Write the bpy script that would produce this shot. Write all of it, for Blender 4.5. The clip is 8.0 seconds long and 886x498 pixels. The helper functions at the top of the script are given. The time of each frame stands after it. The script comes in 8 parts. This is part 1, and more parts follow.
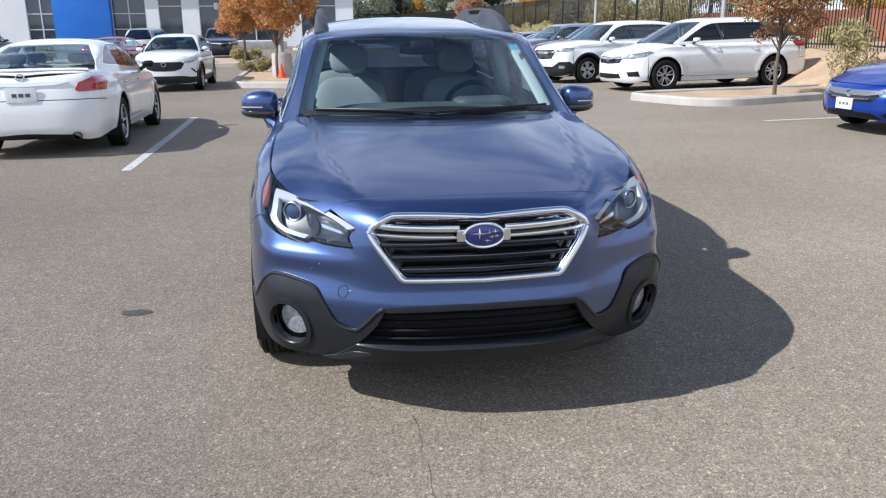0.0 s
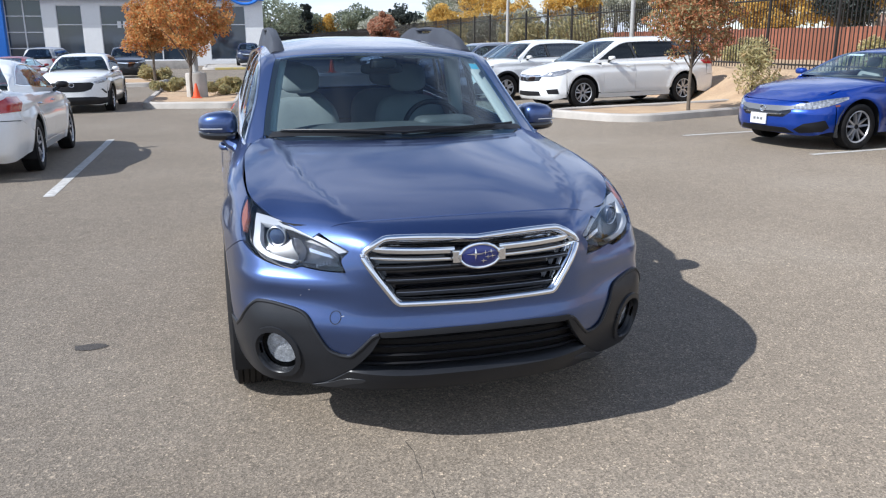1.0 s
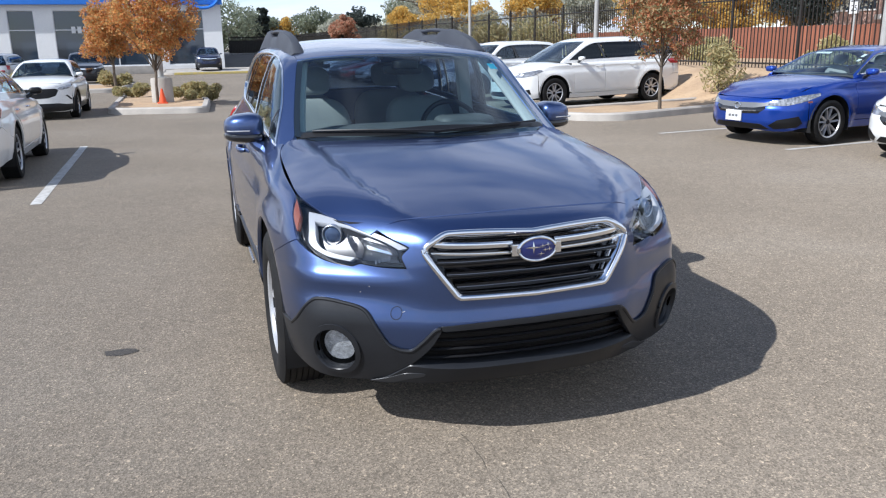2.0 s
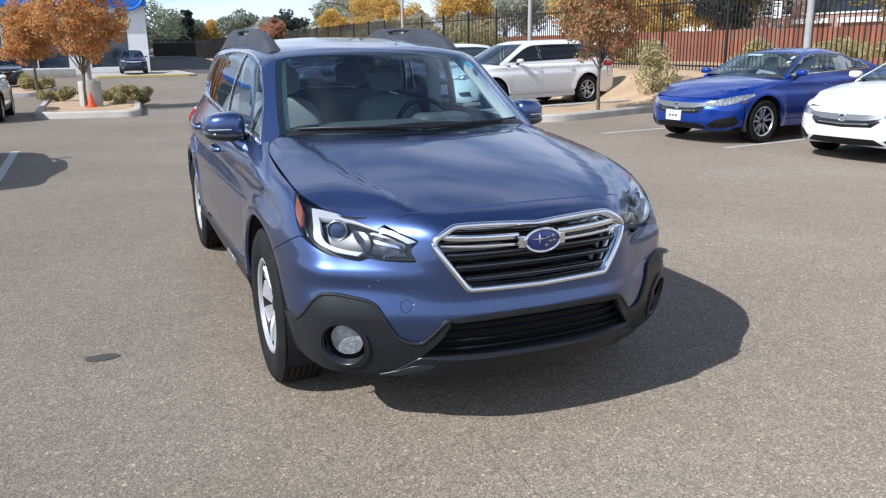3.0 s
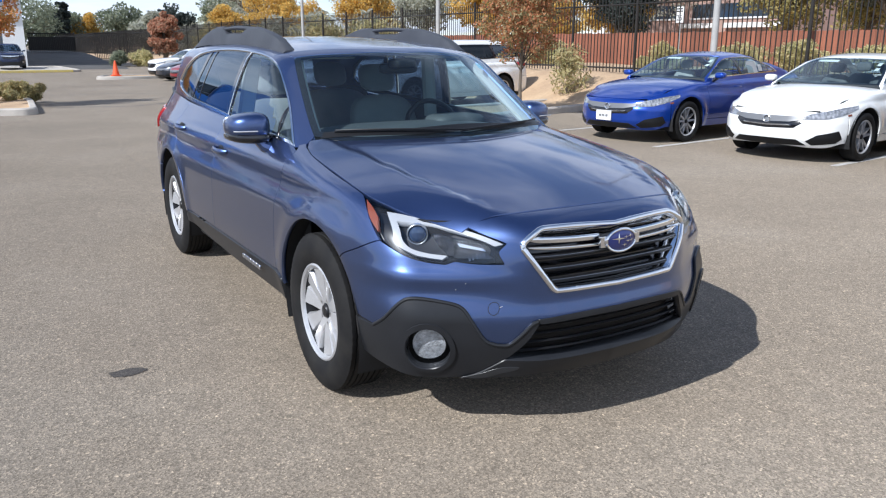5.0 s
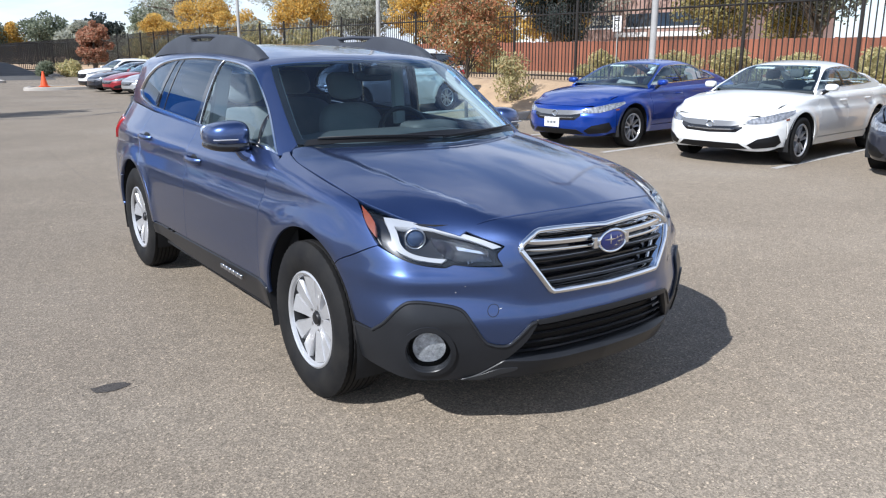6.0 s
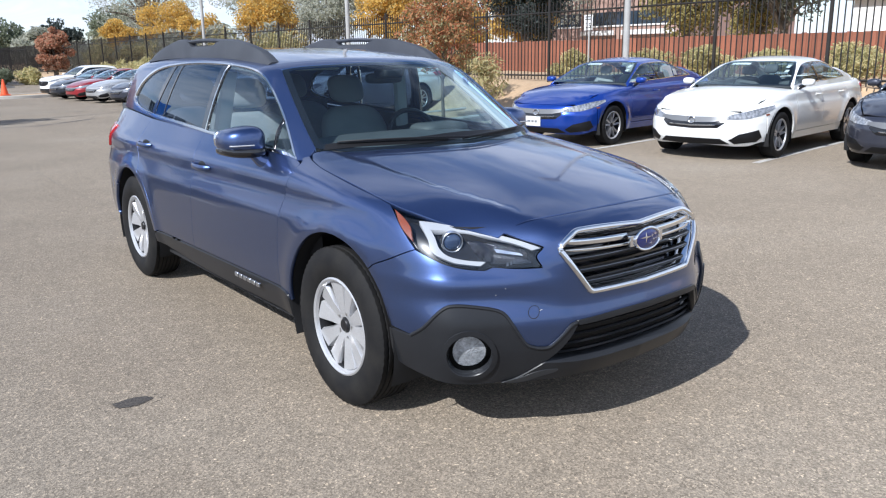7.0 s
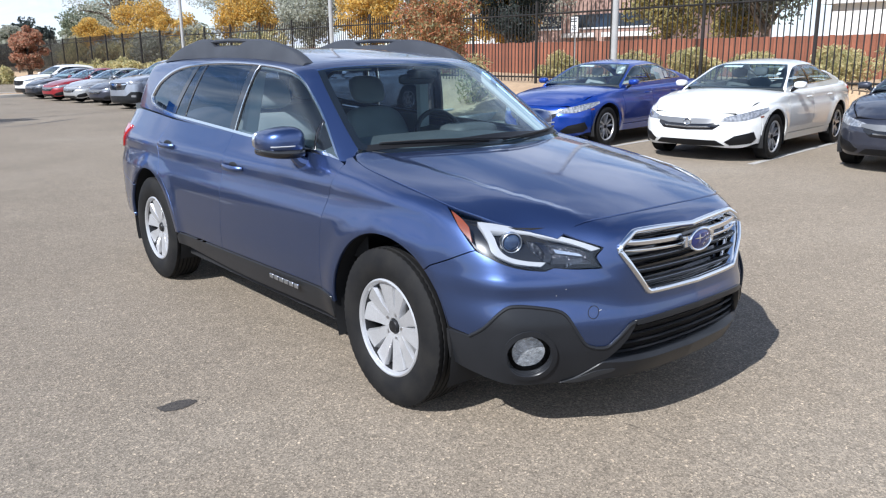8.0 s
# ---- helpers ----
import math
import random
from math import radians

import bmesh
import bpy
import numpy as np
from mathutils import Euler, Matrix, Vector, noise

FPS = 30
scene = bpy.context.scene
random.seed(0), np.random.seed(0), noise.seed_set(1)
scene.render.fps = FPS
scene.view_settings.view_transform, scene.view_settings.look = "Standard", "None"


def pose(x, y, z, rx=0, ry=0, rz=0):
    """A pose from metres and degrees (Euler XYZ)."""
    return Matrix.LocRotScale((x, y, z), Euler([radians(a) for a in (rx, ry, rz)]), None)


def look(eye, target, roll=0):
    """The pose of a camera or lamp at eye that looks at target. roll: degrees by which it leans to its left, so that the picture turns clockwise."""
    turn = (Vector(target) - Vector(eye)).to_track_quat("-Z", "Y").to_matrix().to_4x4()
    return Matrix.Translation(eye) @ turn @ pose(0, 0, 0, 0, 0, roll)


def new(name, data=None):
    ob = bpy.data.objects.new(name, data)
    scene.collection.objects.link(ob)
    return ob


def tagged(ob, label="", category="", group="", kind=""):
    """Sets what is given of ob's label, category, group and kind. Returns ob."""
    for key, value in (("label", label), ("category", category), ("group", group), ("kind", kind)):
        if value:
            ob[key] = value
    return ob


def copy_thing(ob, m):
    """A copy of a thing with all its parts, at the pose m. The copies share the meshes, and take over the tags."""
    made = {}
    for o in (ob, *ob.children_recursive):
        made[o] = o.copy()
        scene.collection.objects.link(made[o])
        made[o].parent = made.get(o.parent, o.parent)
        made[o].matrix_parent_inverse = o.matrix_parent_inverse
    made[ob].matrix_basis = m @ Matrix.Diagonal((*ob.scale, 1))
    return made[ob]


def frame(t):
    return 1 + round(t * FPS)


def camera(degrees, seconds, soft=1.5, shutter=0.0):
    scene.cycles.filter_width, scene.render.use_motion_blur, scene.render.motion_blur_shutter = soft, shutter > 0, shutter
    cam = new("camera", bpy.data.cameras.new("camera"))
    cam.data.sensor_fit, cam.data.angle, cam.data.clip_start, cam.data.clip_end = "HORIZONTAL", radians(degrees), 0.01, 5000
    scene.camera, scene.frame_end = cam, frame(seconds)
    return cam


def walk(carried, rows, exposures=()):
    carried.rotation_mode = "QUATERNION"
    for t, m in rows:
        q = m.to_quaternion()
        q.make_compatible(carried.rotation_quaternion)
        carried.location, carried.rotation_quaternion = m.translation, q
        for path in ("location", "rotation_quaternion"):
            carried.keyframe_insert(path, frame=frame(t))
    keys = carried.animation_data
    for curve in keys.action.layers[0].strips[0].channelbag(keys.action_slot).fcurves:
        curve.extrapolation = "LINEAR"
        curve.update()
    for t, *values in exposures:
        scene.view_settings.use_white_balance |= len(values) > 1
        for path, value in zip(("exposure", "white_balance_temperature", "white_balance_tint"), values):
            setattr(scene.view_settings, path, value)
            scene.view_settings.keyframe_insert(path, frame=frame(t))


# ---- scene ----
cam = camera(58.7, 8.0, soft=1.2)
PATH = [
    (0, (-0.553, -2.677, 1.524), (-0.271, -0.776, 0.969), -0.3),
    (0.5, (-0.675, -2.642, 1.526), (-0.269, -0.758, 0.988), 0.2),
    (1, (-0.827, -2.578, 1.528), (-0.333, -0.709, 1.015), -0.3),
    (2.3, (-1.293, -2.536, 1.516), (-0.643, -0.714, 1.01), -0.6),
    (2.5, (-1.357, -2.53, 1.512), (-0.654, -0.727, 1.007), -0.4),
    (3, (-1.467, -2.485, 1.496), (-0.717, -0.7, 0.994), -0.7),
    (3.5, (-1.623, -2.392, 1.501), (-0.833, -0.624, 0.997), -0.8),
    (4, (-1.766, -2.326, 1.506), (-0.901, -0.596, 0.998), -0.4),
    (5.3, (-2.198, -2.126, 1.515), (-1.167, -0.488, 1.013), 0.2),
    (5.5, (-2.245, -2.113, 1.511), (-1.183, -0.493, 1.013), 0.2),
    (6, (-2.317, -2.069, 1.505), (-1.195, -0.486, 1.02), 0.0),
    (6.5, (-2.404, -1.981, 1.507), (-1.256, -0.416, 1.025), -0.4),
    (7, (-2.51, -1.884, 1.506), (-1.323, -0.348, 1.023), -0.9),
    (7.5, (-2.592, -1.806, 1.506), (-1.39, -0.282, 1.024), -0.9),
    (8, (-2.763, -1.688, 1.511), (-1.528, -0.191, 1.03), -0.6),
]
walk(cam, [(t, look(eye, target, roll)) for t, eye, target, roll in PATH],
     exposures=[(0.0, 0.63, 6000, 10), (3.5, 0.53, 6000, 10), (8.0, 0.67, 6000, 10)])

# ---- daylight ----
SUN_AZ, SUN_EL = math.atan2(-1.22, -0.29), radians(40.8)   # towards the sun, from +y clockwise to +x
world = bpy.data.worlds.new("sky")
scene.world = world
world.use_nodes = True
wt = world.node_tree
bg = wt.nodes["Background"]
sky = wt.nodes.new("ShaderNodeTexSky")
sky.sky_type = "NISHITA"
sky.sun_disc = False
sky.sun_elevation, sky.sun_rotation = SUN_EL, SUN_AZ
sky.altitude, sky.air_density, sky.dust_density, sky.ozone_density = 1500, 1.0, 0.5, 2.0


def wnode(kind, **kw):
    n = wt.nodes.new(kind)
    for k, v in kw.items():
        n.inputs[k].default_value = v
    return n


# broken high cloud drifting over the whole sky
wtc = wt.nodes.new("ShaderNodeTexCoord")
wsep = wt.nodes.new("ShaderNodeSeparateXYZ")
wt.links.new(wtc.outputs["Generated"], wsep.inputs[0])
wup = wt.nodes.new("ShaderNodeMath")
wup.operation, wup.use_clamp = "MAXIMUM", False
wup.inputs[1].default_value = 0.0
wt.links.new(wsep.outputs[2], wup.inputs[0])
wadd = wt.nodes.new("ShaderNodeMath")
wadd.inputs[1].default_value = 0.22
wt.links.new(wup.outputs[0], wadd.inputs[0])
wdiv = wt.nodes.new("ShaderNodeVectorMath")
wdiv.operation = "DIVIDE"
wcomb = wt.nodes.new("ShaderNodeCombineXYZ")
for i in range(3):
    wt.links.new(wadd.outputs[0], wcomb.inputs[i])
wt.links.new(wtc.outputs["Generated"], wdiv.inputs[0])
wt.links.new(wcomb.outputs[0], wdiv.inputs[1])
wmap = wnode("ShaderNodeMapping", Scale=(1.0, 1.0, 0.0), Location=(1.9, 0.7, 0.0))
wn = wnode("ShaderNodeTexNoise", Scale=1.5, Detail=7.0, Roughness=0.6, Distortion=1.1)
wr = wt.nodes.new("ShaderNodeValToRGB")
wr.color_ramp.elements[0].position, wr.color_ramp.elements[1].position = 0.40, 0.64
wmix = wt.nodes.new("ShaderNodeMixRGB")
wmix.inputs[2].default_value = (6.8, 7.2, 8.1, 1)
wt.links.new(wdiv.outputs[0], wmap.inputs["Vector"])
wt.links.new(wmap.outputs[0], wn.inputs["Vector"])
# more of it low over the horizon
wlow = wt.nodes.new("ShaderNodeMapRange")
wlow.inputs["From Min"].default_value, wlow.inputs["From Max"].default_value = 0.42, 0.92
wlow.inputs["To Min"].default_value, wlow.inputs["To Max"].default_value = 0.06, -0.15
wt.links.new(wsep.outputs[2], wlow.inputs["Value"])
wsum = wt.nodes.new("ShaderNodeMath")
wt.links.new(wn.outputs["Fac"], wsum.inputs[0])
wt.links.new(wlow.outputs[0], wsum.inputs[1])
wt.links.new(wsum.outputs[0], wr.inputs[0])
wt.links.new(wr.outputs[0], wmix.inputs[0])
wt.links.new(sky.outputs[0], wmix.inputs[1])
wt.links.new(wmix.outputs[0], bg.inputs[0])
bg.inputs[1].default_value = 0.10
sun = new("sun", bpy.data.lights.new("sun", "SUN"))
sun.data.energy, sun.data.angle, sun.data.color = 4.2, radians(0.55), (1.0, 0.965, 0.91)
sun.matrix_world = look((-1.22 * 20, -0.29 * 20, 1.083 * 20), (0, 0, 0))

# ---- materials ----
MATS = {}


def principled(name, color, rough=0.5, metal=0.0, coat=0.0, **kw):
    m = bpy.data.materials.new(name)
    m.use_nodes = True
    b = m.node_tree.nodes["Principled BSDF"]
    b.inputs["Base Color"].default_value = (*color, 1)
    b.inputs["Roughness"].default_value = rough
    b.inputs["Metallic"].default_value = metal
    b.inputs["Coat Weight"].default_value = coat
    b.inputs["Coat Roughness"].default_value = 0.03
    for k, v in kw.items():
        b.inputs[k.replace("_", " ")].default_value = v
    MATS[name] = m
    return m


def tree(m):
    t = m.node_tree
    return t, t.nodes["Principled BSDF"]


def noise_tex(t, scale, detail=4.0, rough=0.55, coord="Object", stretch=None):
    tc = t.nodes.new("ShaderNodeTexCoord")
    n = t.nodes.new("ShaderNodeTexNoise")
    n.inputs["Scale"].default_value, n.inputs["Detail"].default_value, n.inputs["Roughness"].default_value = scale, detail, rough
    if stretch:
        mp = t.nodes.new("ShaderNodeMapping")
        mp.inputs["Scale"].default_value = stretch
        t.links.new(tc.outputs[coord], mp.inputs[0])
        t.links.new(mp.outputs[0], n.inputs["Vector"])
    else:
        t.links.new(tc.outputs[coord], n.inputs["Vector"])
    return n


def ramp(t, src, stops):
    r = t.nodes.new("ShaderNodeValToRGB")
    e = r.color_ramp.elements
    while len(e) < len(stops):
        e.new(0.5)
    for el, (p, c) in zip(e, stops):
        el.position, el.color = p, (*c, 1) if len(c) == 3 else c
    t.links.new(src, r.inputs[0])
    return r


def mixc(t, fac, a, b, kind="MIX"):
    n = t.nodes.new("ShaderNodeMixRGB")
    n.blend_type = kind
    for i, v in enumerate((fac, a, b)):
        if isinstance(v, (int, float)):
            n.inputs[i].default_value = v if i == 0 else (v, v, v, 1)
        elif isinstance(v, tuple):
            n.inputs[i].default_value = (*v, 1)
        else:
            t.links.new(v, n.inputs[i])
    return n.outputs[0]


def bump(t, b, height, strength=0.3, dist=0.01):
    n = t.nodes.new("ShaderNodeBump")
    n.inputs["Strength"].default_value, n.inputs["Distance"].default_value = strength, dist
    t.links.new(height, n.inputs["Height"])
    t.links.new(n.outputs[0], b.inputs["Normal"])


def mottled(name, c1, c2, scale=3.0, rough=0.7, metal=0.0, fine=60.0, bumps=0.15, dist=0.004, **kw):
    """A surface with broad stains between two colours, and a fine grain with relief."""
    m = principled(name, c1, rough, metal, **kw)
    t, b = tree(m)
    big, small = noise_tex(t, scale), noise_tex(t, fine, 3.0)
    col = ramp(t, big.outputs["Fac"], [(0.35, c1), (0.65, c2)]).outputs[0]
    g = ramp(t, small.outputs["Fac"], [(0.3, (0.82,) * 3), (0.7, (1.0,) * 3)]).outputs[0]
    t.links.new(mixc(t, 1.0, col, g, "MULTIPLY"), b.inputs["Base Color"])
    if bumps:
        bump(t, b, small.outputs["Fac"], bumps, dist)
    return m


def car_paint(name, color, flake=0.5, dirt=0.06, rough=0.36):
    """Metallic base under clear coat, with a thin film of dust."""
    m = principled(name, color, rough, flake, 1.0)
    t, b = tree(m)
    fl = noise_tex(t, 900.0, 1.0)
    c = ramp(t, fl.outputs["Fac"], [(0.3, tuple(v * 0.82 for v in color)), (0.75, tuple(min(1, v * 1.2) for v in color))]).outputs[0]
    d = noise_tex(t, 5.0, 6.0, 0.65)
    df = ramp(t, d.outputs["Fac"], [(0.45, (0, 0, 0)), (0.8, (dirt,) * 3)]).outputs[0]
    t.links.new(mixc(t, df, c, (0.42, 0.38, 0.33)), b.inputs["Base Color"])
    cr = ramp(t, d.outputs["Fac"], [(0.35, (0.02,) * 3), (0.8, (0.09,) * 3)]).outputs[0]
    t.links.new(cr, b.inputs["Coat Roughness"])
    return m


def clear_glass(name, tint, gloss_rough=0.0, ior=1.5, dust=0.0):
    """Thin pane: looks through, tinted, with the mirror gloss of glass."""
    m = bpy.data.materials.new(name)
    m.use_nodes = True
    t = m.node_tree
    t.nodes.clear()
    out, mix = t.nodes.new("ShaderNodeOutputMaterial"), t.nodes.new("ShaderNodeMixShader")
    tr, gl, lw = t.nodes.new("ShaderNodeBsdfTransparent"), t.nodes.new("ShaderNodeBsdfGlossy"), t.nodes.new("ShaderNodeLayerWeight")
    tr.inputs[0].default_value = (*tint, 1)
    gl.inputs["Roughness"].default_value = gloss_rough
    # reflections tinted blue, standing in for a bluer sky in the panes
    gl.inputs["Color"].default_value = (0.80, 0.90, 1.0, 1)
    # gloss rises towards grazing views, alike on both sides of the thin pane
    lw.inputs["Blend"].default_value = 0.5
    f0 = ((ior - 1) / (ior + 1)) ** 2
    po, ma = t.nodes.new("ShaderNodeMath"), t.nodes.new("ShaderNodeMath")
    po.operation, ma.operation = "POWER", "MULTIPLY_ADD"
    po.inputs[1].default_value = 5.0
    ma.inputs[1].default_value, ma.inputs[2].default_value = 1 - f0, f0
    t.links.new(lw.outputs["Facing"], po.inputs[0])
    t.links.new(po.outputs[0], ma.inputs[0])
    t.links.new(ma.outputs[0], mix.inputs[0])
    t.links.new(tr.outputs[0], mix.inputs[1])
    t.links.new(gl.outputs[0], mix.inputs[2])
    last = mix.outputs[0]
    if dust:   # a thin film of dust on the pane
        df, mx2 = t.nodes.new("ShaderNodeBsdfDiffuse"), t.nodes.new("ShaderNodeMixShader")
        df.inputs[0].default_value = (0.62, 0.66, 0.66, 1)
        n = noise_tex(t, 3.0, 5.0, 0.6)
        t.links.new(ramp(t, n.outputs["Fac"], [(0.3, (dust * 0.6,) * 3), (0.75, (dust * 1.5,) * 3)]).outputs[0], mx2.inputs[0])
        t.links.new(last, mx2.inputs[1])
        t.links.new(df.outputs[0], mx2.inputs[2])
        last = mx2.outputs[0]
    t.links.new(last, out.inputs[0])
    MATS[name] = m
    return m


PAINT_BLUE = car_paint("slate_blue_paint", (0.062, 0.099, 0.232), 0.92, 0.02, 0.33)
CLAD = mottled("dark_grey_cladding", (0.014, 0.0148, 0.017), (0.019, 0.020, 0.023), 4.0, 0.34, fine=300.0, bumps=0.12, dist=0.001, Specular_IOR_Level=0.32)
BLACK = principled("black_plastic", (0.007, 0.007, 0.008), 0.45, Specular_IOR_Level=0.35)
UNDER = principled("underbody_black", (0.01, 0.01, 0.011), 0.8)
GLOSSBLACK = principled("gloss_black", (0.008, 0.008, 0.01), 0.12, 0.0, 0.6)
CHROME = principled("chrome", (0.82, 0.83, 0.85), 0.12, 1.0)
SATIN = principled("satin_silver", (0.62, 0.63, 0.65), 0.3, 1.0)
ALLOY = mottled("silver_alloy", (0.56, 0.56, 0.57), (0.62, 0.62, 0.63), 8.0, 0.30, 0.55, 200.0, 0.03)
DARKALLOY = principled("dark_alloy", (0.022, 0.022, 0.024), 0.4, 0.5)
RUBBER = mottled("tyre_rubber", (0.009, 0.009, 0.010), (0.018, 0.017, 0.016), 9.0, 0.7, fine=120.0, bumps=0.2, dist=0.001, Specular_IOR_Level=0.22)
GLASS = clear_glass("windscreen_glass", (0.66, 0.83, 0.86), ior=1.6, dust=0.006)
TINT = clear_glass("tinted_glass", (0.64, 0.80, 0.86), ior=1.7, dust=0.01)
PRIVACY = clear_glass("privacy_glass", (0.10, 0.13, 0.20), ior=1.95)
VANGLASS = clear_glass("black_privacy_glass", (0.035, 0.04, 0.05), ior=1.5)
LENS = clear_glass("lamp_lens", (0.93, 0.95, 0.97))
AMBER = principled("amber_reflector", (0.20, 0.045, 0.016), 0.3, 0.0, 0.6)
REDLENS = principled("red_lamp_lens", (0.40, 0.015, 0.018), 0.15, 0.0, 0.8)
WHITELENS = principled("white_light_guide", (0.37, 0.38, 0.40), 0.35, 0.0, 0.5)
EMBLEM = principled("emblem_blue", (0.02, 0.03, 0.16), 0.2, 0.3, 0.8)
SEAT = mottled("grey_beige_seat_cloth", (0.25, 0.26, 0.265), (0.31, 0.315, 0.31), 5.0, 0.9, fine=250.0, bumps=0.3)
DASH = mottled("dark_dashboard", (0.055, 0.062, 0.066), (0.075, 0.082, 0.086), 6.0, 0.65, fine=200.0)
LINER = principled("headliner", (0.37, 0.38, 0.37), 0.95)

# ---- car bodies: smooth solids, from which each panel is cut by its outline ----
def pchip(pts):
    """A smooth curve through (x, y) points that does not overshoot; flat beyond its ends."""
    xs, ys = np.array([p[0] for p in pts], float), np.array([p[1] for p in pts], float)
    assert np.all(np.diff(xs) > 0), pts
    h, dl = np.diff(xs), np.diff(ys) / np.diff(xs)
    d = np.zeros(len(xs))
    d[0], d[-1] = dl[0], dl[-1]
    for i in range(1, len(xs) - 1):
        if dl[i - 1] * dl[i] > 0:
            w1, w2 = 2 * h[i] + h[i - 1], h[i] + 2 * h[i - 1]
            d[i] = (w1 + w2) / (w1 / dl[i - 1] + w2 / dl[i])

    def f(q):
        q = np.clip(q, xs[0], xs[-1])
        i = np.clip(np.searchsorted(xs, q, side="right") - 1, 0, len(h) - 1)
        t = (q - xs[i]) / h[i]
        return ((1 + 2 * t) * (1 - t) ** 2 * ys[i] + t * (1 - t) ** 2 * h[i] * d[i]
                + t * t * (3 - 2 * t) * ys[i + 1] + t * t * (t - 1) * h[i] * d[i + 1])
    return f


def sstep(v):
    v = np.clip(v, 0, 1)
    return v * v * (3 - 2 * v)


def smax(a, b, k):
    h = np.clip(0.5 + 0.5 * (a - b) / k, 0, 1)
    return b + (a - b) * h + k * h * (1 - h)


def gradient(F, p, e=0.004):
    g = np.empty_like(p)
    for i in range(3):
        q = p.copy()
        q[:, i] += e
        r = p.copy()
        r[:, i] -= e
        g[:, i] = F(q) - F(r)
    return g / (np.linalg.norm(g, axis=1, keepdims=True) + 1e-12)


def cast(F, o, d, reach, n=70):
    """Where rays first enter the solid F < 0."""
    lo, hi = np.zeros(len(o)), np.full(len(o), float(reach))
    found, best, bt = np.zeros(len(o), bool), np.full(len(o), 1e9), np.zeros(len(o))
    prev = 0.0
    for s in np.linspace(0, reach, n):
        v = F(o + d * s)
        hit = (v <= 0) & ~found
        lo[hit], hi[hit] = prev, s
        found |= hit
        near = ~found & (v < best)
        best[near], bt[near] = v[near], s
        prev = s
    for _ in range(14):
        mid = (lo + hi) / 2
        inside = F(o + d * mid[:, None]) <= 0
        hi, lo = np.where(inside, mid, hi), np.where(inside, lo, mid)
    return o + d * np.where(found, hi, bt)[:, None]


class Flat:
    """Projection along one direction."""

    def __init__(self, d, back=1.5, reach=3.0):
        self.d = np.array(d, float) / np.linalg.norm(d)
        a = np.array((0, 1.0, 0)) if abs(self.d[1]) < 0.9 else np.array((1.0, 0, 0))
        self.e1 = a - self.d * a.dot(self.d)
        self.e1 /= np.linalg.norm(self.e1)
        self.e2 = np.cross(self.d, self.e1)
        self.back, self.reach = back, reach

    def to2d(self, p):
        return np.stack((p @ self.e1, p @ self.e2), 1)

    def rays(self, q, depth):
        o = q[:, :1] * self.e1 + q[:, 1:] * self.e2 + self.d * (depth - self.back)
        return o, np.broadcast_to(self.d, o.shape), self.reach


class Round:
    """Projection from all round towards an upright axis at (0, c)."""

    def __init__(self, c, sign=1, r=1.0):
        self.c, self.s, self.r = c, sign, r

    def to2d(self, p):
        return np.stack((np.arctan2(p[:, 0], self.s * (self.c - p[:, 1])) * self.r, p[:, 2]), 1)

    def rays(self, q, depth):
        a = q[:, 0] / self.r
        d = np.stack((-np.sin(a), self.s * np.cos(a), np.zeros(len(a))), 1)
        o = np.stack((np.zeros(len(a)), np.full(len(a), self.c), q[:, 1]), 1) - d * 1.75
        return o, d, 1.70


def curve(*segs):
    """A closed outline out of smooth runs of 3D points that meet in corners."""
    out = []
    for seg in segs:
        p = [np.array(v, float) for v in seg]
        if len(p) == 2:
            out += [p[0]]
            continue
        p = [2 * p[0] - p[1]] + p + [2 * p[-1] - p[-2]]
        for i in range(1, len(p) - 2):
            for t in np.linspace(0, 1, 7)[:-1]:
                a, b, c, d = p[i - 1:i + 3]
                out.append(0.5 * (2 * b + (c - a) * t + (2 * a - 5 * b + 4 * c - d) * t * t + (3 * b - a - 3 * c + d) * t ** 3))
    return np.array(out)


def ring(pts):
    """A closed outline that is smooth all round."""
    p = [np.array(v, float) for v in pts]
    n, out = len(p), []
    for i in range(n):
        a, b, c, d = p[i - 1], p[i], p[(i + 1) % n], p[(i + 2) % n]
        for t in np.linspace(0, 1, 7)[:-1]:
            out.append(0.5 * (2 * b + (c - a) * t + (2 * a - 5 * b + 4 * c - d) * t * t + (3 * b - a - 3 * c + d) * t ** 3))
    return np.array(out)


def resample(q, step):
    out = []
    for a, b in zip(q, np.roll(q, -1, 0)):
        n = max(1, int(np.ceil(np.linalg.norm(b - a) / step)))
        out += [a + (b - a) * i / n for i in range(n)]
    keep = [out[0]]
    for v in out[1:]:
        if np.linalg.norm(v - keep[-1]) > 0.0015:
            keep.append(v)
    if np.linalg.norm(keep[-1] - keep[0]) < 0.0015:
        keep.pop()
    return np.array(keep)


def inside(q, poly):
    x, y = q[:, 0], q[:, 1]
    r = np.zeros(len(q), bool)
    for (x0, y0), (x1, y1) in zip(poly, np.roll(poly, -1, 0)):
        if y0 != y1:
            c = (y0 > y) != (y1 > y)
            r ^= c & (x < (x1 - x0) * (y - y0) / (y1 - y0) + x0)
    return r


def edge_dist(q, poly):
    best = np.full(len(q), 1e9)
    for a, b in zip(poly, np.roll(poly, -1, 0)):
        ab = b - a
        t = np.clip(((q - a) @ ab) / (ab @ ab + 1e-12), 0, 1)
        best = np.minimum(best, np.linalg.norm(q - a - t[:, None] * ab, axis=1))
    return best


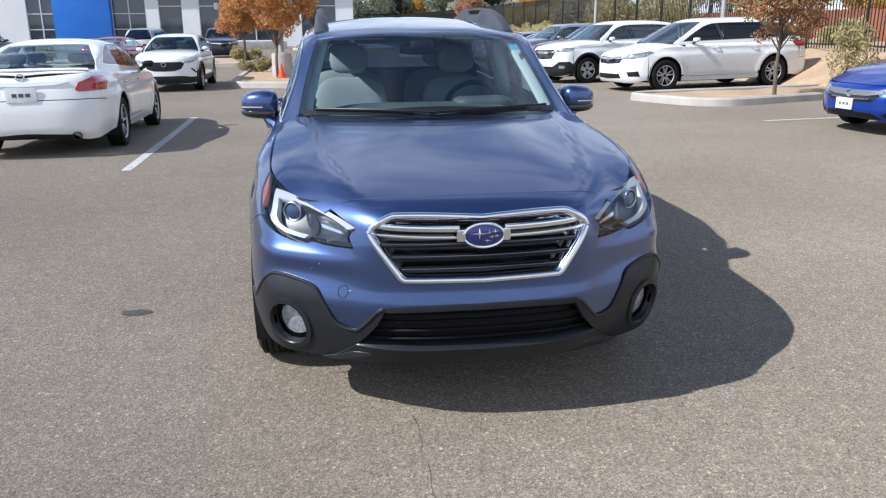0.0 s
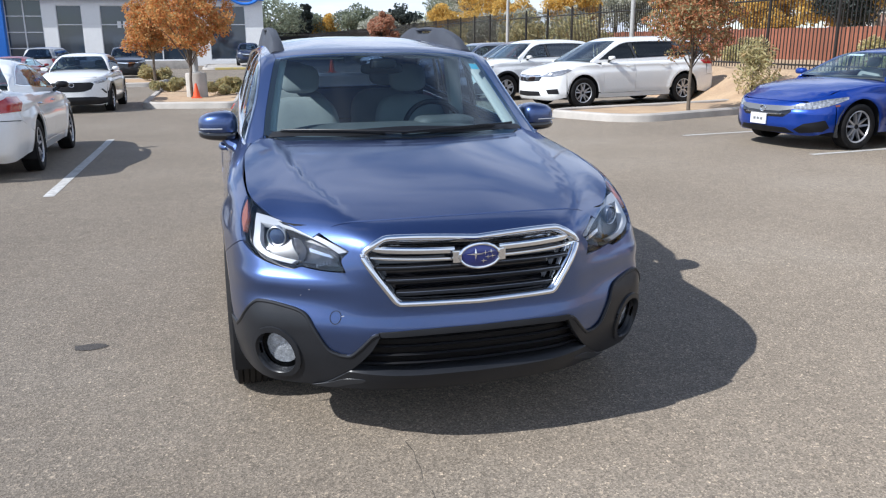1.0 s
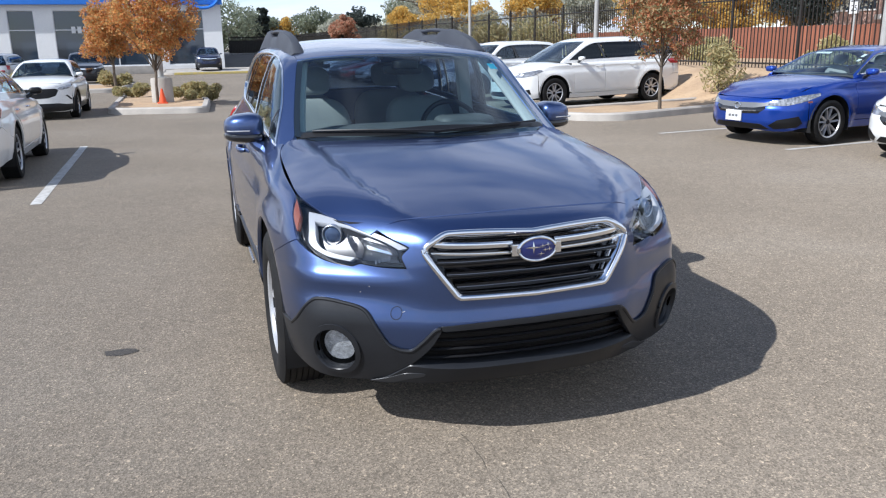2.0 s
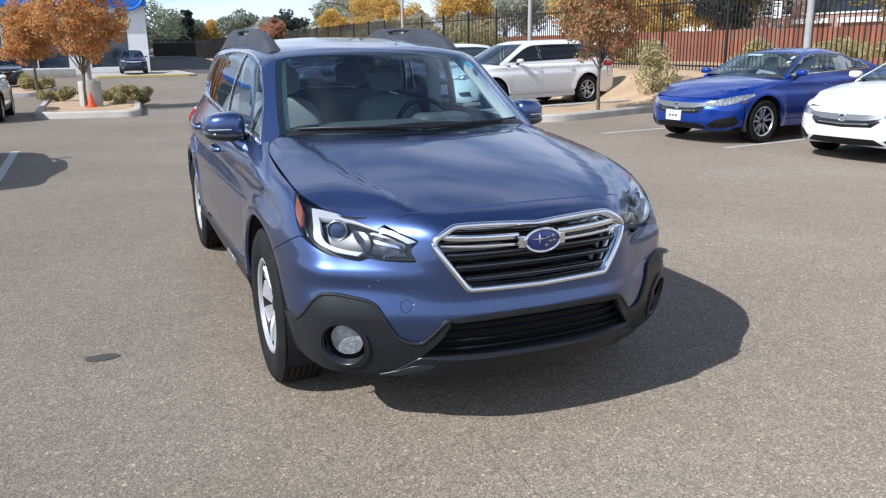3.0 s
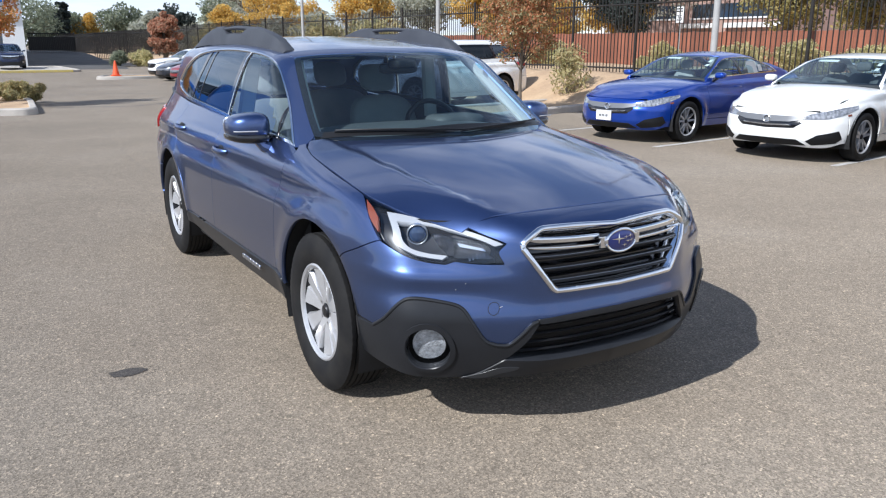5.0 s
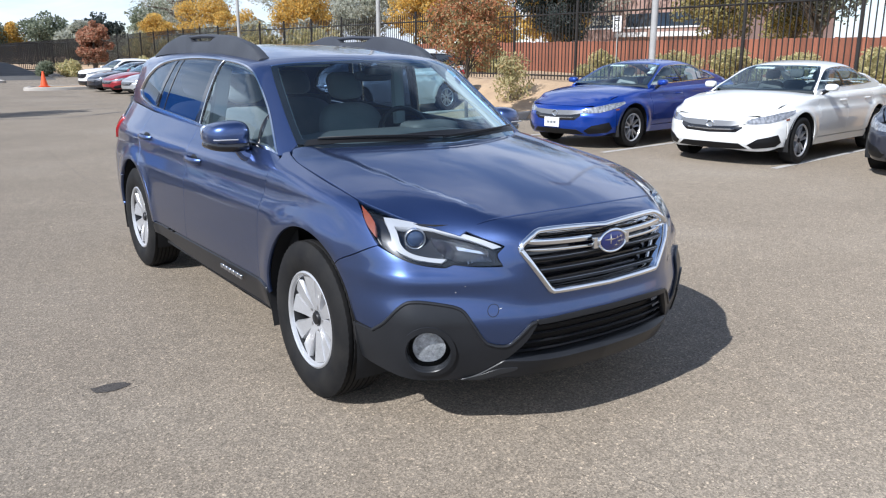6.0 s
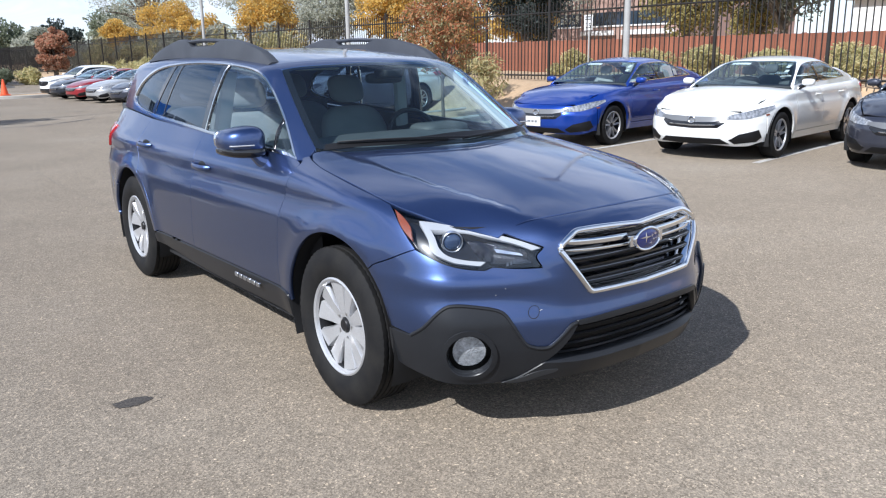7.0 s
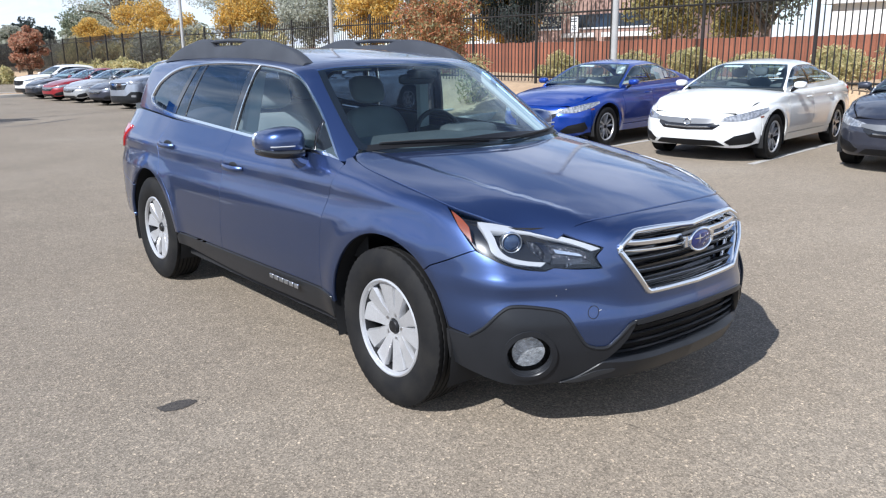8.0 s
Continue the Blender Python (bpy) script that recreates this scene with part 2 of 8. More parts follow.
def shrink(q, by):
    n = len(q)
    a = np.roll(q, 1, 0)
    b = np.roll(q, -1, 0)
    t = b - a
    nrm = np.stack((-t[:, 1], t[:, 0]), 1) / (np.linalg.norm(t, axis=1, keepdims=True) + 1e-12)
    area = np.sum(q[:, 0] * b[:, 1] - b[:, 0] * q[:, 1])
    return q + nrm * by * (1 if area > 0 else -1)


from mathutils import geometry as mgeo


def fill(poly, step, holes=()):
    """Triangles inside an outline, with a regular grid of points within."""
    lo, hi = poly.min(0), poly.max(0)
    gx, gy = np.meshgrid(np.arange(lo[0] + step / 2, hi[0], step), np.arange(lo[1] + step / 2, hi[1], step))
    g = np.stack((gx.ravel(), gy.ravel()), 1)
    if len(g):
        g = g[inside(g, poly)]
    for h in holes:
        if len(g):
            g = g[~inside(g, h)]
    for h in (poly, *holes):
        if len(g):
            g = g[edge_dist(g, h) > step * 0.45]
    rings, pts = [], []
    for h in (poly, *holes):
        rings.append(range(len(pts), len(pts) + len(h)))
        pts += [tuple(v) for v in h]
    edges = [(r[i], r[(i + 1) % len(r)]) for r in rings for i in range(len(r))]
    pts += [tuple(v) for v in g]
    v, _, f, *_ = mgeo.delaunay_2d_cdt([Vector(p) for p in pts], edges, [], 0, 1e-6)
    v = np.array([tuple(p) for p in v])
    cen = np.array([v[list(t)].mean(0) for t in f])
    ok = inside(cen, poly)
    for h in holes:
        ok &= ~inside(cen, h)
    tri = [list(t) for t, k in zip(f, ok) if k]
    return v, tri


def mesh_from(name, verts, faces, mat, normals=None, smooth=True):
    me = bpy.data.meshes.new(name)
    me.from_pydata([tuple(v) for v in verts], [], faces)
    me.materials.append(mat)
    me.polygons.foreach_set("use_smooth", [smooth] * len(me.polygons))
    me.update()
    if normals is not None:
        me.normals_split_custom_set_from_vertices([tuple(n) for n in normals])
    return me


def put(name, me, parent, label="", m=None):
    ob = new(name, me)
    ob.parent = parent
    if m is not None:
        ob.matrix_basis = m
    return tagged(ob, label)


def part(name, bm, mat, parent, label="", smooth=True, m=None):
    """Links a bmesh as one mesh object under a thing or a part."""
    bmesh.ops.recalc_face_normals(bm, faces=bm.faces[:])
    me = bpy.data.meshes.new(name)
    bm.to_mesh(me)
    bm.free()
    me.materials.append(mat)
    if smooth:
        me.polygons.foreach_set("use_smooth", [True] * len(me.polygons))
        me.set_sharp_from_angle(angle=radians(35))
    return put(name, me, parent, label, m)


def snapped(F, pts):
    """Outline points drawn onto the solid's skin."""
    p = np.asarray(pts, float).copy()
    for _ in range(12):
        p -= gradient(F, p) * F(p)[:, None] * 0.7
    return p


def panel_mesh(name, F, proj, outline, mat, step=0.03, gap=0.0, lift=0.0, thick=0.012, holes=(), depth=0.0):
    """The part of the solid's skin inside an outline: a shell with a turned-in rim."""
    outline = np.asarray(outline, float)
    on = (lambda v: snapped(F, v)) if np.any(outline[:, 2]) else (lambda v: v)
    poly = resample(proj.to2d(on(outline)), step)
    if gap:
        poly = shrink(poly, gap)
    hs = [resample(proj.to2d(on(np.asarray(h, float))), step) for h in holes]
    q, tri = fill(poly, step, hs)
    o, d, reach = proj.rays(q, depth)
    p = cast(F, o, d, reach)
    n = gradient(F, p)
    used = sorted({i for t in tri for i in t})
    idx = {k: i for i, k in enumerate(used)}
    p, n = p[used], n[used]
    tri = [[idx[i] for i in t] for t in tri]
    p = p + n * lift
    # faces look outwards
    t0 = np.array(tri)
    fn = np.cross(p[t0[:, 1]] - p[t0[:, 0]], p[t0[:, 2]] - p[t0[:, 0]])
    flip = np.sum(fn * n[t0[:, 0]], 1) < 0
    tri = [t[::-1] if k else t for t, k in zip(tri, flip)]
    verts, normals, faces = [p], [n], list(tri)
    if thick:
        count = {}
        for t in tri:
            for i in range(3):
                e = (t[i], t[(i + 1) % 3])
                count[e] = 1
        rim = [e for e in count if (e[1], e[0]) not in count]
        base = len(p)
        ids = {}
        rp, rn = [], []
        for a, b in rim:
            for v in (a, b):
                if v not in ids:
                    ids[v] = base + len(rp)
                    rp += [p[v], p[v] - n[v] * thick]
                    rn += [n[v], n[v]]
        side = {}
        for a, b in rim:
            out = np.cross(p[b] - p[a], n[a])
            out /= np.linalg.norm(out) + 1e-12
            for v in (a, b):
                side[v] = side.get(v, 0) + out
            faces.append([ids[b], ids[a], ids[a] + 1, ids[b] + 1])
        for v, k in ids.items():
            s = side[v] / (np.linalg.norm(side[v]) + 1e-12)
            rn[k - base] = s * 0.75 + n[v] * 0.6
            rn[k - base + 1] = s
        if rp:
            verts.append(np.array(rp))
            rn = np.array(rn)
            normals.append(rn / (np.linalg.norm(rn, axis=1, keepdims=True) + 1e-12))
    return mesh_from(name, np.concatenate(verts), faces, mat, np.concatenate(normals))


def mirrored(me):
    """The mesh of the other side of a car."""
    n = len(me.vertices)
    co = np.empty(n * 3)
    me.vertices.foreach_get("co", co)
    co = co.reshape(-1, 3) * (-1, 1, 1)
    nr = None
    if me.has_custom_normals:
        nr = np.zeros((n, 3))
        cn = me.corner_normals
        for l in me.loops:
            nr[l.vertex_index] = cn[l.index].vector
        nr = nr * (-1, 1, 1)
    faces = [list(p.vertices)[::-1] for p in me.polygons]
    sm = me.polygons[0].use_smooth
    m2 = mesh_from(me.name, co, faces, me.materials[0], nr, sm)
    if nr is None and sm:
        m2.set_sharp_from_angle(angle=radians(35))
    return m2


def both(name, me, parent, label=""):
    a = put(name, me, parent, label)
    b = put(name, mirrored(me), parent, label)
    return a, b


def tube(points, r, sides=8, closed=False, flat=None):
    """A bar along points, round or with flattened section (w, h)."""
    bm = bmesh.new()
    P = [Vector(p) for p in points]
    rings = []
    n = len(P)
    for i, p in enumerate(P):
        a = P[(i - 1) % n] if (closed or i) else P[0]
        b = P[(i + 1) % n] if (closed or i < n - 1) else P[-1]
        t = (b - a).normalized()
        up = Vector((0, 0, 1)) if abs(t.z) < 0.9 else Vector((0, 1, 0))
        s = t.cross(up).normalized()
        u = s.cross(t)
        rr = r[i] if isinstance(r, (list, tuple)) else r
        w, h = flat if flat else (rr, rr)
        if flat and isinstance(r, (list, tuple)):
            w, h = w * rr, h * rr
        rings.append([bm.verts.new(p + s * math.cos(k * math.tau / sides) * w + u * math.sin(k * math.tau / sides) * h) for k in range(sides)])
    m = n if closed else n - 1
    for i in range(m):
        A, B = rings[i], rings[(i + 1) % n]
        for k in range(sides):
            bm.faces.new((A[k], A[(k + 1) % sides], B[(k + 1) % sides], B[k]))
    if not closed:
        bm.faces.new(rings[0])
        bm.faces.new(rings[-1])
    return bm


def box(bm, lo, hi, bev=0.0, seg=2):
    c = [(a + b) / 2 for a, b in zip(lo, hi)]
    s = [max(1e-4, b - a) for a, b in zip(lo, hi)]
    r = bmesh.ops.create_cube(bm, size=1, matrix=Matrix.Translation(c) @ Matrix.Diagonal((*s, 1)))
    if bev:
        es = list({e for v in r["verts"] for e in v.link_edges})
        bmesh.ops.bevel(bm, geom=es, offset=bev, segments=seg, profile=0.7, affect="EDGES", clamp_overlap=True)
    return bm


def solid(lo, hi, bev=0.0, seg=2):
    return box(bmesh.new(), lo, hi, bev, seg)


def blob(lo, hi, power=4.0, nu=28, nv=16, shape=None):
    """A rounded block (superellipsoid), optionally reshaped point by point."""
    bm = bmesh.new()
    c, h = [(a + b) / 2 for a, b in zip(lo, hi)], [(b - a) / 2 for a, b in zip(lo, hi)]
    f = lambda v: math.copysign(abs(v) ** (2 / power), v)
    rows = []
    for j in range(1, nv):
        ph = -math.pi / 2 + math.pi * j / nv
        row = []
        for i in range(nu):
            th = math.tau * i / nu
            v = Vector((f(math.cos(ph)) * f(math.cos(th)), f(math.cos(ph)) * f(math.sin(th)), f(math.sin(ph))))
            p = Vector([c[k] + h[k] * v[k] for k in range(3)])
            row.append(bm.verts.new(shape(p) if shape else p))
        rows.append(row)
    ends = []
    for s in (-1, 1):
        p = Vector((c[0], c[1], c[2] + s * h[2]))
        ends.append(bm.verts.new(shape(p) if shape else p))
    for a, b in zip(rows, rows[1:]):
        for i in range(nu):
            bm.faces.new((a[i], a[(i + 1) % nu], b[(i + 1) % nu], b[i]))
    for i in range(nu):
        bm.faces.new((ends[0], rows[0][(i + 1) % nu], rows[0][i]))
        bm.faces.new((ends[1], rows[-1][i], rows[-1][(i + 1) % nu]))
    return bm


def lathe(profile, n=48, axis="x"):
    """Turns (r, a) points about the x axis."""
    bm = bmesh.new()
    rows = []
    for r, a in profile:
        rows.append([bm.verts.new((a, r * math.cos(k * math.tau / n), r * math.sin(k * math.tau / n))) for k in range(n)])
    for A, B in zip(rows, rows[1:]):
        for k in range(n):
            bm.faces.new((A[k], A[(k + 1) % n], B[(k + 1) % n], B[k]))
    return bm


def tyre_mesh(R, rim, w, n=64, tread=True):
    h = w / 2
    prof = [(rim - 0.004, -h * 0.78), (rim + 0.012, -h * 0.92), (rim + (R - rim) * 0.45, -h), (R - 0.03, -h * 0.95), (R - 0.010, -h * 0.84)]
    if tread:
        for k in range(-3, 4):
            c = k * h * 0.235
            prof += [(R - 0.001, c - h * 0.085), (R, c), (R - 0.001, c + h * 0.085)]
            if k < 3:
                prof += [(R - 0.009, c + h * 0.105), (R - 0.009, c + h * 0.13)]
    prof += [(R - 0.010, h * 0.84), (R - 0.03, h * 0.95), (rim + (R - rim) * 0.45, h), (rim + 0.012, h * 0.92), (rim - 0.004, h * 0.78)]
    bm = lathe(prof, n)
    if tread:
        for v in bm.verts:
            r = math.hypot(v.co.y, v.co.z)
            k = round(math.atan2(v.co.z, v.co.y) / math.tau * n)
            if abs(v.co.x) > h * 0.6 and R - 0.031 < r and k % 2:
                s = 1 - 0.005 / R
                v.co.y, v.co.z = v.co.y * s, v.co.z * s
    return bm


def spoke_wheel(car, at, R, rim, w, spokes, mat, twin=0.0, width=0.05, taper=0.7, dish=0.02, detail=True, dark=None, phase=0.3, hub=1.25):
    """A wheel of a car, axle along x: rim barrel with its tyre, spokes, hub cap and nuts."""
    n = 128 if detail else 36
    h = w / 2
    bm = lathe([(rim, -h * 0.78), (rim - 0.001, -h * 0.84), (rim - 0.008, -h * 0.87), (rim - 0.017, -h * 0.82), (rim - 0.022, -h * 0.70)], n)
    parent = part("wheel", bm, mat, car, m=pose(*at, 0, 0, 0 if at[0] < 0 else 180))
    part("rim_barrel", lathe([(rim - 0.022, -h * 0.70), (rim - 0.03, -h * 0.5), (rim - 0.035, h * 0.6), (rim, h * 0.8)], n), DARKALLOY, parent)
    part("tyre", tyre_mesh(R, rim, w, n, detail), RUBBER, parent)
    bm = bmesh.new()
    f = -h * 0.74
    for k in range(spokes):
        for sgn in ((-1, 1) if twin else (0,)):
            a = math.tau * k / spokes + sgn * twin + phase
            ca, sa = math.cos(a), math.sin(a)
            ring_v = []
            stations = ((0.035, hub, f + dish), (rim * 0.5, 1.0, f + dish * 0.45), (rim - 0.012, taper, f))
            for r, wd, x in stations:
                ww = width * wd / 2
                sec = []
                for off, dx in ((-ww, 0.016), (-ww * 0.78, 0.0), (ww * 0.78, 0.0), (ww, 0.016), (ww * 0.8, 0.045), (-ww * 0.8, 0.045)):
                    if dx < 0.04:   # each pair leans into a crease between its two spokes
                        dx += 0.014 * (0.5 - sgn * off / (2 * ww)) * min(1.0, r / rim) if sgn else 0.0
                    y, z = ca * r - sa * off, sa * r + ca * off
                    sec.append(bm.verts.new((x + dx, y, z)))
                ring_v.append(sec)
            for A, B in zip(ring_v, ring_v[1:]):
                for i in range(6):
                    bm.faces.new((A[i], A[(i + 1) % 6], B[(i + 1) % 6], B[i]))
            bm.faces.new(ring_v[0])
            bm.faces.new(ring_v[-1])
    part("spokes", bm, mat, parent)
    bm = lathe([(0.001, f + dish - 0.012), (0.026, f + dish - 0.010), (0.031, f + dish - 0.004), (0.034, f + dish + 0.02)], 24)
    part("hub_cap", bm, DARKALLOY, parent)
    if detail:
        nut = None
        for k in range(5):
            a = math.tau * (k + 0.5) / 5
            mm = Matrix.Translation((f + dish + 0.012, 0.057 * math.cos(a), 0.057 * math.sin(a)))
            if nut is None:
                bm = bmesh.new()
                bmesh.ops.create_cone(bm, cap_ends=True, segments=6, radius1=0.011, radius2=0.009, depth=0.03, matrix=Matrix.Rotation(math.pi / 2, 4, "Y"))
                nut = part("wheel_nut", bm, SATIN, parent, m=mm).data
            else:
                put("wheel_nut", nut, parent, m=mm)
        part("brake_disc", lathe([(0.02, 0.0), (0.14, 0.0), (0.14, 0.012), (0.02, 0.012)], 32), DARKALLOY, parent)
    part("wheel_back", lathe([(0.01, h * 0.3), (rim - 0.02, h * 0.3)], 24), UNDER, parent)
    return parent

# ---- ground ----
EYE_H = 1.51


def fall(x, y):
    """Height of the car park: level at the front, falling gently towards the back left. Slope fitted to the camera's
    view.
    """
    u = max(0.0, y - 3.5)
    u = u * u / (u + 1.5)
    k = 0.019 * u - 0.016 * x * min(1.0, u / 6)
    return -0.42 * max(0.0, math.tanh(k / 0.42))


def along_sight(x, y, z=0.0):
    """A place of the level plan, slid along the camera's sight line onto the slope: the new place, and the scale that
    keeps its look.
    """
    # sight lines start from a middle camera place, (-1.6, -2.4, EYE_H)
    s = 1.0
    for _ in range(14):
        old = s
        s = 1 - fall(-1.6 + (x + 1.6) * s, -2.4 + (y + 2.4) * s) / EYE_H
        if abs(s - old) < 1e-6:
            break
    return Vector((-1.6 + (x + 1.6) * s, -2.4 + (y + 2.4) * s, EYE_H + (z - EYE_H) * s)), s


def ground_sheet():
    bm = bmesh.new()
    xs = [-900, -300, -120, -60, -30, *np.arange(-20, 20, 0.8), 20, 30, 60, 120, 300, 900]
    ys = [-900, -300, -120, -60, -30, -12, -6, 0, *np.arange(2, 16, 0.4), *np.arange(16, 50, 1.0), 50, 60, 90, 120, 300, 900]
    v = [[bm.verts.new((x, y, fall(x, y))) for x in xs] for y in ys]
    for j in range(len(ys) - 1):
        for i in range(len(xs) - 1):
            bm.faces.new((v[j][i], v[j][i + 1], v[j + 1][i + 1], v[j + 1][i]))
    me = bpy.data.meshes.new("ground")
    bm.to_mesh(me)
    bm.free()
    m = principled("asphalt", (0.15, 0.13, 0.11), 0.8, Specular_IOR_Level=0.25, Diffuse_Roughness=0.6)
    t, b = tree(m)
    big, mid, fine = noise_tex(t, 0.35, 5.0, 0.6), noise_tex(t, 9.0, 4.0), noise_tex(t, 210.0, 2.0)
    vor = t.nodes.new("ShaderNodeTexVoronoi")
    vor.inputs["Scale"].default_value = 145.0
    tc = t.nodes.new("ShaderNodeTexCoord")
    t.links.new(tc.outputs["Object"], vor.inputs["Vector"])
    base = ramp(t, big.outputs["Fac"], [(0.3, (0.208, 0.177, 0.141)), (0.5, (0.240, 0.204, 0.162)), (0.7, (0.266, 0.232, 0.190))]).outputs[0]
    c2 = mixc(t, 1.0, base, ramp(t, mid.outputs["Fac"], [(0.3, (0.92,) * 3), (0.7, (1.06,) * 3)]).outputs[0], "MULTIPLY")
    stones = ramp(t, vor.outputs["Color"], [(0.0, (0.50, 0.48, 0.46)), (0.55, (0.96, 0.95, 0.93)), (0.85, (1.32, 1.28, 1.22)), (1.0, (2.2, 2.12, 2.0))]).outputs[0]
    c3 = mixc(t, 1.0, c2, stones, "MULTIPLY")
    chips = t.nodes.new("ShaderNodeTexVoronoi")   # larger pale chips between the fine stones
    chips.inputs["Scale"].default_value = 80.0
    t.links.new(tc.outputs["Object"], chips.inputs["Vector"])
    pale = ramp(t, chips.outputs["Color"], [(0.0, (0.72,) * 3), (0.25, (0.97,) * 3), (0.80, (1.0,) * 3), (0.93, (1.5, 1.47, 1.42))]).outputs[0]
    c3 = mixc(t, 1.0, c3, pale, "MULTIPLY")
    pits = ramp(t, fine.outputs["Fac"], [(0.33, (0.55,) * 3), (0.44, (1.0,) * 3)]).outputs[0]
    t.links.new(mixc(t, 1.0, c3, pits, "MULTIPLY"), b.inputs["Base Color"])
    me.polygons.foreach_set("use_smooth", [True] * len(me.polygons))
    bump(t, b, vor.outputs["Distance"], 0.5, 0.004)
    me.materials.append(m)
    return tagged(new("ground", me), "worn grey-brown asphalt of a car park", "ground", kind="structure")


ground_sheet()

# ---- the slate-blue estate car ----
def hero_shape():
    Bw = pchip([(0.2, 0.862), (0.69, 0.880), (1.0, 0.902), (1.5, 0.898), (2.5, 0.905), (3.7, 0.910), (4.2, 0.885), (4.55, 0.82), (4.8, 0.74)])
    prof = pchip([(0.20, -0.06), (0.30, -0.035), (0.42, -0.008), (0.55, 0.0), (0.70, 0.0), (0.77, -0.003), (0.81, -0.014), (0.88, -0.030),
                  (0.925, -0.031), (0.965, -0.045), (1.02, -0.085), (1.08, -0.125), (1.2, -0.2)])
    plan = pchip([(0, 0.035), (0.2, 0.045), (0.3, 0.058), (0.4, 0.088), (0.5, 0.140), (0.6, 0.195), (0.7, 0.258), (0.8, 0.335), (0.86, 0.43), (0.9, 0.60), (0.95, 0.95)])
    v0 = pchip([(0.18, 0.10), (0.26, 0.045), (0.34, 0.01), (0.42, -0.01), (0.5, -0.015), (0.58, 0.0), (0.64, 0.002), (0.72, 0.005), (0.80, 0.022), (0.86, 0.055), (0.92, 0.13), (1.0, 0.3)])
    v1 = pchip([(0.5, 0.0), (0.58, 0.004), (0.72, 0.05), (0.80, 0.09), (0.9, 0.15), (1.0, 0.2)])
    Hc = pchip([(0.0, 0.80), (0.05, 0.84), (0.10, 0.866), (0.2, 0.895), (0.4, 0.947), (0.7, 1.008), (1.0, 1.056), (1.2, 1.083), (1.4, 1.108), (1.7, 1.165), (2.5, 1.20), (3.5, 1.245), (4.5, 1.25), (4.9, 1.2)])
    xr = pchip([(0.25, 0.40), (0.7, 0.53), (1.3, 0.60)])
    Yr = pchip([(0.3, 4.70), (0.45, 4.80), (0.7, 4.80), (0.9, 4.74), (1.1, 4.70)])

    def lower(p):
        x, y, z = np.abs(p[:, 0]), p[:, 1], p[:, 2]
        flare = sum(0.012 * np.exp(-((np.hypot(y - c, z - 0.355) - 0.44) / 0.07) ** 2) for c in (0.974, 3.719)) * (z > 0.1)
        side = x - (Bw(y) + prof(z) + flare)
        s = sstep((x - 0.35) / 0.35)
        front = (plan(x) + v0(z) + v1(z) * s - 0.010 * np.exp(-((z - 0.668) / 0.026) ** 2) * s + 0.012 * np.exp(-((z - 0.60) / 0.035) ** 2) * s) - y
        crease = 0.011 * sstep((x - xr(y)) / 0.05) * sstep((y - 0.2) / 0.25)
        top = z - (Hc(y) - 0.083 * (x / 0.78) ** 2.3 + crease)
        rear = y - (Yr(z) - 0.28 * (x / 0.85) ** 4)
        f = smax(side, front * 0.9, 0.10)
        f = smax(f, top, 0.055)
        f = smax(f, rear, 0.12)
        return np.maximum(f, 0.19 - z)
    Wt = pchip([(1.0, 0.80), (1.1, 0.775), (1.25, 0.735), (1.40, 0.680), (1.47, 0.65), (1.6, 0.57)])
    Wy = pchip([(1.3, 0.01), (2.2, 0.0), (3.4, 0.0), (4.0, -0.025), (4.5, -0.08), (4.8, -0.14)])
    Rc = pchip([(1.6, 1.43), (1.8, 1.476), (2.05, 1.506), (2.3, 1.528), (2.7, 1.55), (3.1, 1.556), (3.6, 1.549), (4.1, 1.525), (4.6, 1.475)])
    Rg = pchip([(1.0, 4.70), (1.2, 4.63), (1.4, 4.50), (1.5, 4.44)])

    def upper(p):
        x, y, z = np.abs(p[:, 0]), p[:, 1], p[:, 2]
        side = x - (Wt(z) + Wy(y))
        top = z - (Rc(y) - 0.050 * (x / 0.58) ** 2.6)
        ws = ((1.10 + (z - 1.075) * 1.72 + 0.38 * (x / 0.7) ** 2) - y) * 0.5
        rg = y - (Rg(z) - 0.22 * (x / 0.7) ** 2)
        f = smax(side, top, 0.06)
        f = smax(f, ws, 0.045)
        return np.maximum(smax(f, rg, 0.10), 0.9 - z)

    def body(p):
        return np.minimum(lower(p), upper(p))
    return lower, upper, body


def arc(cy, cz, r, a0, a1, x, n=22):
    return [(x, cy + r * math.cos(radians(a)), cz + r * math.sin(radians(a))) for a in np.linspace(a0, a1, n)]


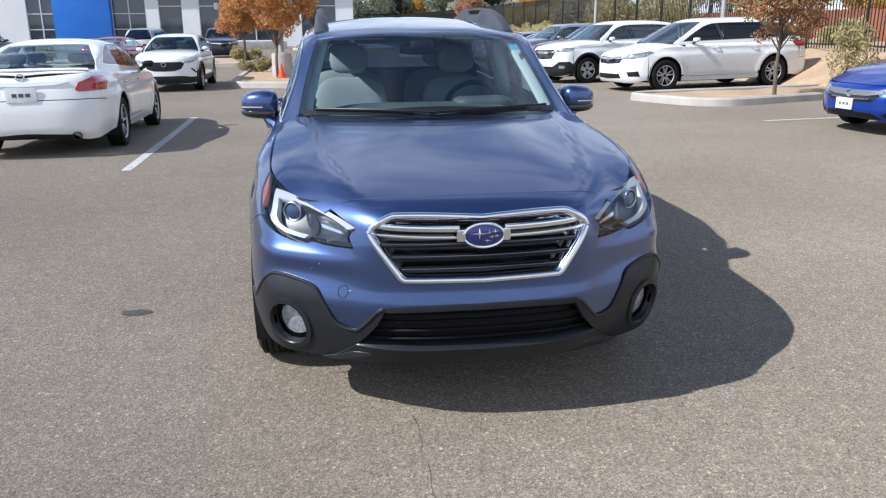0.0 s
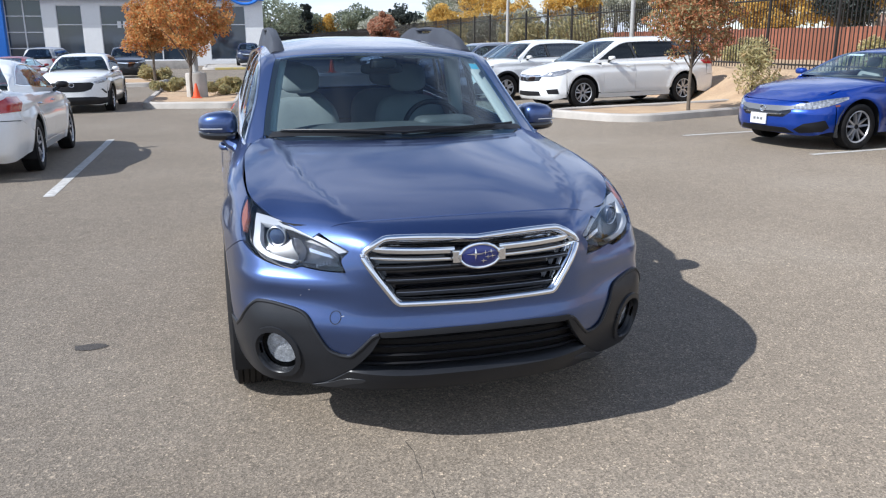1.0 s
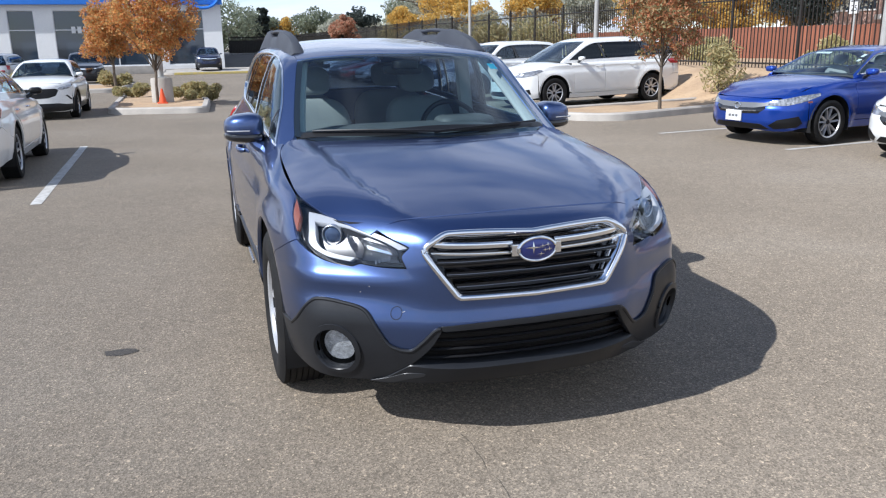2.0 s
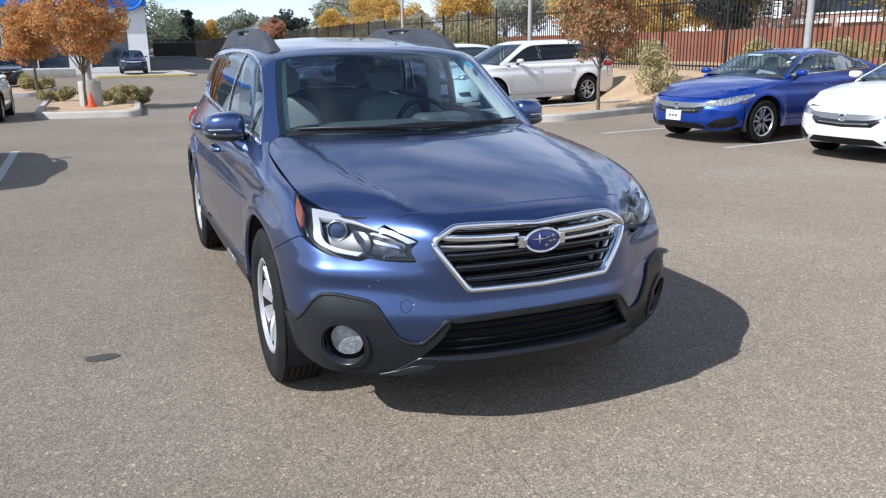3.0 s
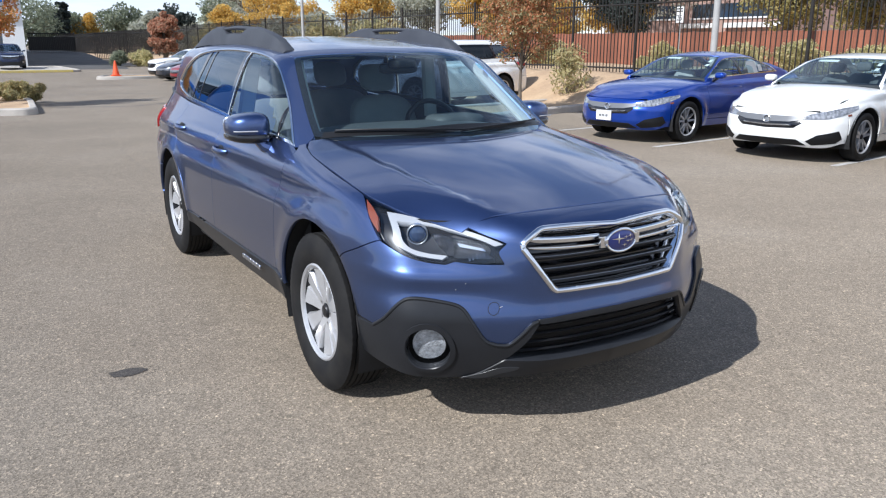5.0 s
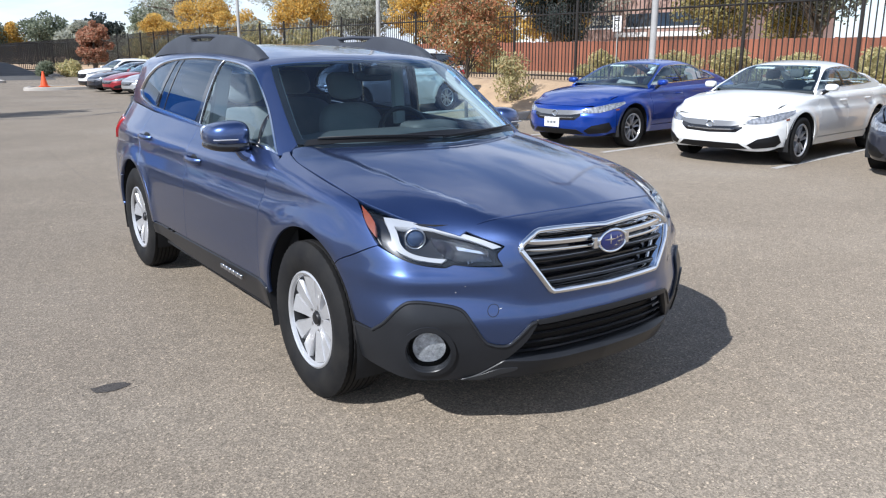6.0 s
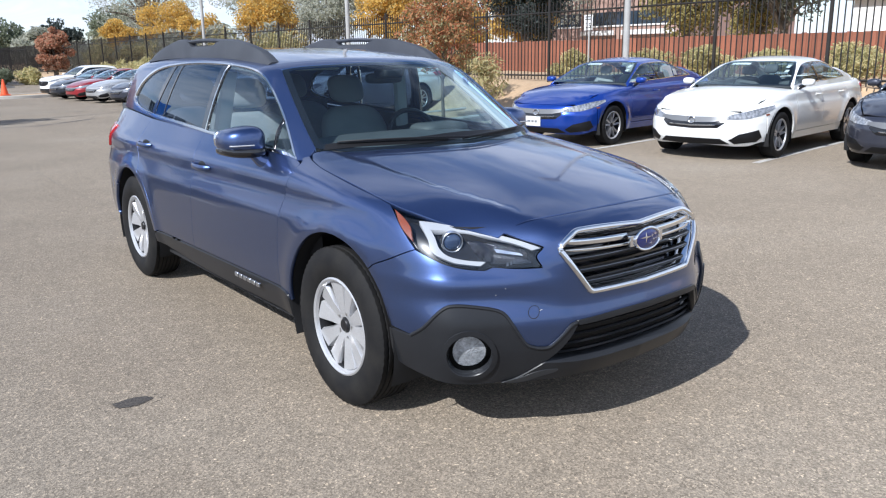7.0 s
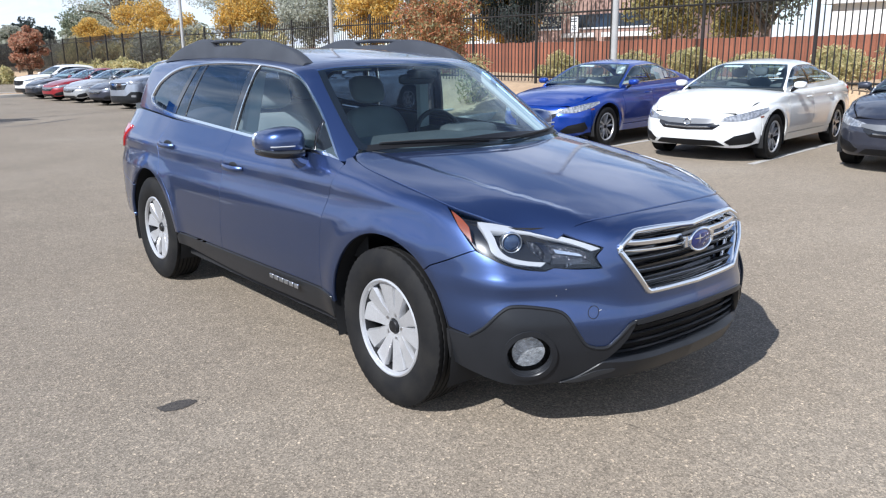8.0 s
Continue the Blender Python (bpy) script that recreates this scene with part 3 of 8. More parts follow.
def hero_car():
    low, up, body = hero_shape()
    car = tagged(new("estate_car"), "slate-blue metallic estate car with dark lower cladding, parked on asphalt", "car")
    front, side, fend, top = Round(1.15, 1), Flat((1, 0, -0.12)), Flat((0.8, 0.0, -0.6)), Flat((0, 0, -1), back=2.2, reach=2.4)
    wsd, green = Flat((0, 0.66, -0.75), back=2.2, reach=4), Flat((0.86, 0, -0.5))
    X = -0.9
    P = PAINT_BLUE
    g = 0.002
    fa, ra, zc, ar = 0.974, 3.719, 0.355, 0.418

    # bonnet
    half = [(0, 0.200, 0), (-0.2, 0.206, 0), (-0.4, 0.232, 0), (-0.574, 0.281, 0)]
    edge = [(-0.574, 0.281, 0), (-0.66, 0.40, 0), (-0.735, 0.52, 0), (-0.785, 0.672, 0), (-0.792, 0.9, 0), (-0.785, 1.215, 0), (-0.76, 1.36, 0)]
    rear = [(-0.76, 1.36, 0), (-0.70, 1.43, 0), (-0.55, 1.33, 0), (-0.3, 1.21, 0), (0, 1.165, 0)]
    mir = lambda seg: [(-x, y, z) for x, y, z in seg[::-1]]
    me = panel_mesh("bonnet", low, top, curve(half, edge, rear, mir(rear), mir(edge), mir(half)), P, 0.03, 0.0035, thick=0.02)
    put("bonnet", me, car)

    # wing
    lamp_out = [(-0.795, 0.672, 0.938), (-0.815, 0.58, 0.865), (-0.82, 0.475, 0.784)]
    seam = [(-0.82, 0.475, 0.784), (-0.85, 0.58, 0.735), (-0.872, 0.689, 0.690)]
    hood_seam = [(-0.76, 1.36, 1.035), (-0.785, 1.215, 1.010), (-0.80, 0.95, 0.978), (-0.795, 0.672, 0.938)]
    a_seam = math.degrees(math.atan2(0.690 - zc, 0.689 - fa))
    o = curve(lamp_out, seam, arc(fa, zc, ar, a_seam, 2, X), [(X, fa + ar, 0.37), (X, 1.49, 0.40)],
              [(X, 1.505, 0.42), (X, 1.50, 0.60), (-0.90, 1.471, 0.785), (-0.88, 1.431, 0.898), (-0.80, 1.40, 1.00), (-0.775, 1.43, 1.045)],
              [(-0.775, 1.43, 1.045), (-0.745, 1.41, 1.055)], [(-0.745, 1.41, 1.055), (-0.76, 1.36, 1.035)], hood_seam)
    both("wing", panel_mesh("wing", low, fend, o, P, 0.03, g, thick=0.02), car)

    # doors, below the windows
    fd = curve([(X, 1.505, 0.42), (X, 1.50, 0.60), (-0.90, 1.471, 0.785), (-0.88, 1.431, 0.898), (-0.80, 1.40, 1.00), (-0.79, 1.46, 1.035)],
               [(-0.79, 1.46, 1.035), (-0.79, 2.0, 1.055), (-0.79, 2.5, 1.078), (-0.79, 2.60, 1.084)],
               [(-0.79, 2.60, 1.084), (-0.88, 2.575, 0.95), (X, 2.575, 0.80), (X, 2.60, 0.515), (X, 2.612, 0.416)],
               [(X, 2.612, 0.416), (X, 2.0, 0.419), (X, 1.505, 0.42)])
    both("front_door", panel_mesh("front_door", low, side, fd, P, 0.03, g, thick=0.02), car)
    rd = curve([(X, 2.612, 0.416), (X, 2.60, 0.515), (X, 2.575, 0.80), (-0.88, 2.575, 0.95), (-0.79, 2.60, 1.084)],
               [(-0.79, 2.60, 1.084), (-0.79, 3.1, 1.106), (-0.79, 3.55, 1.125)],
               [(-0.79, 3.55, 1.125), (-0.85, 3.585, 1.0), (-0.88, 3.56, 0.90), (X, 3.50, 0.76)],
               arc(ra, zc, ar + 0.045, 117, 172, X), [arc(ra, zc, ar + 0.045, 172, 172, X, 1)[0], (X, 3.25, 0.412)], [(X, 3.25, 0.412), (X, 2.9, 0.414), (X, 2.612, 0.416)])
    both("rear_door", panel_mesh("rear_door", low, side, rd, P, 0.03, g, thick=0.02), car)
    # rear quarter
    q = curve([(-0.79, 3.55, 1.125), (-0.78, 3.9, 1.15), (-0.74, 4.3, 1.16), (-0.70, 4.5, 1.14)], [(-0.70, 4.5, 1.14), (-0.78, 4.42, 0.95), (-0.80, 4.45, 0.72)],
              [(-0.80, 4.45, 0.72), (-0.85, 4.3, 0.66), (X, 4.0, 0.62)], arc(ra, zc, ar, 50, 118, X),
              arc(ra, zc, ar + 0.045, 117, 115, X, 3), [(X, 3.50, 0.76), (-0.88, 3.56, 0.90), (-0.85, 3.585, 1.0), (-0.79, 3.55, 1.125)])
    both("rear_wing", panel_mesh("rear_wing", low, side, q, P, 0.035, g, thick=0.02), car)
    lip = curve(arc(ra, zc, ar, 117, 174, X), arc(ra, zc, ar + 0.044, 174, 117, X))
    both("arch_edge", panel_mesh("arch_edge", low, side, lip, P, 0.03, 0.0, thick=0.02), car)
    # rear bumper corner and tail lamp
    rb = curve([(-0.80, 4.45, 0.72), (-0.85, 4.3, 0.66), (X, 4.0, 0.62)], arc(ra, zc, ar, 40, 2, X), [(X, ra + ar, 0.40), (-0.85, 4.4, 0.38), (-0.6, 4.75, 0.36), (0, 4.8, 0.36)],
               [(0, 4.8, 0.36), (0, 4.8, 0.72)], [(0, 4.8, 0.72), (-0.5, 4.75, 0.72), (-0.80, 4.45, 0.72)])
    rproj = Round(3.7, -1)
    both("rear_bumper", panel_mesh("rear_bumper", low, rproj, rb, P, 0.05, g, thick=0.02), car)
    tl = curve([(-0.80, 4.25, 1.03), (-0.74, 4.5, 1.03), (-0.45, 4.70, 1.0)], [(-0.45, 4.70, 1.0), (-0.45, 4.7, 0.88)], [(-0.45, 4.7, 0.88), (-0.74, 4.52, 0.84), (-0.80, 4.38, 0.86)], [(-0.80, 4.38, 0.86), (-0.80, 4.25, 1.03)])
    both("tail_lamp", panel_mesh("tail_lamp", low, rproj, tl, REDLENS, 0.03, g, lift=0.012, thick=0.03), car, "red tail lamp lens")

    # sill cladding
    sl = curve([(X, fa + ar + 0.01, 0.40), (X, 1.505, 0.415), (X, 2.0, 0.414), (X, 2.61, 0.411), (X, 3.24, 0.407)], [(X, 3.24, 0.407), (X, ra - ar - 0.03, 0.38), (X, ra - ar - 0.02, 0.33)],
               [(X, ra - ar - 0.02, 0.33), (X, 2.4, 0.285), (X, fa + ar + 0.02, 0.285)], [(X, fa + ar + 0.02, 0.285), (X, fa + ar + 0.01, 0.40)])
    sill_a, sill_b = both("sill_cladding", panel_mesh("sill_cladding", low, side, sl, CLAD, 0.03, 0.001, lift=0.008, thick=0.05), car, "dark grey plastic sill cladding")
    for s_ob, sx in ((sill_a, 1), (sill_b, -1)):   # worn model lettering, too small to read
        bm = bmesh.new()
        for k in range(6):
            box(bm, (-0.916, 1.70 + k * 0.052, 0.372), (-0.906, 1.738 + k * 0.052, 0.394), 0.002, 1)
        o = part("badge", bm, SATIN, s_ob, "small raised silver letter bars")
        o.scale = (sx, 1, 1)

    # front bumper, in body colour, with openings for grille, lamps and cladding
    grille_out = np.array([(-0.435, 0.1, 0.797), (-0.425, 0.1, 0.812), (-0.352, 0.1, 0.864), (-0.335, 0.1, 0.869), (0, 0.05, 0.872), (0.335, 0.1, 0.869), (0.352, 0.1, 0.864),
                           (0.425, 0.1, 0.812), (0.435, 0.1, 0.797), (0.43, 0.1, 0.783), (0.315, 0.06, 0.612), (0.300, 0.06, 0.602), (0, 0.05, 0.597), (-0.300, 0.06, 0.602), (-0.315, 0.06, 0.612), (-0.43, 0.1, 0.783)])
    lamp = curve([(-0.795, 0.672, 0.938), (-0.815, 0.58, 0.865), (-0.82, 0.475, 0.784)],
                 [(-0.82, 0.475, 0.784), (-0.76, 0.385, 0.735), (-0.70, 0.33, 0.714), (-0.640, 0.285, 0.706)],
                 [(-0.640, 0.285, 0.706), (-0.615, 0.262, 0.722)], [(-0.615, 0.262, 0.722), (-0.55, 0.21, 0.716), (-0.470, 0.146, 0.718)],
                 [(-0.470, 0.146, 0.718), (-0.488, 0.16, 0.762), (-0.462, 0.15, 0.795)],
                 [(-0.462, 0.15, 0.795), (-0.574, 0.265, 0.855), (-0.69, 0.43, 0.905), (-0.795, 0.672, 0.938)])
    bez_out = [(-0.905, 0.64, 0.465), (-0.86, 0.46, 0.455), (-0.835, 0.40, 0.50), (-0.805, 0.335, 0.575), (-0.77, 0.30, 0.590), (-0.70, 0.255, 0.582), (-0.625, 0.205, 0.560), (-0.585, 0.18, 0.50), (-0.545, 0.155, 0.43), (-0.50, 0.14, 0.410)]
    dip = [(-0.50, 0.14, 0.410), (-0.46, 0.12, 0.412), (-0.425, 0.10, 0.445), (-0.385, 0.08, 0.492), (-0.355, 0.07, 0.502), (-0.2, 0.05, 0.506), (0, 0.04, 0.507)]
    up_edge = [(0, 0.20, 0.893), (-0.2, 0.206, 0.893), (-0.4, 0.232, 0.885), (-0.574, 0.281, 0.863)]
    bump_half = [up_edge, [(-0.574, 0.281, 0.863), (-0.52, 0.20, 0.828), (-0.462, 0.15, 0.795)], [(-0.462, 0.15, 0.795), (-0.488, 0.16, 0.762), (-0.470, 0.146, 0.718)],
                 [(-0.470, 0.146, 0.718), (-0.55, 0.21, 0.716), (-0.615, 0.262, 0.722)], [(-0.615, 0.262, 0.722), (-0.640, 0.285, 0.706)],
                 [(-0.640, 0.285, 0.706), (-0.70, 0.33, 0.714), (-0.76, 0.385, 0.735), (-0.82, 0.475, 0.784)],
                 [(-0.82, 0.475, 0.784), (-0.85, 0.58, 0.735), (-0.872, 0.689, 0.690)],
                 arc(fa, zc, ar, a_seam, 164, -0.88, 8), [(-0.905, fa - ar, 0.47), (-0.86, 0.46, 0.455)], bez_out[1:], dip]
    full = curve(*bump_half, *[mir(s) for s in bump_half[::-1]])
    put("front_bumper", panel_mesh("front_bumper", low, front, full, P, 0.022, 0.0025, thick=0.015, holes=[grille_out]), car)

    for q in (((-0.494, 0.556), (-0.484, 0.560)), ((-0.60, 0.645), (-0.597, 0.646)), ((-0.63, 0.62), (-0.627, 0.622))):
        w = cast(low, np.array([(x, -0.5, z) for x, z in q]), np.array([(0, 1.0, 0)] * 2), 1.5)
        part("paint_chip", tube([tuple(v) for v in w], 0.0013, 5), PLATEW, car, "small pale paint chip")

    tow = [np.array((-0.505 + 0.026 * math.cos(a), 0.16, 0.548 + 0.026 * math.sin(a))) for a in np.linspace(0, math.tau, 24, endpoint=False)]
    tow_in = [np.array((-0.505 + 0.0235 * math.cos(a), 0.16, 0.548 + 0.0235 * math.sin(a))) for a in np.linspace(0, math.tau, 24, endpoint=False)]
    put("tow_cover_seam", panel_mesh("tow_cover_seam", low, front, np.array(tow), UNDER, 0.008, 0.0, lift=0.0015, thick=0.0, holes=[np.array(tow_in)]), car, "thin dark seam of a round tow cover")

    # plastic cladding: bumper corners with fog lamp wells, and the chin
    fog_c = np.array((-0.733, 0.265, 0.386))
    fog_ring = lambda r: [fog_c + np.array((math.cos(a) * r * 0.80, -math.cos(a) * r * 0.55, math.sin(a) * r)) for a in np.linspace(0, math.tau, 24, endpoint=False)]
    clad = [[(-0.905, fa - ar + 0.01, 0.463), (-0.86, 0.46, 0.452)], bez_out[1:], dip[:5], [(-0.355, 0.07, 0.499), (-0.395, 0.085, 0.43), (-0.455, 0.11, 0.362), (-0.475, 0.12, 0.345)],
            [(-0.475, 0.12, 0.345), (-0.55, 0.19, 0.285), (-0.60, 0.23, 0.262)], [(-0.60, 0.23, 0.262), (-0.72, 0.30, 0.255), (-0.83, 0.42, 0.285), (-0.88, 0.58, 0.33)],
            [(-0.88, 0.58, 0.33), (-0.905, fa - ar + 0.01, 0.463)]]
    both("bumper_cladding", panel_mesh("bumper_cladding", low, front, curve(*clad), CLAD, 0.02, 0.001, lift=0.006, thick=0.03, holes=[fog_ring(0.092)]), car, "dark grey plastic bumper corner")
    lip_line = snapped(low, curve(bez_out[1:], dip[:5])[:-1])
    lip_line = lip_line + gradient(low, lip_line) * 0.004
    lip_bm = part("cladding_lip", tube([tuple(v) for v in lip_line], 0.0075, 8), CLAD, car)
    put("cladding_lip", mirrored(lip_bm.data), car)
    # lower opening
    lo_half = [[(0, 0.04, 0.503), (-0.2, 0.05, 0.502), (-0.355, 0.07, 0.498)], [(-0.355, 0.07, 0.498), (-0.395, 0.085, 0.43), (-0.455, 0.11, 0.362), (-0.475, 0.12, 0.347)],
               [(-0.475, 0.12, 0.347), (-0.3, 0.08, 0.342), (0, 0.06, 0.340)]]
    lo = curve(*lo_half, *[mir(s) for s in lo_half[::-1]])
    inner = lambda F, by: (lambda p: F(p) + by)
    lg = put("lower_grille", panel_mesh("lower_grille", inner(low, 0.055), front, lo, BLACK, 0.03, 0.0, thick=0.0), car, "black lower air intake")
    top_in = curve([(-0.365, 0.07, 0.508), (-0.2, 0.05, 0.514), (0, 0.04, 0.515), (0.2, 0.05, 0.514), (0.365, 0.07, 0.508)], [(0.365, 0.07, 0.508), (0.355, 0.07, 0.492), (0.2, 0.05, 0.497), (0, 0.04, 0.498), (-0.2, 0.05, 0.497), (-0.355, 0.07, 0.492)], [(-0.355, 0.07, 0.492), (-0.365, 0.07, 0.508)])
    put("intake_trim", panel_mesh("intake_trim", low, front, top_in, CLAD, 0.02, 0.0, lift=0.010, thick=0.06), car)
    for z in (0.375, 0.41, 0.445, 0.478):
        w = 0.46 - (z - 0.35) * 0.62
        bar = [(x, 0, 0) for x in np.linspace(-w, w, 21)]
        q = cast(low, np.array([(b[0], -0.5, z) for b in bar]), np.array([(0, 1.0, 0)] * 21), 1.2)
        part("grille_bar", tube([(v[0], v[1] + 0.028, v[2]) for v in q], 0.01, 6, flat=(0.012, 0.006)), BLACK, lg)
    chin_half = [[(0, 0.06, 0.340), (-0.3, 0.08, 0.342), (-0.475, 0.12, 0.347)], [(-0.475, 0.12, 0.345), (-0.55, 0.19, 0.285), (-0.60, 0.23, 0.262)],
                 [(-0.60, 0.23, 0.262), (-0.53, 0.2, 0.258), (-0.45, 0.2, 0.285), (-0.3, 0.15, 0.296), (-0.22, 0.13, 0.290), (0, 0.12, 0.290)]]
    put("chin_guard", panel_mesh("chin_guard", low, front, curve(*chin_half, *[mir(s) for s in chin_half[::-1]]), CLAD, 0.02, 0.001, lift=0.012, thick=0.09), car, "dark grey plastic chin under the intake")
    # the glint on the glossy chin, put in as a lighter panel
    glint_outline = ring([(-0.42, 0.12, 0.318), (-0.48, 0.15, 0.314), (-0.54, 0.19, 0.288), (-0.60, 0.23, 0.268), (-0.575, 0.22, 0.266), (-0.52, 0.2, 0.270), (-0.46, 0.16, 0.293), (-0.42, 0.12, 0.304)])
    both("skid_insert", panel_mesh("skid_insert", low, front, glint_outline, GLINTPL, 0.012, 0.0, lift=0.0135, thick=0.003), car, "lighter grey panel standing in for the glint on the chin")

    # fog lamps, sunk into their wells
    well = panel_mesh("fog_lamp", inner(low, 0.05), front, fog_ring(0.094), BLACK, 0.02, 0.0, thick=-0.056)
    glass = panel_mesh("lens", inner(low, 0.028), front, fog_ring(0.074), LENS, 0.014, 0.0, thick=0.012)
    refl = panel_mesh("reflector", inner(low, 0.036), front, fog_ring(0.072), FOGR, 0.012, 0.0, thick=0.0)
    bez = panel_mesh("fog_bezel", low, front, fog_ring(0.112), CLAD, 0.014, 0.0, lift=0.014, thick=0.02, holes=[fog_ring(0.091)])
    both("fog_bezel", bez, car, "raised dark ring round the fog lamp")
    for f_ob, flip in zip(both("fog_lamp", well, car, "round fog lamp sunk in a black well"), (False, True)):
        for nm, m2 in (("lens", glass), ("reflector", refl)):
            put(nm, mirrored(m2) if flip else m2, f_ob)

    # main grille
    back = panel_mesh("grille", inner(low, 0.06), front, grille_out, GLOSSBLACK, 0.03, 0.0, thick=0.0)
    gr = put("grille", back, car, "black grille with a chrome hexagonal frame")
    hole = np.array([(x * 0.938, y, 0.737 + (z - 0.737) * 0.855) for x, y, z in grille_out])
    cf = put("chrome_frame", panel_mesh("chrome_frame", low, front, grille_out, CHROME, 0.012, 0.001, lift=0.004, thick=0.06, holes=[hole]), gr, "bright chrome frame")
    mid_line = snapped(low, resample((grille_out + hole) / 2, 0.012))
    mid_line = mid_line + gradient(low, mid_line) * 0.002
    part("frame_bead", tube([tuple(v) for v in mid_line], 0.0125, 12, True), CHROME, cf)
    for z, half, mat, hh, deep in ((0.645, 0.30, GLOSSBLACK, 0.011, 0.025), (0.692, 0.335, GLOSSBLACK, 0.011, 0.025), (0.738, 0.365, GLOSSBLACK, 0.010, 0.025), (0.832, 0.35, GLOSSBLACK, 0.008, 0.03)):
        xs = np.linspace(-half, half, 25)
        c = cast(low, np.array([(x, -0.5, z) for x in xs]), np.array([(0, 1.0, 0)] * 25), 1.2)
        part("slat", tube([(v[0], v[1] + deep, v[2]) for v in c], 0.01, 8, flat=(0.014, hh)), BLACK, gr)
        if mat is GLOSSBLACK and z < 0.75:
            part("slat_edge", tube([(v[0], v[1] + deep - 0.013, v[2] + hh * 0.5) for v in c], 0.0022, 6), SMOKE, gr)
    for sx in (-1, 1):   # the bright wings either side of the badge
        for dz, r, deep in ((0.016, 0.0125, 0.010), (-0.014, 0.006, 0.012)):
            xs = np.linspace(0.085, 0.385, 16)
            c = cast(low, np.array([(sx * x, -0.5, 0.778 + dz + 0.012 * (x / 0.385) ** 2) for x in xs]), np.array([(0, 1.0, 0)] * 16), 1.2)
            part("wing_bar", tube([(v[0], v[1] + deep, v[2]) for v in c], [r] * 14 + [r * 0.8, r * 0.4], 8, flat=(0.7, 1.0)), CHROME, gr, "chrome wing bar")
        bm = solid((0.062 if sx > 0 else -0.10, 0.035, 0.755), (0.10 if sx > 0 else -0.062, 0.05, 0.80), 0.006)
        part("bracket", bm, CHROME, gr)
    bm = bmesh.new()
    bmesh.ops.create_uvsphere(bm, u_segments=36, v_segments=14, radius=1, matrix=Matrix.Translation((0, 0.035, 0.778)) @ Matrix.Diagonal((0.073, 0.012, 0.043, 1)))
    badge = part("badge", bm, EMBLEM, gr, "oval blue enamel badge with silver star shapes")
    part("badge_rim", tube([(0.074 * math.cos(a), 0.031, 0.778 + 0.044 * math.sin(a)) for a in np.linspace(0, math.tau, 40, endpoint=False)], 0.0055, 8, True), CHROME, badge)
    for sx, sz, r in ((-0.018, 0.008, 0.030), (0.018, 0.012, 0.012), (0.040, 0.015, 0.012), (0.028, -0.004, 0.012), (0.046, -0.002, 0.012), (0.012, -0.018, 0.013)):
        bm = bmesh.new()
        pts = []
        for k in range(8):
            rr = r if k % 2 == 0 else r * 0.2
            a = math.pi / 4 * k
            wx = 1.15 if k % 4 == 0 else 0.85
            px, pz = sx + rr * wx * math.cos(a), sz + rr * 0.75 * math.sin(a)
            yy = 0.035 - 0.012 * math.sqrt(max(0.02, 1 - (px / 0.073) ** 2 - (pz / 0.043) ** 2))
            pts.append((px, yy - 0.0015, 0.778 + pz))
        f = [bm.verts.new(p) for p in pts]
        bk = [bm.verts.new((p[0], p[1] + 0.004, p[2])) for p in pts]
        bm.faces.new(f)
        for i in range(8):
            bm.faces.new((f[i], f[(i + 1) % 8], bk[(i + 1) % 8], bk[i]))
        part("star", bm, CHROME, badge, smooth=False)

    # head lamps
    tray = panel_mesh("headlamp", inner(low, 0.055), front, lamp, LAMPBLACK, 0.025, 0.0, thick=-0.008)
    cover = panel_mesh("lens", low, front, lamp, LENS, 0.022, 0.002, lift=0.001, thick=0.0)
    drl = curve([(-0.470, 0.157, 0.793), (-0.574, 0.265, 0.851), (-0.69, 0.42, 0.899), (-0.768, 0.52, 0.898)],
                [(-0.768, 0.52, 0.898), (-0.783, 0.45, 0.835), (-0.775, 0.425, 0.772), (-0.73, 0.37, 0.738), (-0.69, 0.335, 0.728), (-0.645, 0.30, 0.722)], [(-0.645, 0.30, 0.722), (-0.632, 0.285, 0.740)],
                [(-0.632, 0.285, 0.740), (-0.69, 0.33, 0.747), (-0.735, 0.38, 0.759), (-0.756, 0.41, 0.790), (-0.760, 0.43, 0.84), (-0.758, 0.458, 0.872)],
                [(-0.758, 0.458, 0.872), (-0.68, 0.385, 0.868), (-0.574, 0.262, 0.828), (-0.495, 0.178, 0.785)], [(-0.495, 0.178, 0.784), (-0.470, 0.157, 0.793)])
    drl_m = panel_mesh("light_guide", inner(low, 0.008), front, drl, WHITELENS, 0.014, 0.0, thick=0.03)
    amb = curve([(-0.797, 0.645, 0.925), (-0.80, 0.58, 0.90), (-0.80, 0.535, 0.865)], [(-0.80, 0.535, 0.865), (-0.815, 0.50, 0.812)], [(-0.815, 0.50, 0.812), (-0.815, 0.575, 0.860), (-0.797, 0.645, 0.925)])
    amb_m = panel_mesh("side_reflector", inner(low, 0.006), front, amb, AMBER, 0.014, 0.0, thick=0.02)
    ref = curve([(-0.66, 0.36, 0.838), (-0.57, 0.25, 0.812), (-0.515, 0.19, 0.785), (-0.515, 0.18, 0.735)], [(-0.515, 0.18, 0.735), (-0.60, 0.26, 0.738), (-0.635, 0.29, 0.752)], [(-0.635, 0.29, 0.752), (-0.66, 0.33, 0.80), (-0.66, 0.36, 0.838)])
    ref_m = panel_mesh("reflector", inner(low, 0.045), front, ref, FACET, 0.016, 0.0, thick=0.02)
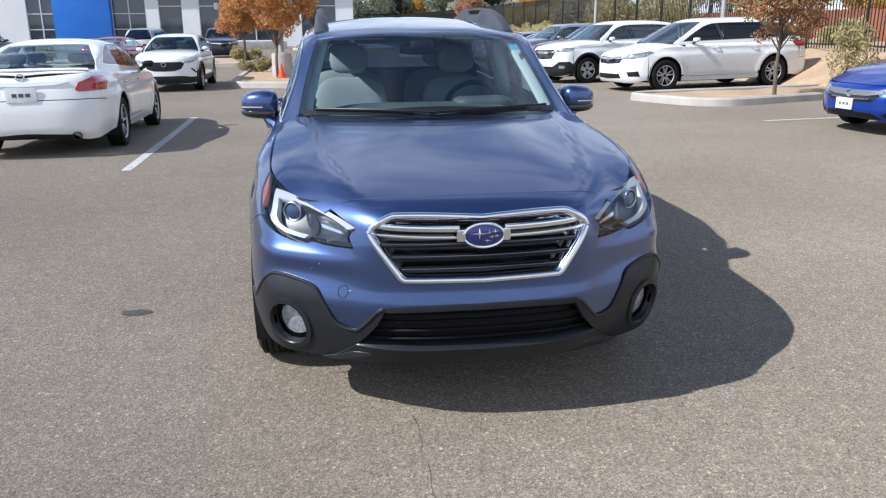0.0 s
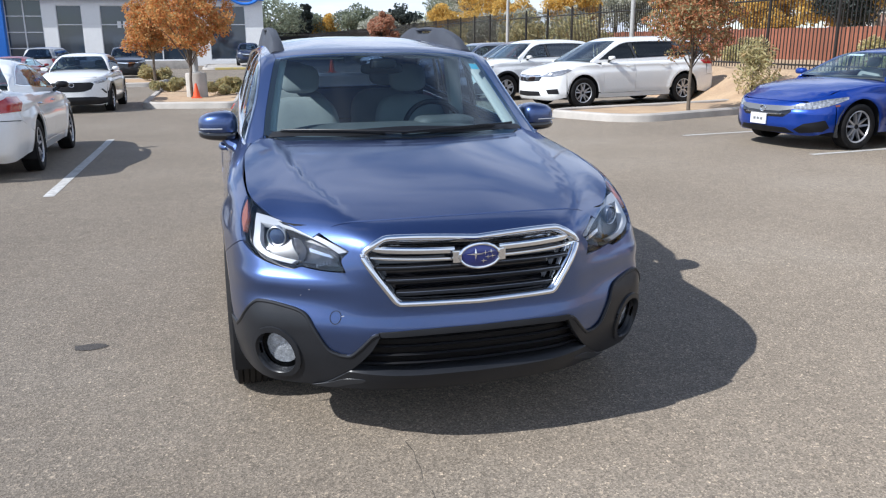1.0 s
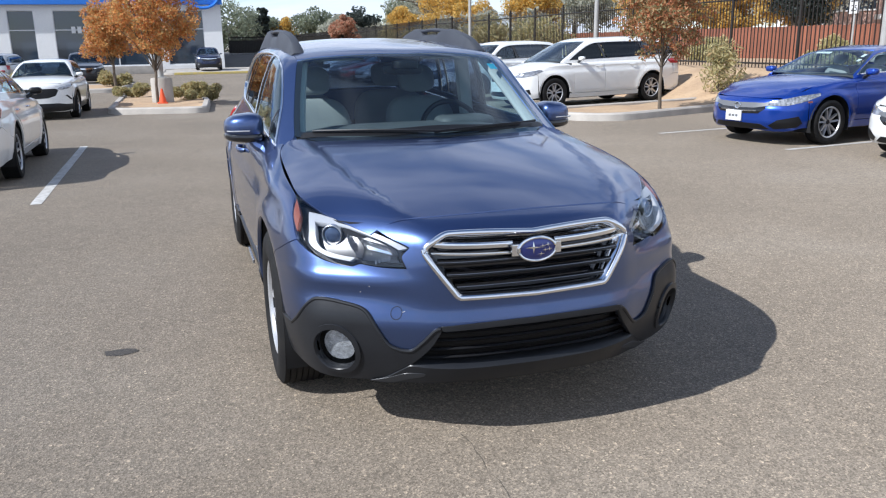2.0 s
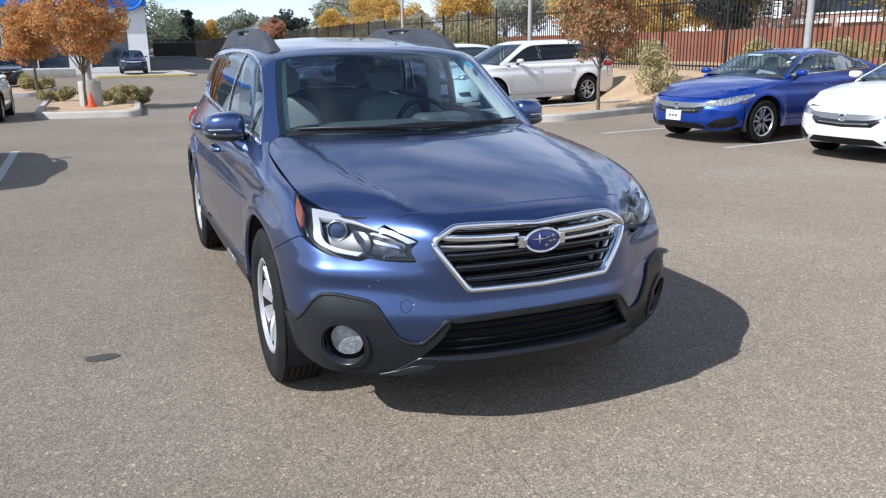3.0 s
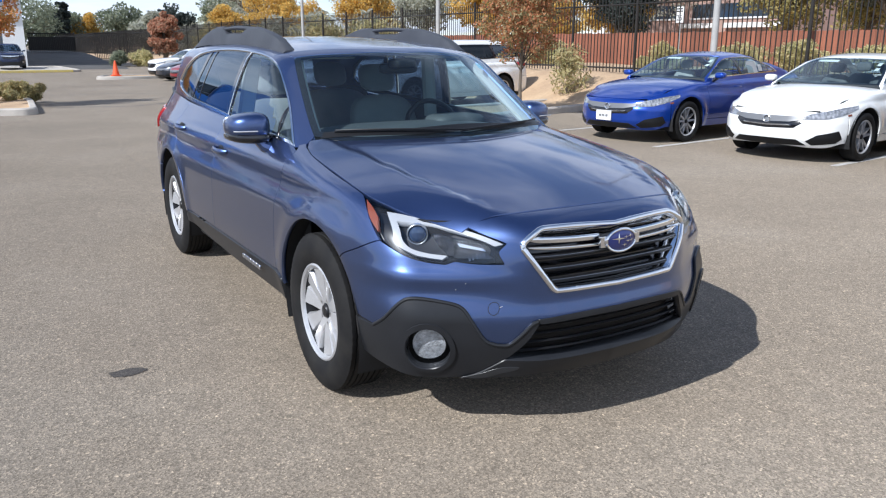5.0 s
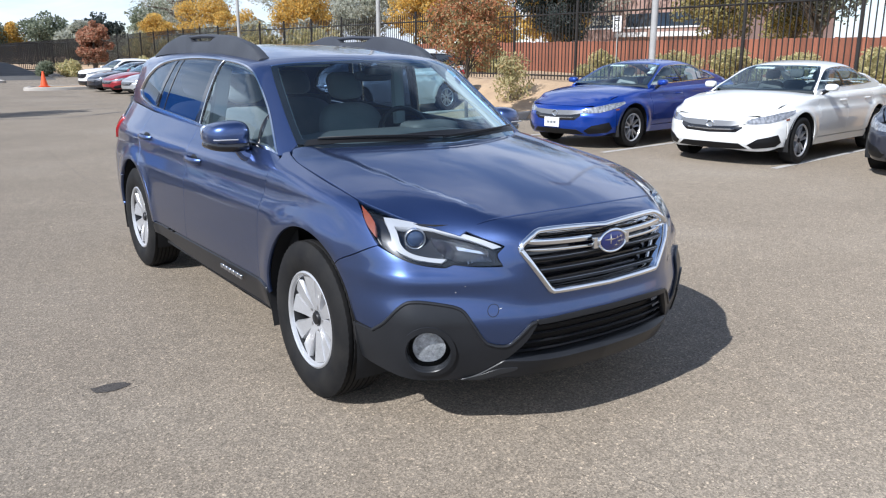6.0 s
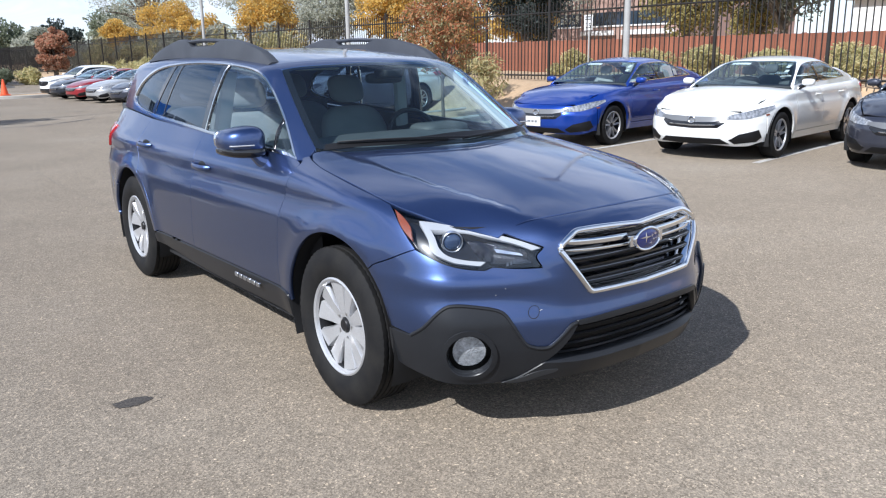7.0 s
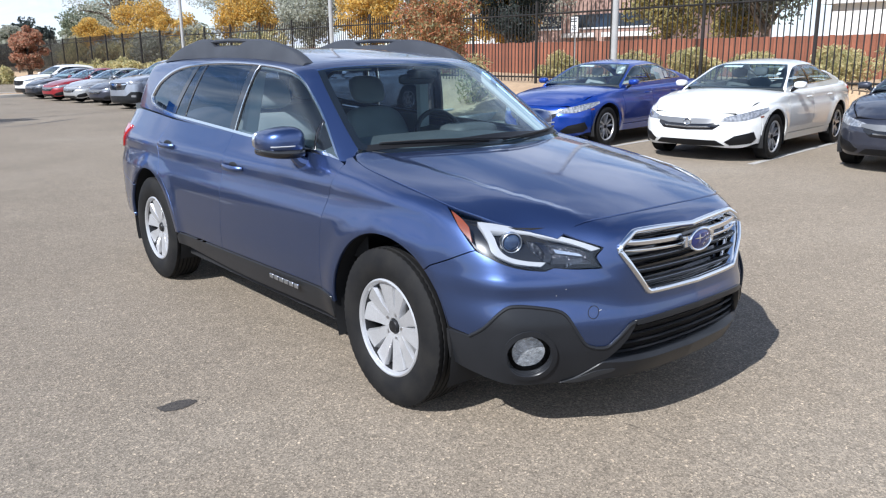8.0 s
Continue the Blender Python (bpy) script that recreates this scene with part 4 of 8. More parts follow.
    strip = curve([(-0.60, 0.26, 0.756), (-0.51, 0.18, 0.750)], [(-0.51, 0.18, 0.750), (-0.50, 0.17, 0.735)], [(-0.50, 0.17, 0.735), (-0.62, 0.27, 0.737)], [(-0.62, 0.27, 0.737), (-0.60, 0.26, 0.756)])
    strip_m = panel_mesh("lamp_trim", inner(low, 0.03), front, strip, GLOSSBLACK, 0.014, 0.0, thick=0.02)
    divider_m = panel_mesh("lamp_divider", inner(low, 0.030), front, curve([(-0.648, 0.33, 0.838), (-0.634, 0.31, 0.834)], [(-0.634, 0.31, 0.834), (-0.612, 0.28, 0.79), (-0.618, 0.27, 0.745)], [(-0.618, 0.27, 0.745), (-0.636, 0.29, 0.745)],
                                                                               [(-0.636, 0.29, 0.745), (-0.632, 0.29, 0.79), (-0.648, 0.33, 0.838)]), GLOSSBLACK, 0.012, 0.0, thick=0.03)
    brow_m = panel_mesh("lamp_brow", inner(low, 0.026), front, curve([(-0.605, 0.27, 0.800), (-0.535, 0.20, 0.780)], [(-0.535, 0.20, 0.780), (-0.525, 0.19, 0.768)], [(-0.525, 0.19, 0.768), (-0.60, 0.26, 0.784)], [(-0.60, 0.26, 0.784), (-0.605, 0.27, 0.800)]), CHROME, 0.012, 0.0, thick=0.02)
    tick_m = [panel_mesh("lamp_rib", inner(low, 0.022), front, np.array([(x, 0.2, 0.757), (x + 0.009, 0.2, 0.757), (x + 0.012, 0.2, 0.740), (x + 0.003, 0.2, 0.740)]), SMOKE, 0.008, 0.0, thick=0.012) for x in (-0.600, -0.583, -0.566, -0.549, -0.532)]
    # projector
    pc = np.array((-0.695, 0.405, 0.806))
    pd = Vector((-0.50, -0.86, -0.02)).normalized()
    rot = pd.to_track_quat("X", "Z").to_matrix().to_4x4()
    bm = lathe([(0.041, -0.03), (0.041, 0.0), (0.039, 0.006), (0.036, 0.004), (0.036, -0.02)], 32)
    bm.transform(Matrix.Translation(pc) @ rot)
    bmesh.ops.recalc_face_normals(bm, faces=bm.faces[:])
    pr = bpy.data.meshes.new("projector_ring")
    bm.to_mesh(pr)
    bm.free()
    pr.materials.append(SATIN)
    pr.polygons.foreach_set("use_smooth", [True] * len(pr.polygons))
    bm = bmesh.new()
    bmesh.ops.create_uvsphere(bm, u_segments=28, v_segments=14, radius=1, matrix=Matrix.Translation(pc - np.array(pd) * 0.012) @ rot @ Matrix.Diagonal((0.022, 0.036, 0.036, 1)))
    ps = bpy.data.meshes.new("projector_lens")
    bm.to_mesh(ps)
    bm.free()
    ps.materials.append(PROJ)
    ps.polygons.foreach_set("use_smooth", [True] * len(ps.polygons))
    for l_ob, flip in zip(both("headlamp", tray, car, "clear headlamp with a white light guide and an amber side reflector"), (False, True)):
        for nm, m2 in (("lens", cover), ("light_guide", drl_m), ("side_reflector", amb_m), ("reflector", ref_m), ("lamp_trim", strip_m), ("lamp_divider", divider_m), ("lamp_brow", brow_m), *[("lamp_rib", k) for k in tick_m], ("projector_ring", pr), ("projector_lens", ps)):
            o = put(nm, mirrored(m2) if flip else m2, l_ob)
            if nm == "lens":
                o.visible_shadow = False

    # windscreen, roof, pillars
    wsl = [(-0.685, 1.46, 1.078), (-0.665, 1.585, 1.16), (-0.635, 1.735, 1.265), (-0.605, 1.87, 1.36), (-0.575, 1.985, 1.44)]
    wst = [(-0.575, 1.985, 1.44), (-0.50, 1.945, 1.457), (-0.3, 1.845, 1.470), (0, 1.785, 1.474)]
    wsb = [(0, 1.10, 1.075), (-0.3, 1.155, 1.075), (-0.55, 1.285, 1.074), (-0.685, 1.46, 1.078)]
    ws_out = curve(wsb, wsl, wst, mir(wst), mir(wsl), mir(wsb))
    wo = put("windscreen", panel_mesh("windscreen", up, wsd, ws_out, GLASS, 0.045, 0.001, thick=0.0), car)
    wo.visible_shadow = False
    cen = ws_out.mean(0)
    inner_ws = np.array([(x * 0.945, cen[1] + (y - cen[1]) * 0.93, cen[2] + (z - cen[2]) * 0.93) for x, y, z in ws_out])
    put("glass_border", panel_mesh("glass_border", inner(up, 0.004), wsd, ws_out, FRIT, 0.045, 0.001, thick=0.0, holes=[inner_ws]), wo)
    roof_side = [(-0.575, 1.985, 1.44), (-0.58, 2.2, 1.47), (-0.585, 2.5, 1.5), (-0.59, 3.0, 1.5), (-0.58, 3.7, 1.5), (-0.55, 4.2, 1.48), (-0.50, 4.45, 1.46)]
    rf = curve(wst[::-1], roof_side, [(-0.50, 4.45, 1.46), (0, 4.56, 1.48)], [(0, 4.56, 1.48), (0.50, 4.45, 1.46)], mir(roof_side), mir(wst[::-1]))
    put("roof", panel_mesh("roof", up, top, rf, P, 0.045, 0.001, thick=0.02), car)
    dlo = [[(-0.785, 1.475, 1.036), (-0.73, 1.70, 1.265), (-0.685, 1.93, 1.405), (-0.668, 2.10, 1.450), (-0.655, 2.35, 1.475), (-0.648, 2.85, 1.487), (-0.652, 3.3, 1.470), (-0.665, 3.66, 1.432), (-0.69, 3.92, 1.350), (-0.725, 4.05, 1.24)],
           [(-0.725, 4.05, 1.24), (-0.745, 3.96, 1.18), (-0.765, 3.62, 1.135), (-0.785, 3.12, 1.112), (-0.79, 2.72, 1.092), (-0.79, 2.42, 1.076), (-0.79, 1.9, 1.054), (-0.785, 1.475, 1.036)]]
    dlo_c = curve(*dlo)
    a_post = [(-0.785, 1.475, 1.036), (-0.73, 1.70, 1.265), (-0.685, 1.93, 1.405), (-0.668, 2.10, 1.450)]
    both("front_pillar", panel_mesh("front_pillar", up, Flat((0.55, 0.62, -0.5)), curve(wsl, [(-0.575, 1.985, 1.44), (-0.61, 2.08, 1.465)], [(-0.61, 2.08, 1.465), (-0.668, 2.10, 1.450)], a_post[::-1], [(-0.785, 1.475, 1.036), (-0.76, 1.43, 1.045)], [(-0.76, 1.43, 1.045), (-0.685, 1.46, 1.078)]), P, 0.02, 0.0, thick=0.03), car)
    frame_o = curve([(-0.668, 2.10, 1.450), (-0.61, 2.08, 1.465)], [(-0.61, 2.08, 1.465), (-0.575, 1.99, 1.445)], roof_side, [(-0.50, 4.45, 1.46), (-0.56, 4.50, 1.30), (-0.66, 4.48, 1.15)], [(-0.66, 4.48, 1.15), (-0.745, 4.1, 1.15), (-0.765, 3.6, 1.12), (-0.785, 3.1, 1.095), (-0.80, 2.4, 1.055), (-0.80, 1.75, 1.03), (-0.80, 1.50, 1.02)], [(-0.80, 1.50, 1.02), (-0.785, 1.475, 1.036)], [(v[0], v[1] + 0.004, v[2] + 0.004) for v in a_post])
    both("side_frame", panel_mesh("side_frame", up, green, frame_o, P, 0.035, 0.001, thick=0.03, holes=[np.column_stack((dlo_c[:, 0], shrink(dlo_c[:, 1:], 0.006)))]), car)

    def grow(pts, k):
        """Moves an outline of the window band inwards by k metres, seen from the side."""
        p = np.asarray(pts)
        q2 = shrink(p[:, 1:], k)
        return np.column_stack((p[:, 0], q2))
    both("window_trim", panel_mesh("window_trim", up, green, dlo_c, CHROME, 0.03, 0.0, lift=0.006, thick=0.02, holes=[grow(dlo_c, 0.016)]), car, "thin chrome window surround")
    both("inner_frame", panel_mesh("inner_frame", inner(up, 0.014), green, dlo_c, DASH, 0.04, 0.0, thick=0.01, holes=[grow(dlo_c, 0.026)]), car, "dark inner window surround")
    ins = grow(dlo_c, 0.017)

    def cut(y0t, y0b, y1t, y1b):
        """The piece of the window band between two leaning lines (y at z 1.49 and at z 1.03)."""
        out = []
        ya = lambda z: y0b + (y0t - y0b) * (z - 1.03) / 0.46
        yb = lambda z: y1b + (y1t - y1b) * (z - 1.03) / 0.46
        for i, v in enumerate(ins):
            w = ins[(i + 1) % len(ins)]
            for k in np.linspace(0, 1, 9)[:-1]:
                c = v + (w - v) * k
                if ya(c[2]) <= c[1] <= yb(c[2]):
                    out.append(c)
        return np.array(out)
    big = -9
    for nm, lims, mat in (("front_window", (1.70, 1.70, 2.47, 2.60), TINT), ("quarter_light", (big, big, 1.685, 1.685), TINT), ("rear_window", (2.57, 2.69, 3.17, 3.38), PRIVACY),
                          ("door_light", (3.20, 3.41, 3.27, 3.58), PRIVACY), ("cargo_window", (3.33, 3.66, 9, 9), PRIVACY)):
        for o in both(nm, panel_mesh(nm, inner(up, 0.006), green, cut(*lims), mat, 0.05, 0.0, thick=0.0), car):
            o.visible_shadow = False
    for nm, lims in (("mirror_post", (1.685, 1.685, 1.70, 1.70)), ("centre_pillar", (2.47, 2.60, 2.57, 2.69)), ("door_post", (3.17, 3.38, 3.20, 3.41)), ("rear_pillar", (3.27, 3.58, 3.33, 3.66))):
        both(nm, panel_mesh(nm, inner(up, 0.003), green, cut(*lims), GLOSSBLACK, 0.04, 0.0, thick=0.01), car)
    for y0, y1 in ((2.475, 2.605),):
        pts = cast(up, np.array([(-1.5, y0 + (y1 - y0) * (1.49 - z) / 0.46, z) for z in np.linspace(1.465, 1.095, 10)]), np.array([(1.0, 0, 0)] * 10), 1.5)
        me = part("window_divider", tube([(v[0] - 0.002, v[1], v[2]) for v in pts], 0.0032, 6), CHROME, car)
        put("window_divider", mirrored(me.data), car)
    # rear glass and tail gate
    tg = curve([(-0.66, 4.48, 1.15), (-0.56, 4.5, 1.30), (-0.50, 4.45, 1.46)], [(-0.50, 4.45, 1.46), (0, 4.56, 1.48)], [(0, 4.56, 1.48), (0.5, 4.45, 1.46)], [(0.5, 4.45, 1.46), (0.56, 4.5, 1.3), (0.66, 4.48, 1.15)], [(0.66, 4.48, 1.15), (0, 4.7, 1.12)], [(0, 4.7, 1.12), (-0.66, 4.48, 1.15)])
    o = put("tailgate_window", panel_mesh("tailgate_window", up, Round(3.2, -1), tg, PRIVACY, 0.06, 0.0, thick=0.0), car)
    o.visible_shadow = False
    tg2 = curve([(0, 4.8, 0.72), (-0.5, 4.75, 0.72), (-0.80, 4.45, 0.72)], [(-0.80, 4.45, 0.72), (-0.78, 4.42, 0.95), (-0.68, 4.48, 1.15)], [(-0.68, 4.48, 1.15), (0, 4.7, 1.13)], [(0, 4.7, 1.13), (0.68, 4.48, 1.15)], [(0.68, 4.48, 1.15), (0.78, 4.42, 0.95), (0.80, 4.45, 0.72)], [(0.80, 4.45, 0.72), (0.5, 4.75, 0.72), (0, 4.8, 0.72)])
    put("tailgate", panel_mesh("tailgate", low, rproj, tg2, P, 0.06, 0.001, thick=0.02), car)

    # inner shell, seen only through the joints and the wheel arches
    n_s, rows = 64, []
    bm = bmesh.new()
    for z in (0.24, 0.30, 0.45, 0.60, 0.75, 0.86):
        a = np.linspace(0, math.tau, n_s, endpoint=False)
        rx, ry = 0.97, 2.7
        o = np.stack((np.sin(a) * rx * 1.1, 2.4 - np.cos(a) * ry, np.full(n_s, z)), 1)
        sq = np.stack((np.sign(np.sin(a)) * np.abs(np.sin(a)) ** 0.35 * 0.82, 2.4 - np.sign(np.cos(a)) * np.abs(np.cos(a)) ** 0.35 * 2.12, np.full(n_s, z)), 1)
        rows.append([bm.verts.new(v) for v in sq])
    for A, B in zip(rows, rows[1:]):
        for k in range(n_s):
            mid = (A[k].co + A[(k + 1) % n_s].co + B[k].co + B[(k + 1) % n_s].co) / 4
            if min(math.hypot(mid.y - c, mid.z - zc) for c in (fa, ra)) > 0.42 or abs(mid.x) < 0.6:
                bm.faces.new((A[k], A[(k + 1) % n_s], B[(k + 1) % n_s], B[k]))
    bm.faces.new(rows[0])
    part("inner_shell", bm, UNDER, car, smooth=False)
    for sx in (-1, 1):
        for c in (fa, ra):
            bm = bmesh.new()
            A = [bm.verts.new((sx * 0.885, c + 0.428 * math.cos(t), zc + 0.428 * math.sin(t))) for t in np.linspace(-0.35, math.pi + 0.35, 26)]
            B = [bm.verts.new((sx * 0.56, v.co.y, v.co.z)) for v in A]
            for i in range(25):
                bm.faces.new((A[i], A[i + 1], B[i + 1], B[i]))
            bm.faces.new(B)
            part("arch_liner", bm, UNDER, car)
    part("floor_pan", solid((-0.68, 0.55, 0.225), (0.68, 4.5, 0.30), 0.02), UNDER, car)

    # wheels
    for sx in (-1, 1):
        for c in (fa, ra):
            spoke_wheel(car, (sx * 0.792, c, 0.354), 0.354, 0.220, 0.222, 5, ALLOY, twin=0.272, width=0.063, taper=1.72, dish=0.026, phase=0.42, hub=0.75)

    # roof rails: low fairings with a raised bar
    for sx in (-1, 1):
        base = [(sx * 0.548, y, 0) for y in np.linspace(2.10, 4.05, 30)]
        zz = cast(up, np.array([(b[0], b[1], 2.2) for b in base]), np.array([(0, 0, -1.0)] * 30), 1.2)[:, 2]
        hgt = pchip([(2.10, 0.005), (2.22, 0.055), (2.38, 0.082), (2.62, 0.100), (2.80, 0.097), (2.9, 0.062), (3.25, 0.062), (3.32, 0.105), (3.48, 0.110), (3.7, 0.085), (3.9, 0.05), (4.05, 0.005)])
        bm = bmesh.new()
        sect = []
        for (x, y, _), z in zip(base, zz):
            h = float(hgt(np.array([y]))[0])
            sect.append([bm.verts.new((x + dx, y, z - 0.012 + (h + 0.012) * k)) for dx, k in ((-0.045, 0), (-0.036, 0.55), (-0.022, 0.92), (0, 1.0), (0.022, 0.92), (0.036, 0.55), (0.045, 0))])
        for A, B in zip(sect, sect[1:]):
            for i in range(6):
                bm.faces.new((A[i], A[i + 1], B[i + 1], B[i]))
        bm.faces.new(sect[0])
        bm.faces.new(sect[-1])
        rail = part("roof_rail", bm, RAILGREY, car, "dull slate-grey roof rail")
        part("cross_bar", tube([(sx * 0.548, y, z + 0.092 - 0.02 * abs(y - 3.05)) for y, z in zip(np.linspace(2.6, 3.45, 8), np.interp(np.linspace(2.6, 3.45, 8), [b[1] for b in base], zz))], 0.01, 8, flat=(0.022, 0.013)), RAILGREY, rail)

    # door mirrors
    for sx in (-1, 1):
        def sh(p):
            k = (abs(p.x) - 0.80) / 0.205
            return Vector((p.x, p.y + 0.05 * max(0, k) ** 2, 1.10 + (p.z - 1.10) * (1.03 - 0.22 * k * k) - 0.006 * k))
        lo_x, hi_x = (-1.005, -0.80) if sx < 0 else (0.80, 1.005)
        mo = part("door_mirror", blob((lo_x, 1.70, 1.03), (hi_x, 1.90, 1.175), 3.0, 32, 18, sh), P, car, "body-coloured door mirror")
        part("mirror_base", blob((lo_x - 0.002, 1.697, 1.018), (hi_x + 0.002, 1.90, 1.082), 3.2, 28, 12, sh), GLOSSBLACK, mo)
        part("mirror_glass", blob((lo_x + 0.015, 1.885, 1.055), (hi_x - 0.02, 1.915, 1.160), 4, 24, 10, sh), CHROME, mo)
        part("turn_signal", tube([(sx * x, 1.705 + 0.05 * ((x - 0.8) / 0.24) ** 2 + (0.0 if x < 0.98 else (x - 0.98) * 1.1), 1.084) for x in np.linspace(0.88, 0.99, 9)], 0.004, 6, flat=(0.006, 0.004)), WHITELENS, mo, "clear turn signal strip")
        part("mirror_arm", tube([(sx * 0.80, 1.72, 0.985), (sx * 0.84, 1.74, 1.005), (sx * 0.875, 1.76, 1.05)], [0.04, 0.035, 0.03], 10, flat=(1.1, 0.9)), P, mo)
    # door handles
    for sx in (-1, 1):
        for yc, zc2 in ((2.44, 0.908), (3.42, 0.955)):
            xs = -float(-cast(low, np.array([(-1.5, yc, zc2)]), np.array([(1.0, 0, 0)]), 1.5)[0, 0])
            x0 = sx * abs(xs)
            h = part("door_handle", tube([(x0 + sx * d, yc + y, zc2 + 0.004 * y) for d, y in ((0.0, -0.115), (0.022, -0.095), (0.034, -0.05), (0.036, 0.0), (0.034, 0.05), (0.022, 0.09), (0.0, 0.11))], [0.7, 1, 1, 1, 1, 1, 0.7], 10, flat=(0.010, 0.016)), P, car)
            bm = bmesh.new()
            bmesh.ops.create_uvsphere(bm, u_segments=20, v_segments=10, radius=1, matrix=Matrix.Translation((x0 - sx * 0.006, yc, zc2)) @ Matrix.Diagonal((0.009, 0.07, 0.03, 1)))
            part("handle_cup", bm, BLACK, h)
    # wipers and scuttle
    sc = curve([(-0.66, 1.425, 1.06), (-0.3, 1.20, 1.07), (0, 1.15, 1.075), (0.3, 1.20, 1.07), (0.66, 1.425, 1.06)], [(0.66, 1.425, 1.06), (0.62, 1.46, 1.06), (0.3, 1.26, 1.07), (0, 1.215, 1.075), (-0.3, 1.26, 1.07), (-0.62, 1.46, 1.06)], [(-0.62, 1.46, 1.06), (-0.66, 1.425, 1.06)])
    put("scuttle", panel_mesh("scuttle", lambda p: np.minimum(low(p) + 0.004, up(p) - 0.001), top, sc, BLACK, 0.03, 0.0, thick=0.0), car)
    for x0, x1 in ((0.60, -0.05), (-0.02, -0.60)):
        xs = np.linspace(x0, x1, 12)
        pw = cast(up, np.array([(x, -0.5, 1.090 + 0.012 * math.sin((i + 1) / 13 * math.pi)) for i, x in enumerate(xs)]), np.array([(0, 1.0, 0)] * 12), 3)
        wp = part("wiper", tube([(v[0], v[1] - 0.018, v[2] + 0.012) for v in pw], [0.007] + [0.0042] * 10 + [0.002], 6), BLACK, car, "black wiper at rest")
        part("wiper_blade", tube([(v[0], v[1] - 0.006, v[2] + 0.004) for v in pw[2:]], 0.004, 5), BLACK, wp)

    # cabin
    part("dashboard", blob((-0.70, 1.32, 0.70), (0.70, 2.02, 1.085), 5, 40, 16, lambda p: Vector((p.x, p.y, p.z - 0.10 * max(0, (1.62 - p.y)) - 0.06 * (abs(p.x) / 0.7) ** 4))), DASH, car)
    part("instrument_hood", blob((0.18, 1.72, 1.00), (0.52, 1.95, 1.115), 4, 24, 12), DASH, car)
    ring_p = [Vector((0.36 + 0.185 * math.cos(a), 2.10 + 0.07 * math.sin(a), 0.995 + 0.17 * math.sin(a))) for a in np.linspace(0, math.tau, 36, endpoint=False)]
    sw = part("steering_wheel", tube(ring_p, 0.016, 8, True), BLACK, car)
    part("steering_hub", blob((0.28, 2.06, 0.93), (0.44, 2.13, 1.04), 3, 20, 10), BLACK, sw)
    part("steering_spoke", tube([(0.18, 2.10, 0.99), (0.36, 2.10, 0.985), (0.54, 2.10, 0.99)], 0.016, 8), BLACK, sw)
    for sx in (-1, 1):
        for yb, w in ((2.62, 0.25), (3.45, 0.30)):
            seat = part("seat", blob((sx * 0.37 - w, yb - 0.50, 0.48), (sx * 0.37 + w, yb + 0.06, 0.68), 4, 28, 12), SEAT, car, "grey cloth seat")
            lean = lambda p: Vector((p.x, p.y + (p.z - 0.6) * 0.36, p.z))
            part("backrest", blob((sx * 0.37 - w, yb - 0.03, 0.55), (sx * 0.37 + w, yb + 0.13, 1.165), 3.6, 28, 18, lean), SEAT, seat)
            part("headrest", blob((sx * 0.37 - 0.13, yb + 0.0, 1.185), (sx * 0.37 + 0.13, yb + 0.10, 1.37), 3.2, 24, 14, lean), SEAT, seat)
    stk = np.array([(0.50, 1.86, 1.395), (0.56, 1.90, 1.395), (0.565, 1.86, 1.36), (0.505, 1.82, 1.36)])
    put("windscreen_sticker", panel_mesh("windscreen_sticker", inner(up, 0.006), wsd, stk, STICK, 0.03, 0.0, thick=0.0), wo, "small turquoise sticker inside the glass")
    # headliner, pillars and floor inside
    li = curve([(-0.53, 2.2, 1.4), (-0.53, 3.0, 1.4), (-0.5, 4.4, 1.4)], [(-0.5, 4.4, 1.4), (0.5, 4.4, 1.4)], [(0.5, 4.4, 1.4), (0.53, 3.0, 1.4), (0.53, 2.2, 1.4)], [(0.53, 2.2, 1.4), (0, 2.1, 1.4), (-0.53, 2.2, 1.4)])
    put("headliner", panel_mesh("headliner", inner(up, 0.03), top, li, LINER, 0.1, 0.0, thick=0.0), car)
    part("cabin_floor", solid((-0.75, 1.5, 0.32), (0.75, 4.4, 0.42), 0.03), DASH, car)
    for sx in (-1, 1):
        part("door_card", solid((sx * 0.74 - 0.02, 1.5, 0.40), (sx * 0.74 + 0.02, 3.7, 1.03), 0.01), DASH, car)
        part("cargo_trim", solid((sx * 0.70 - 0.02, 2.75, 1.0), (sx * 0.70 + 0.02, 4.42, 1.10), 0.01), DASH, car)
        part("cargo_trim", solid((sx * 0.66 - 0.02, 3.72, 0.40), (sx * 0.66 + 0.02, 4.50, 1.17), 0.01), DASH, car)
    for sx in (-1, 1):
        part("pillar_trim", tube([(sx * (abs(x) - 0.030), y + 0.06, z - 0.015) for x, y, z in wsl], 1.0, 10, flat=(0.040, 0.026)), LINER, car)
        part("centre_post_trim", tube([(sx * 0.66, 2.66, 1.03), (sx * 0.60, 2.60, 1.42)], 1.0, 8, flat=(0.05, 0.03)), LINER, car)
    mi = part("rear_view_mirror", blob((-0.12, 1.86, 1.345), (0.12, 1.90, 1.405), 4, 24, 10), BLACK, car)
    part("camera_cover", blob((-0.07, 1.76, 1.375), (0.07, 1.90, 1.43), 4, 24, 8), BLACK, car)
    part("visor", blob((-0.52, 2.02, 1.425), (-0.18, 2.18, 1.44), 5, 20, 8), LINER, car)
    part("visor", blob((0.18, 2.02, 1.425), (0.52, 2.18, 1.44), 5, 20, 8), LINER, car)
    return car


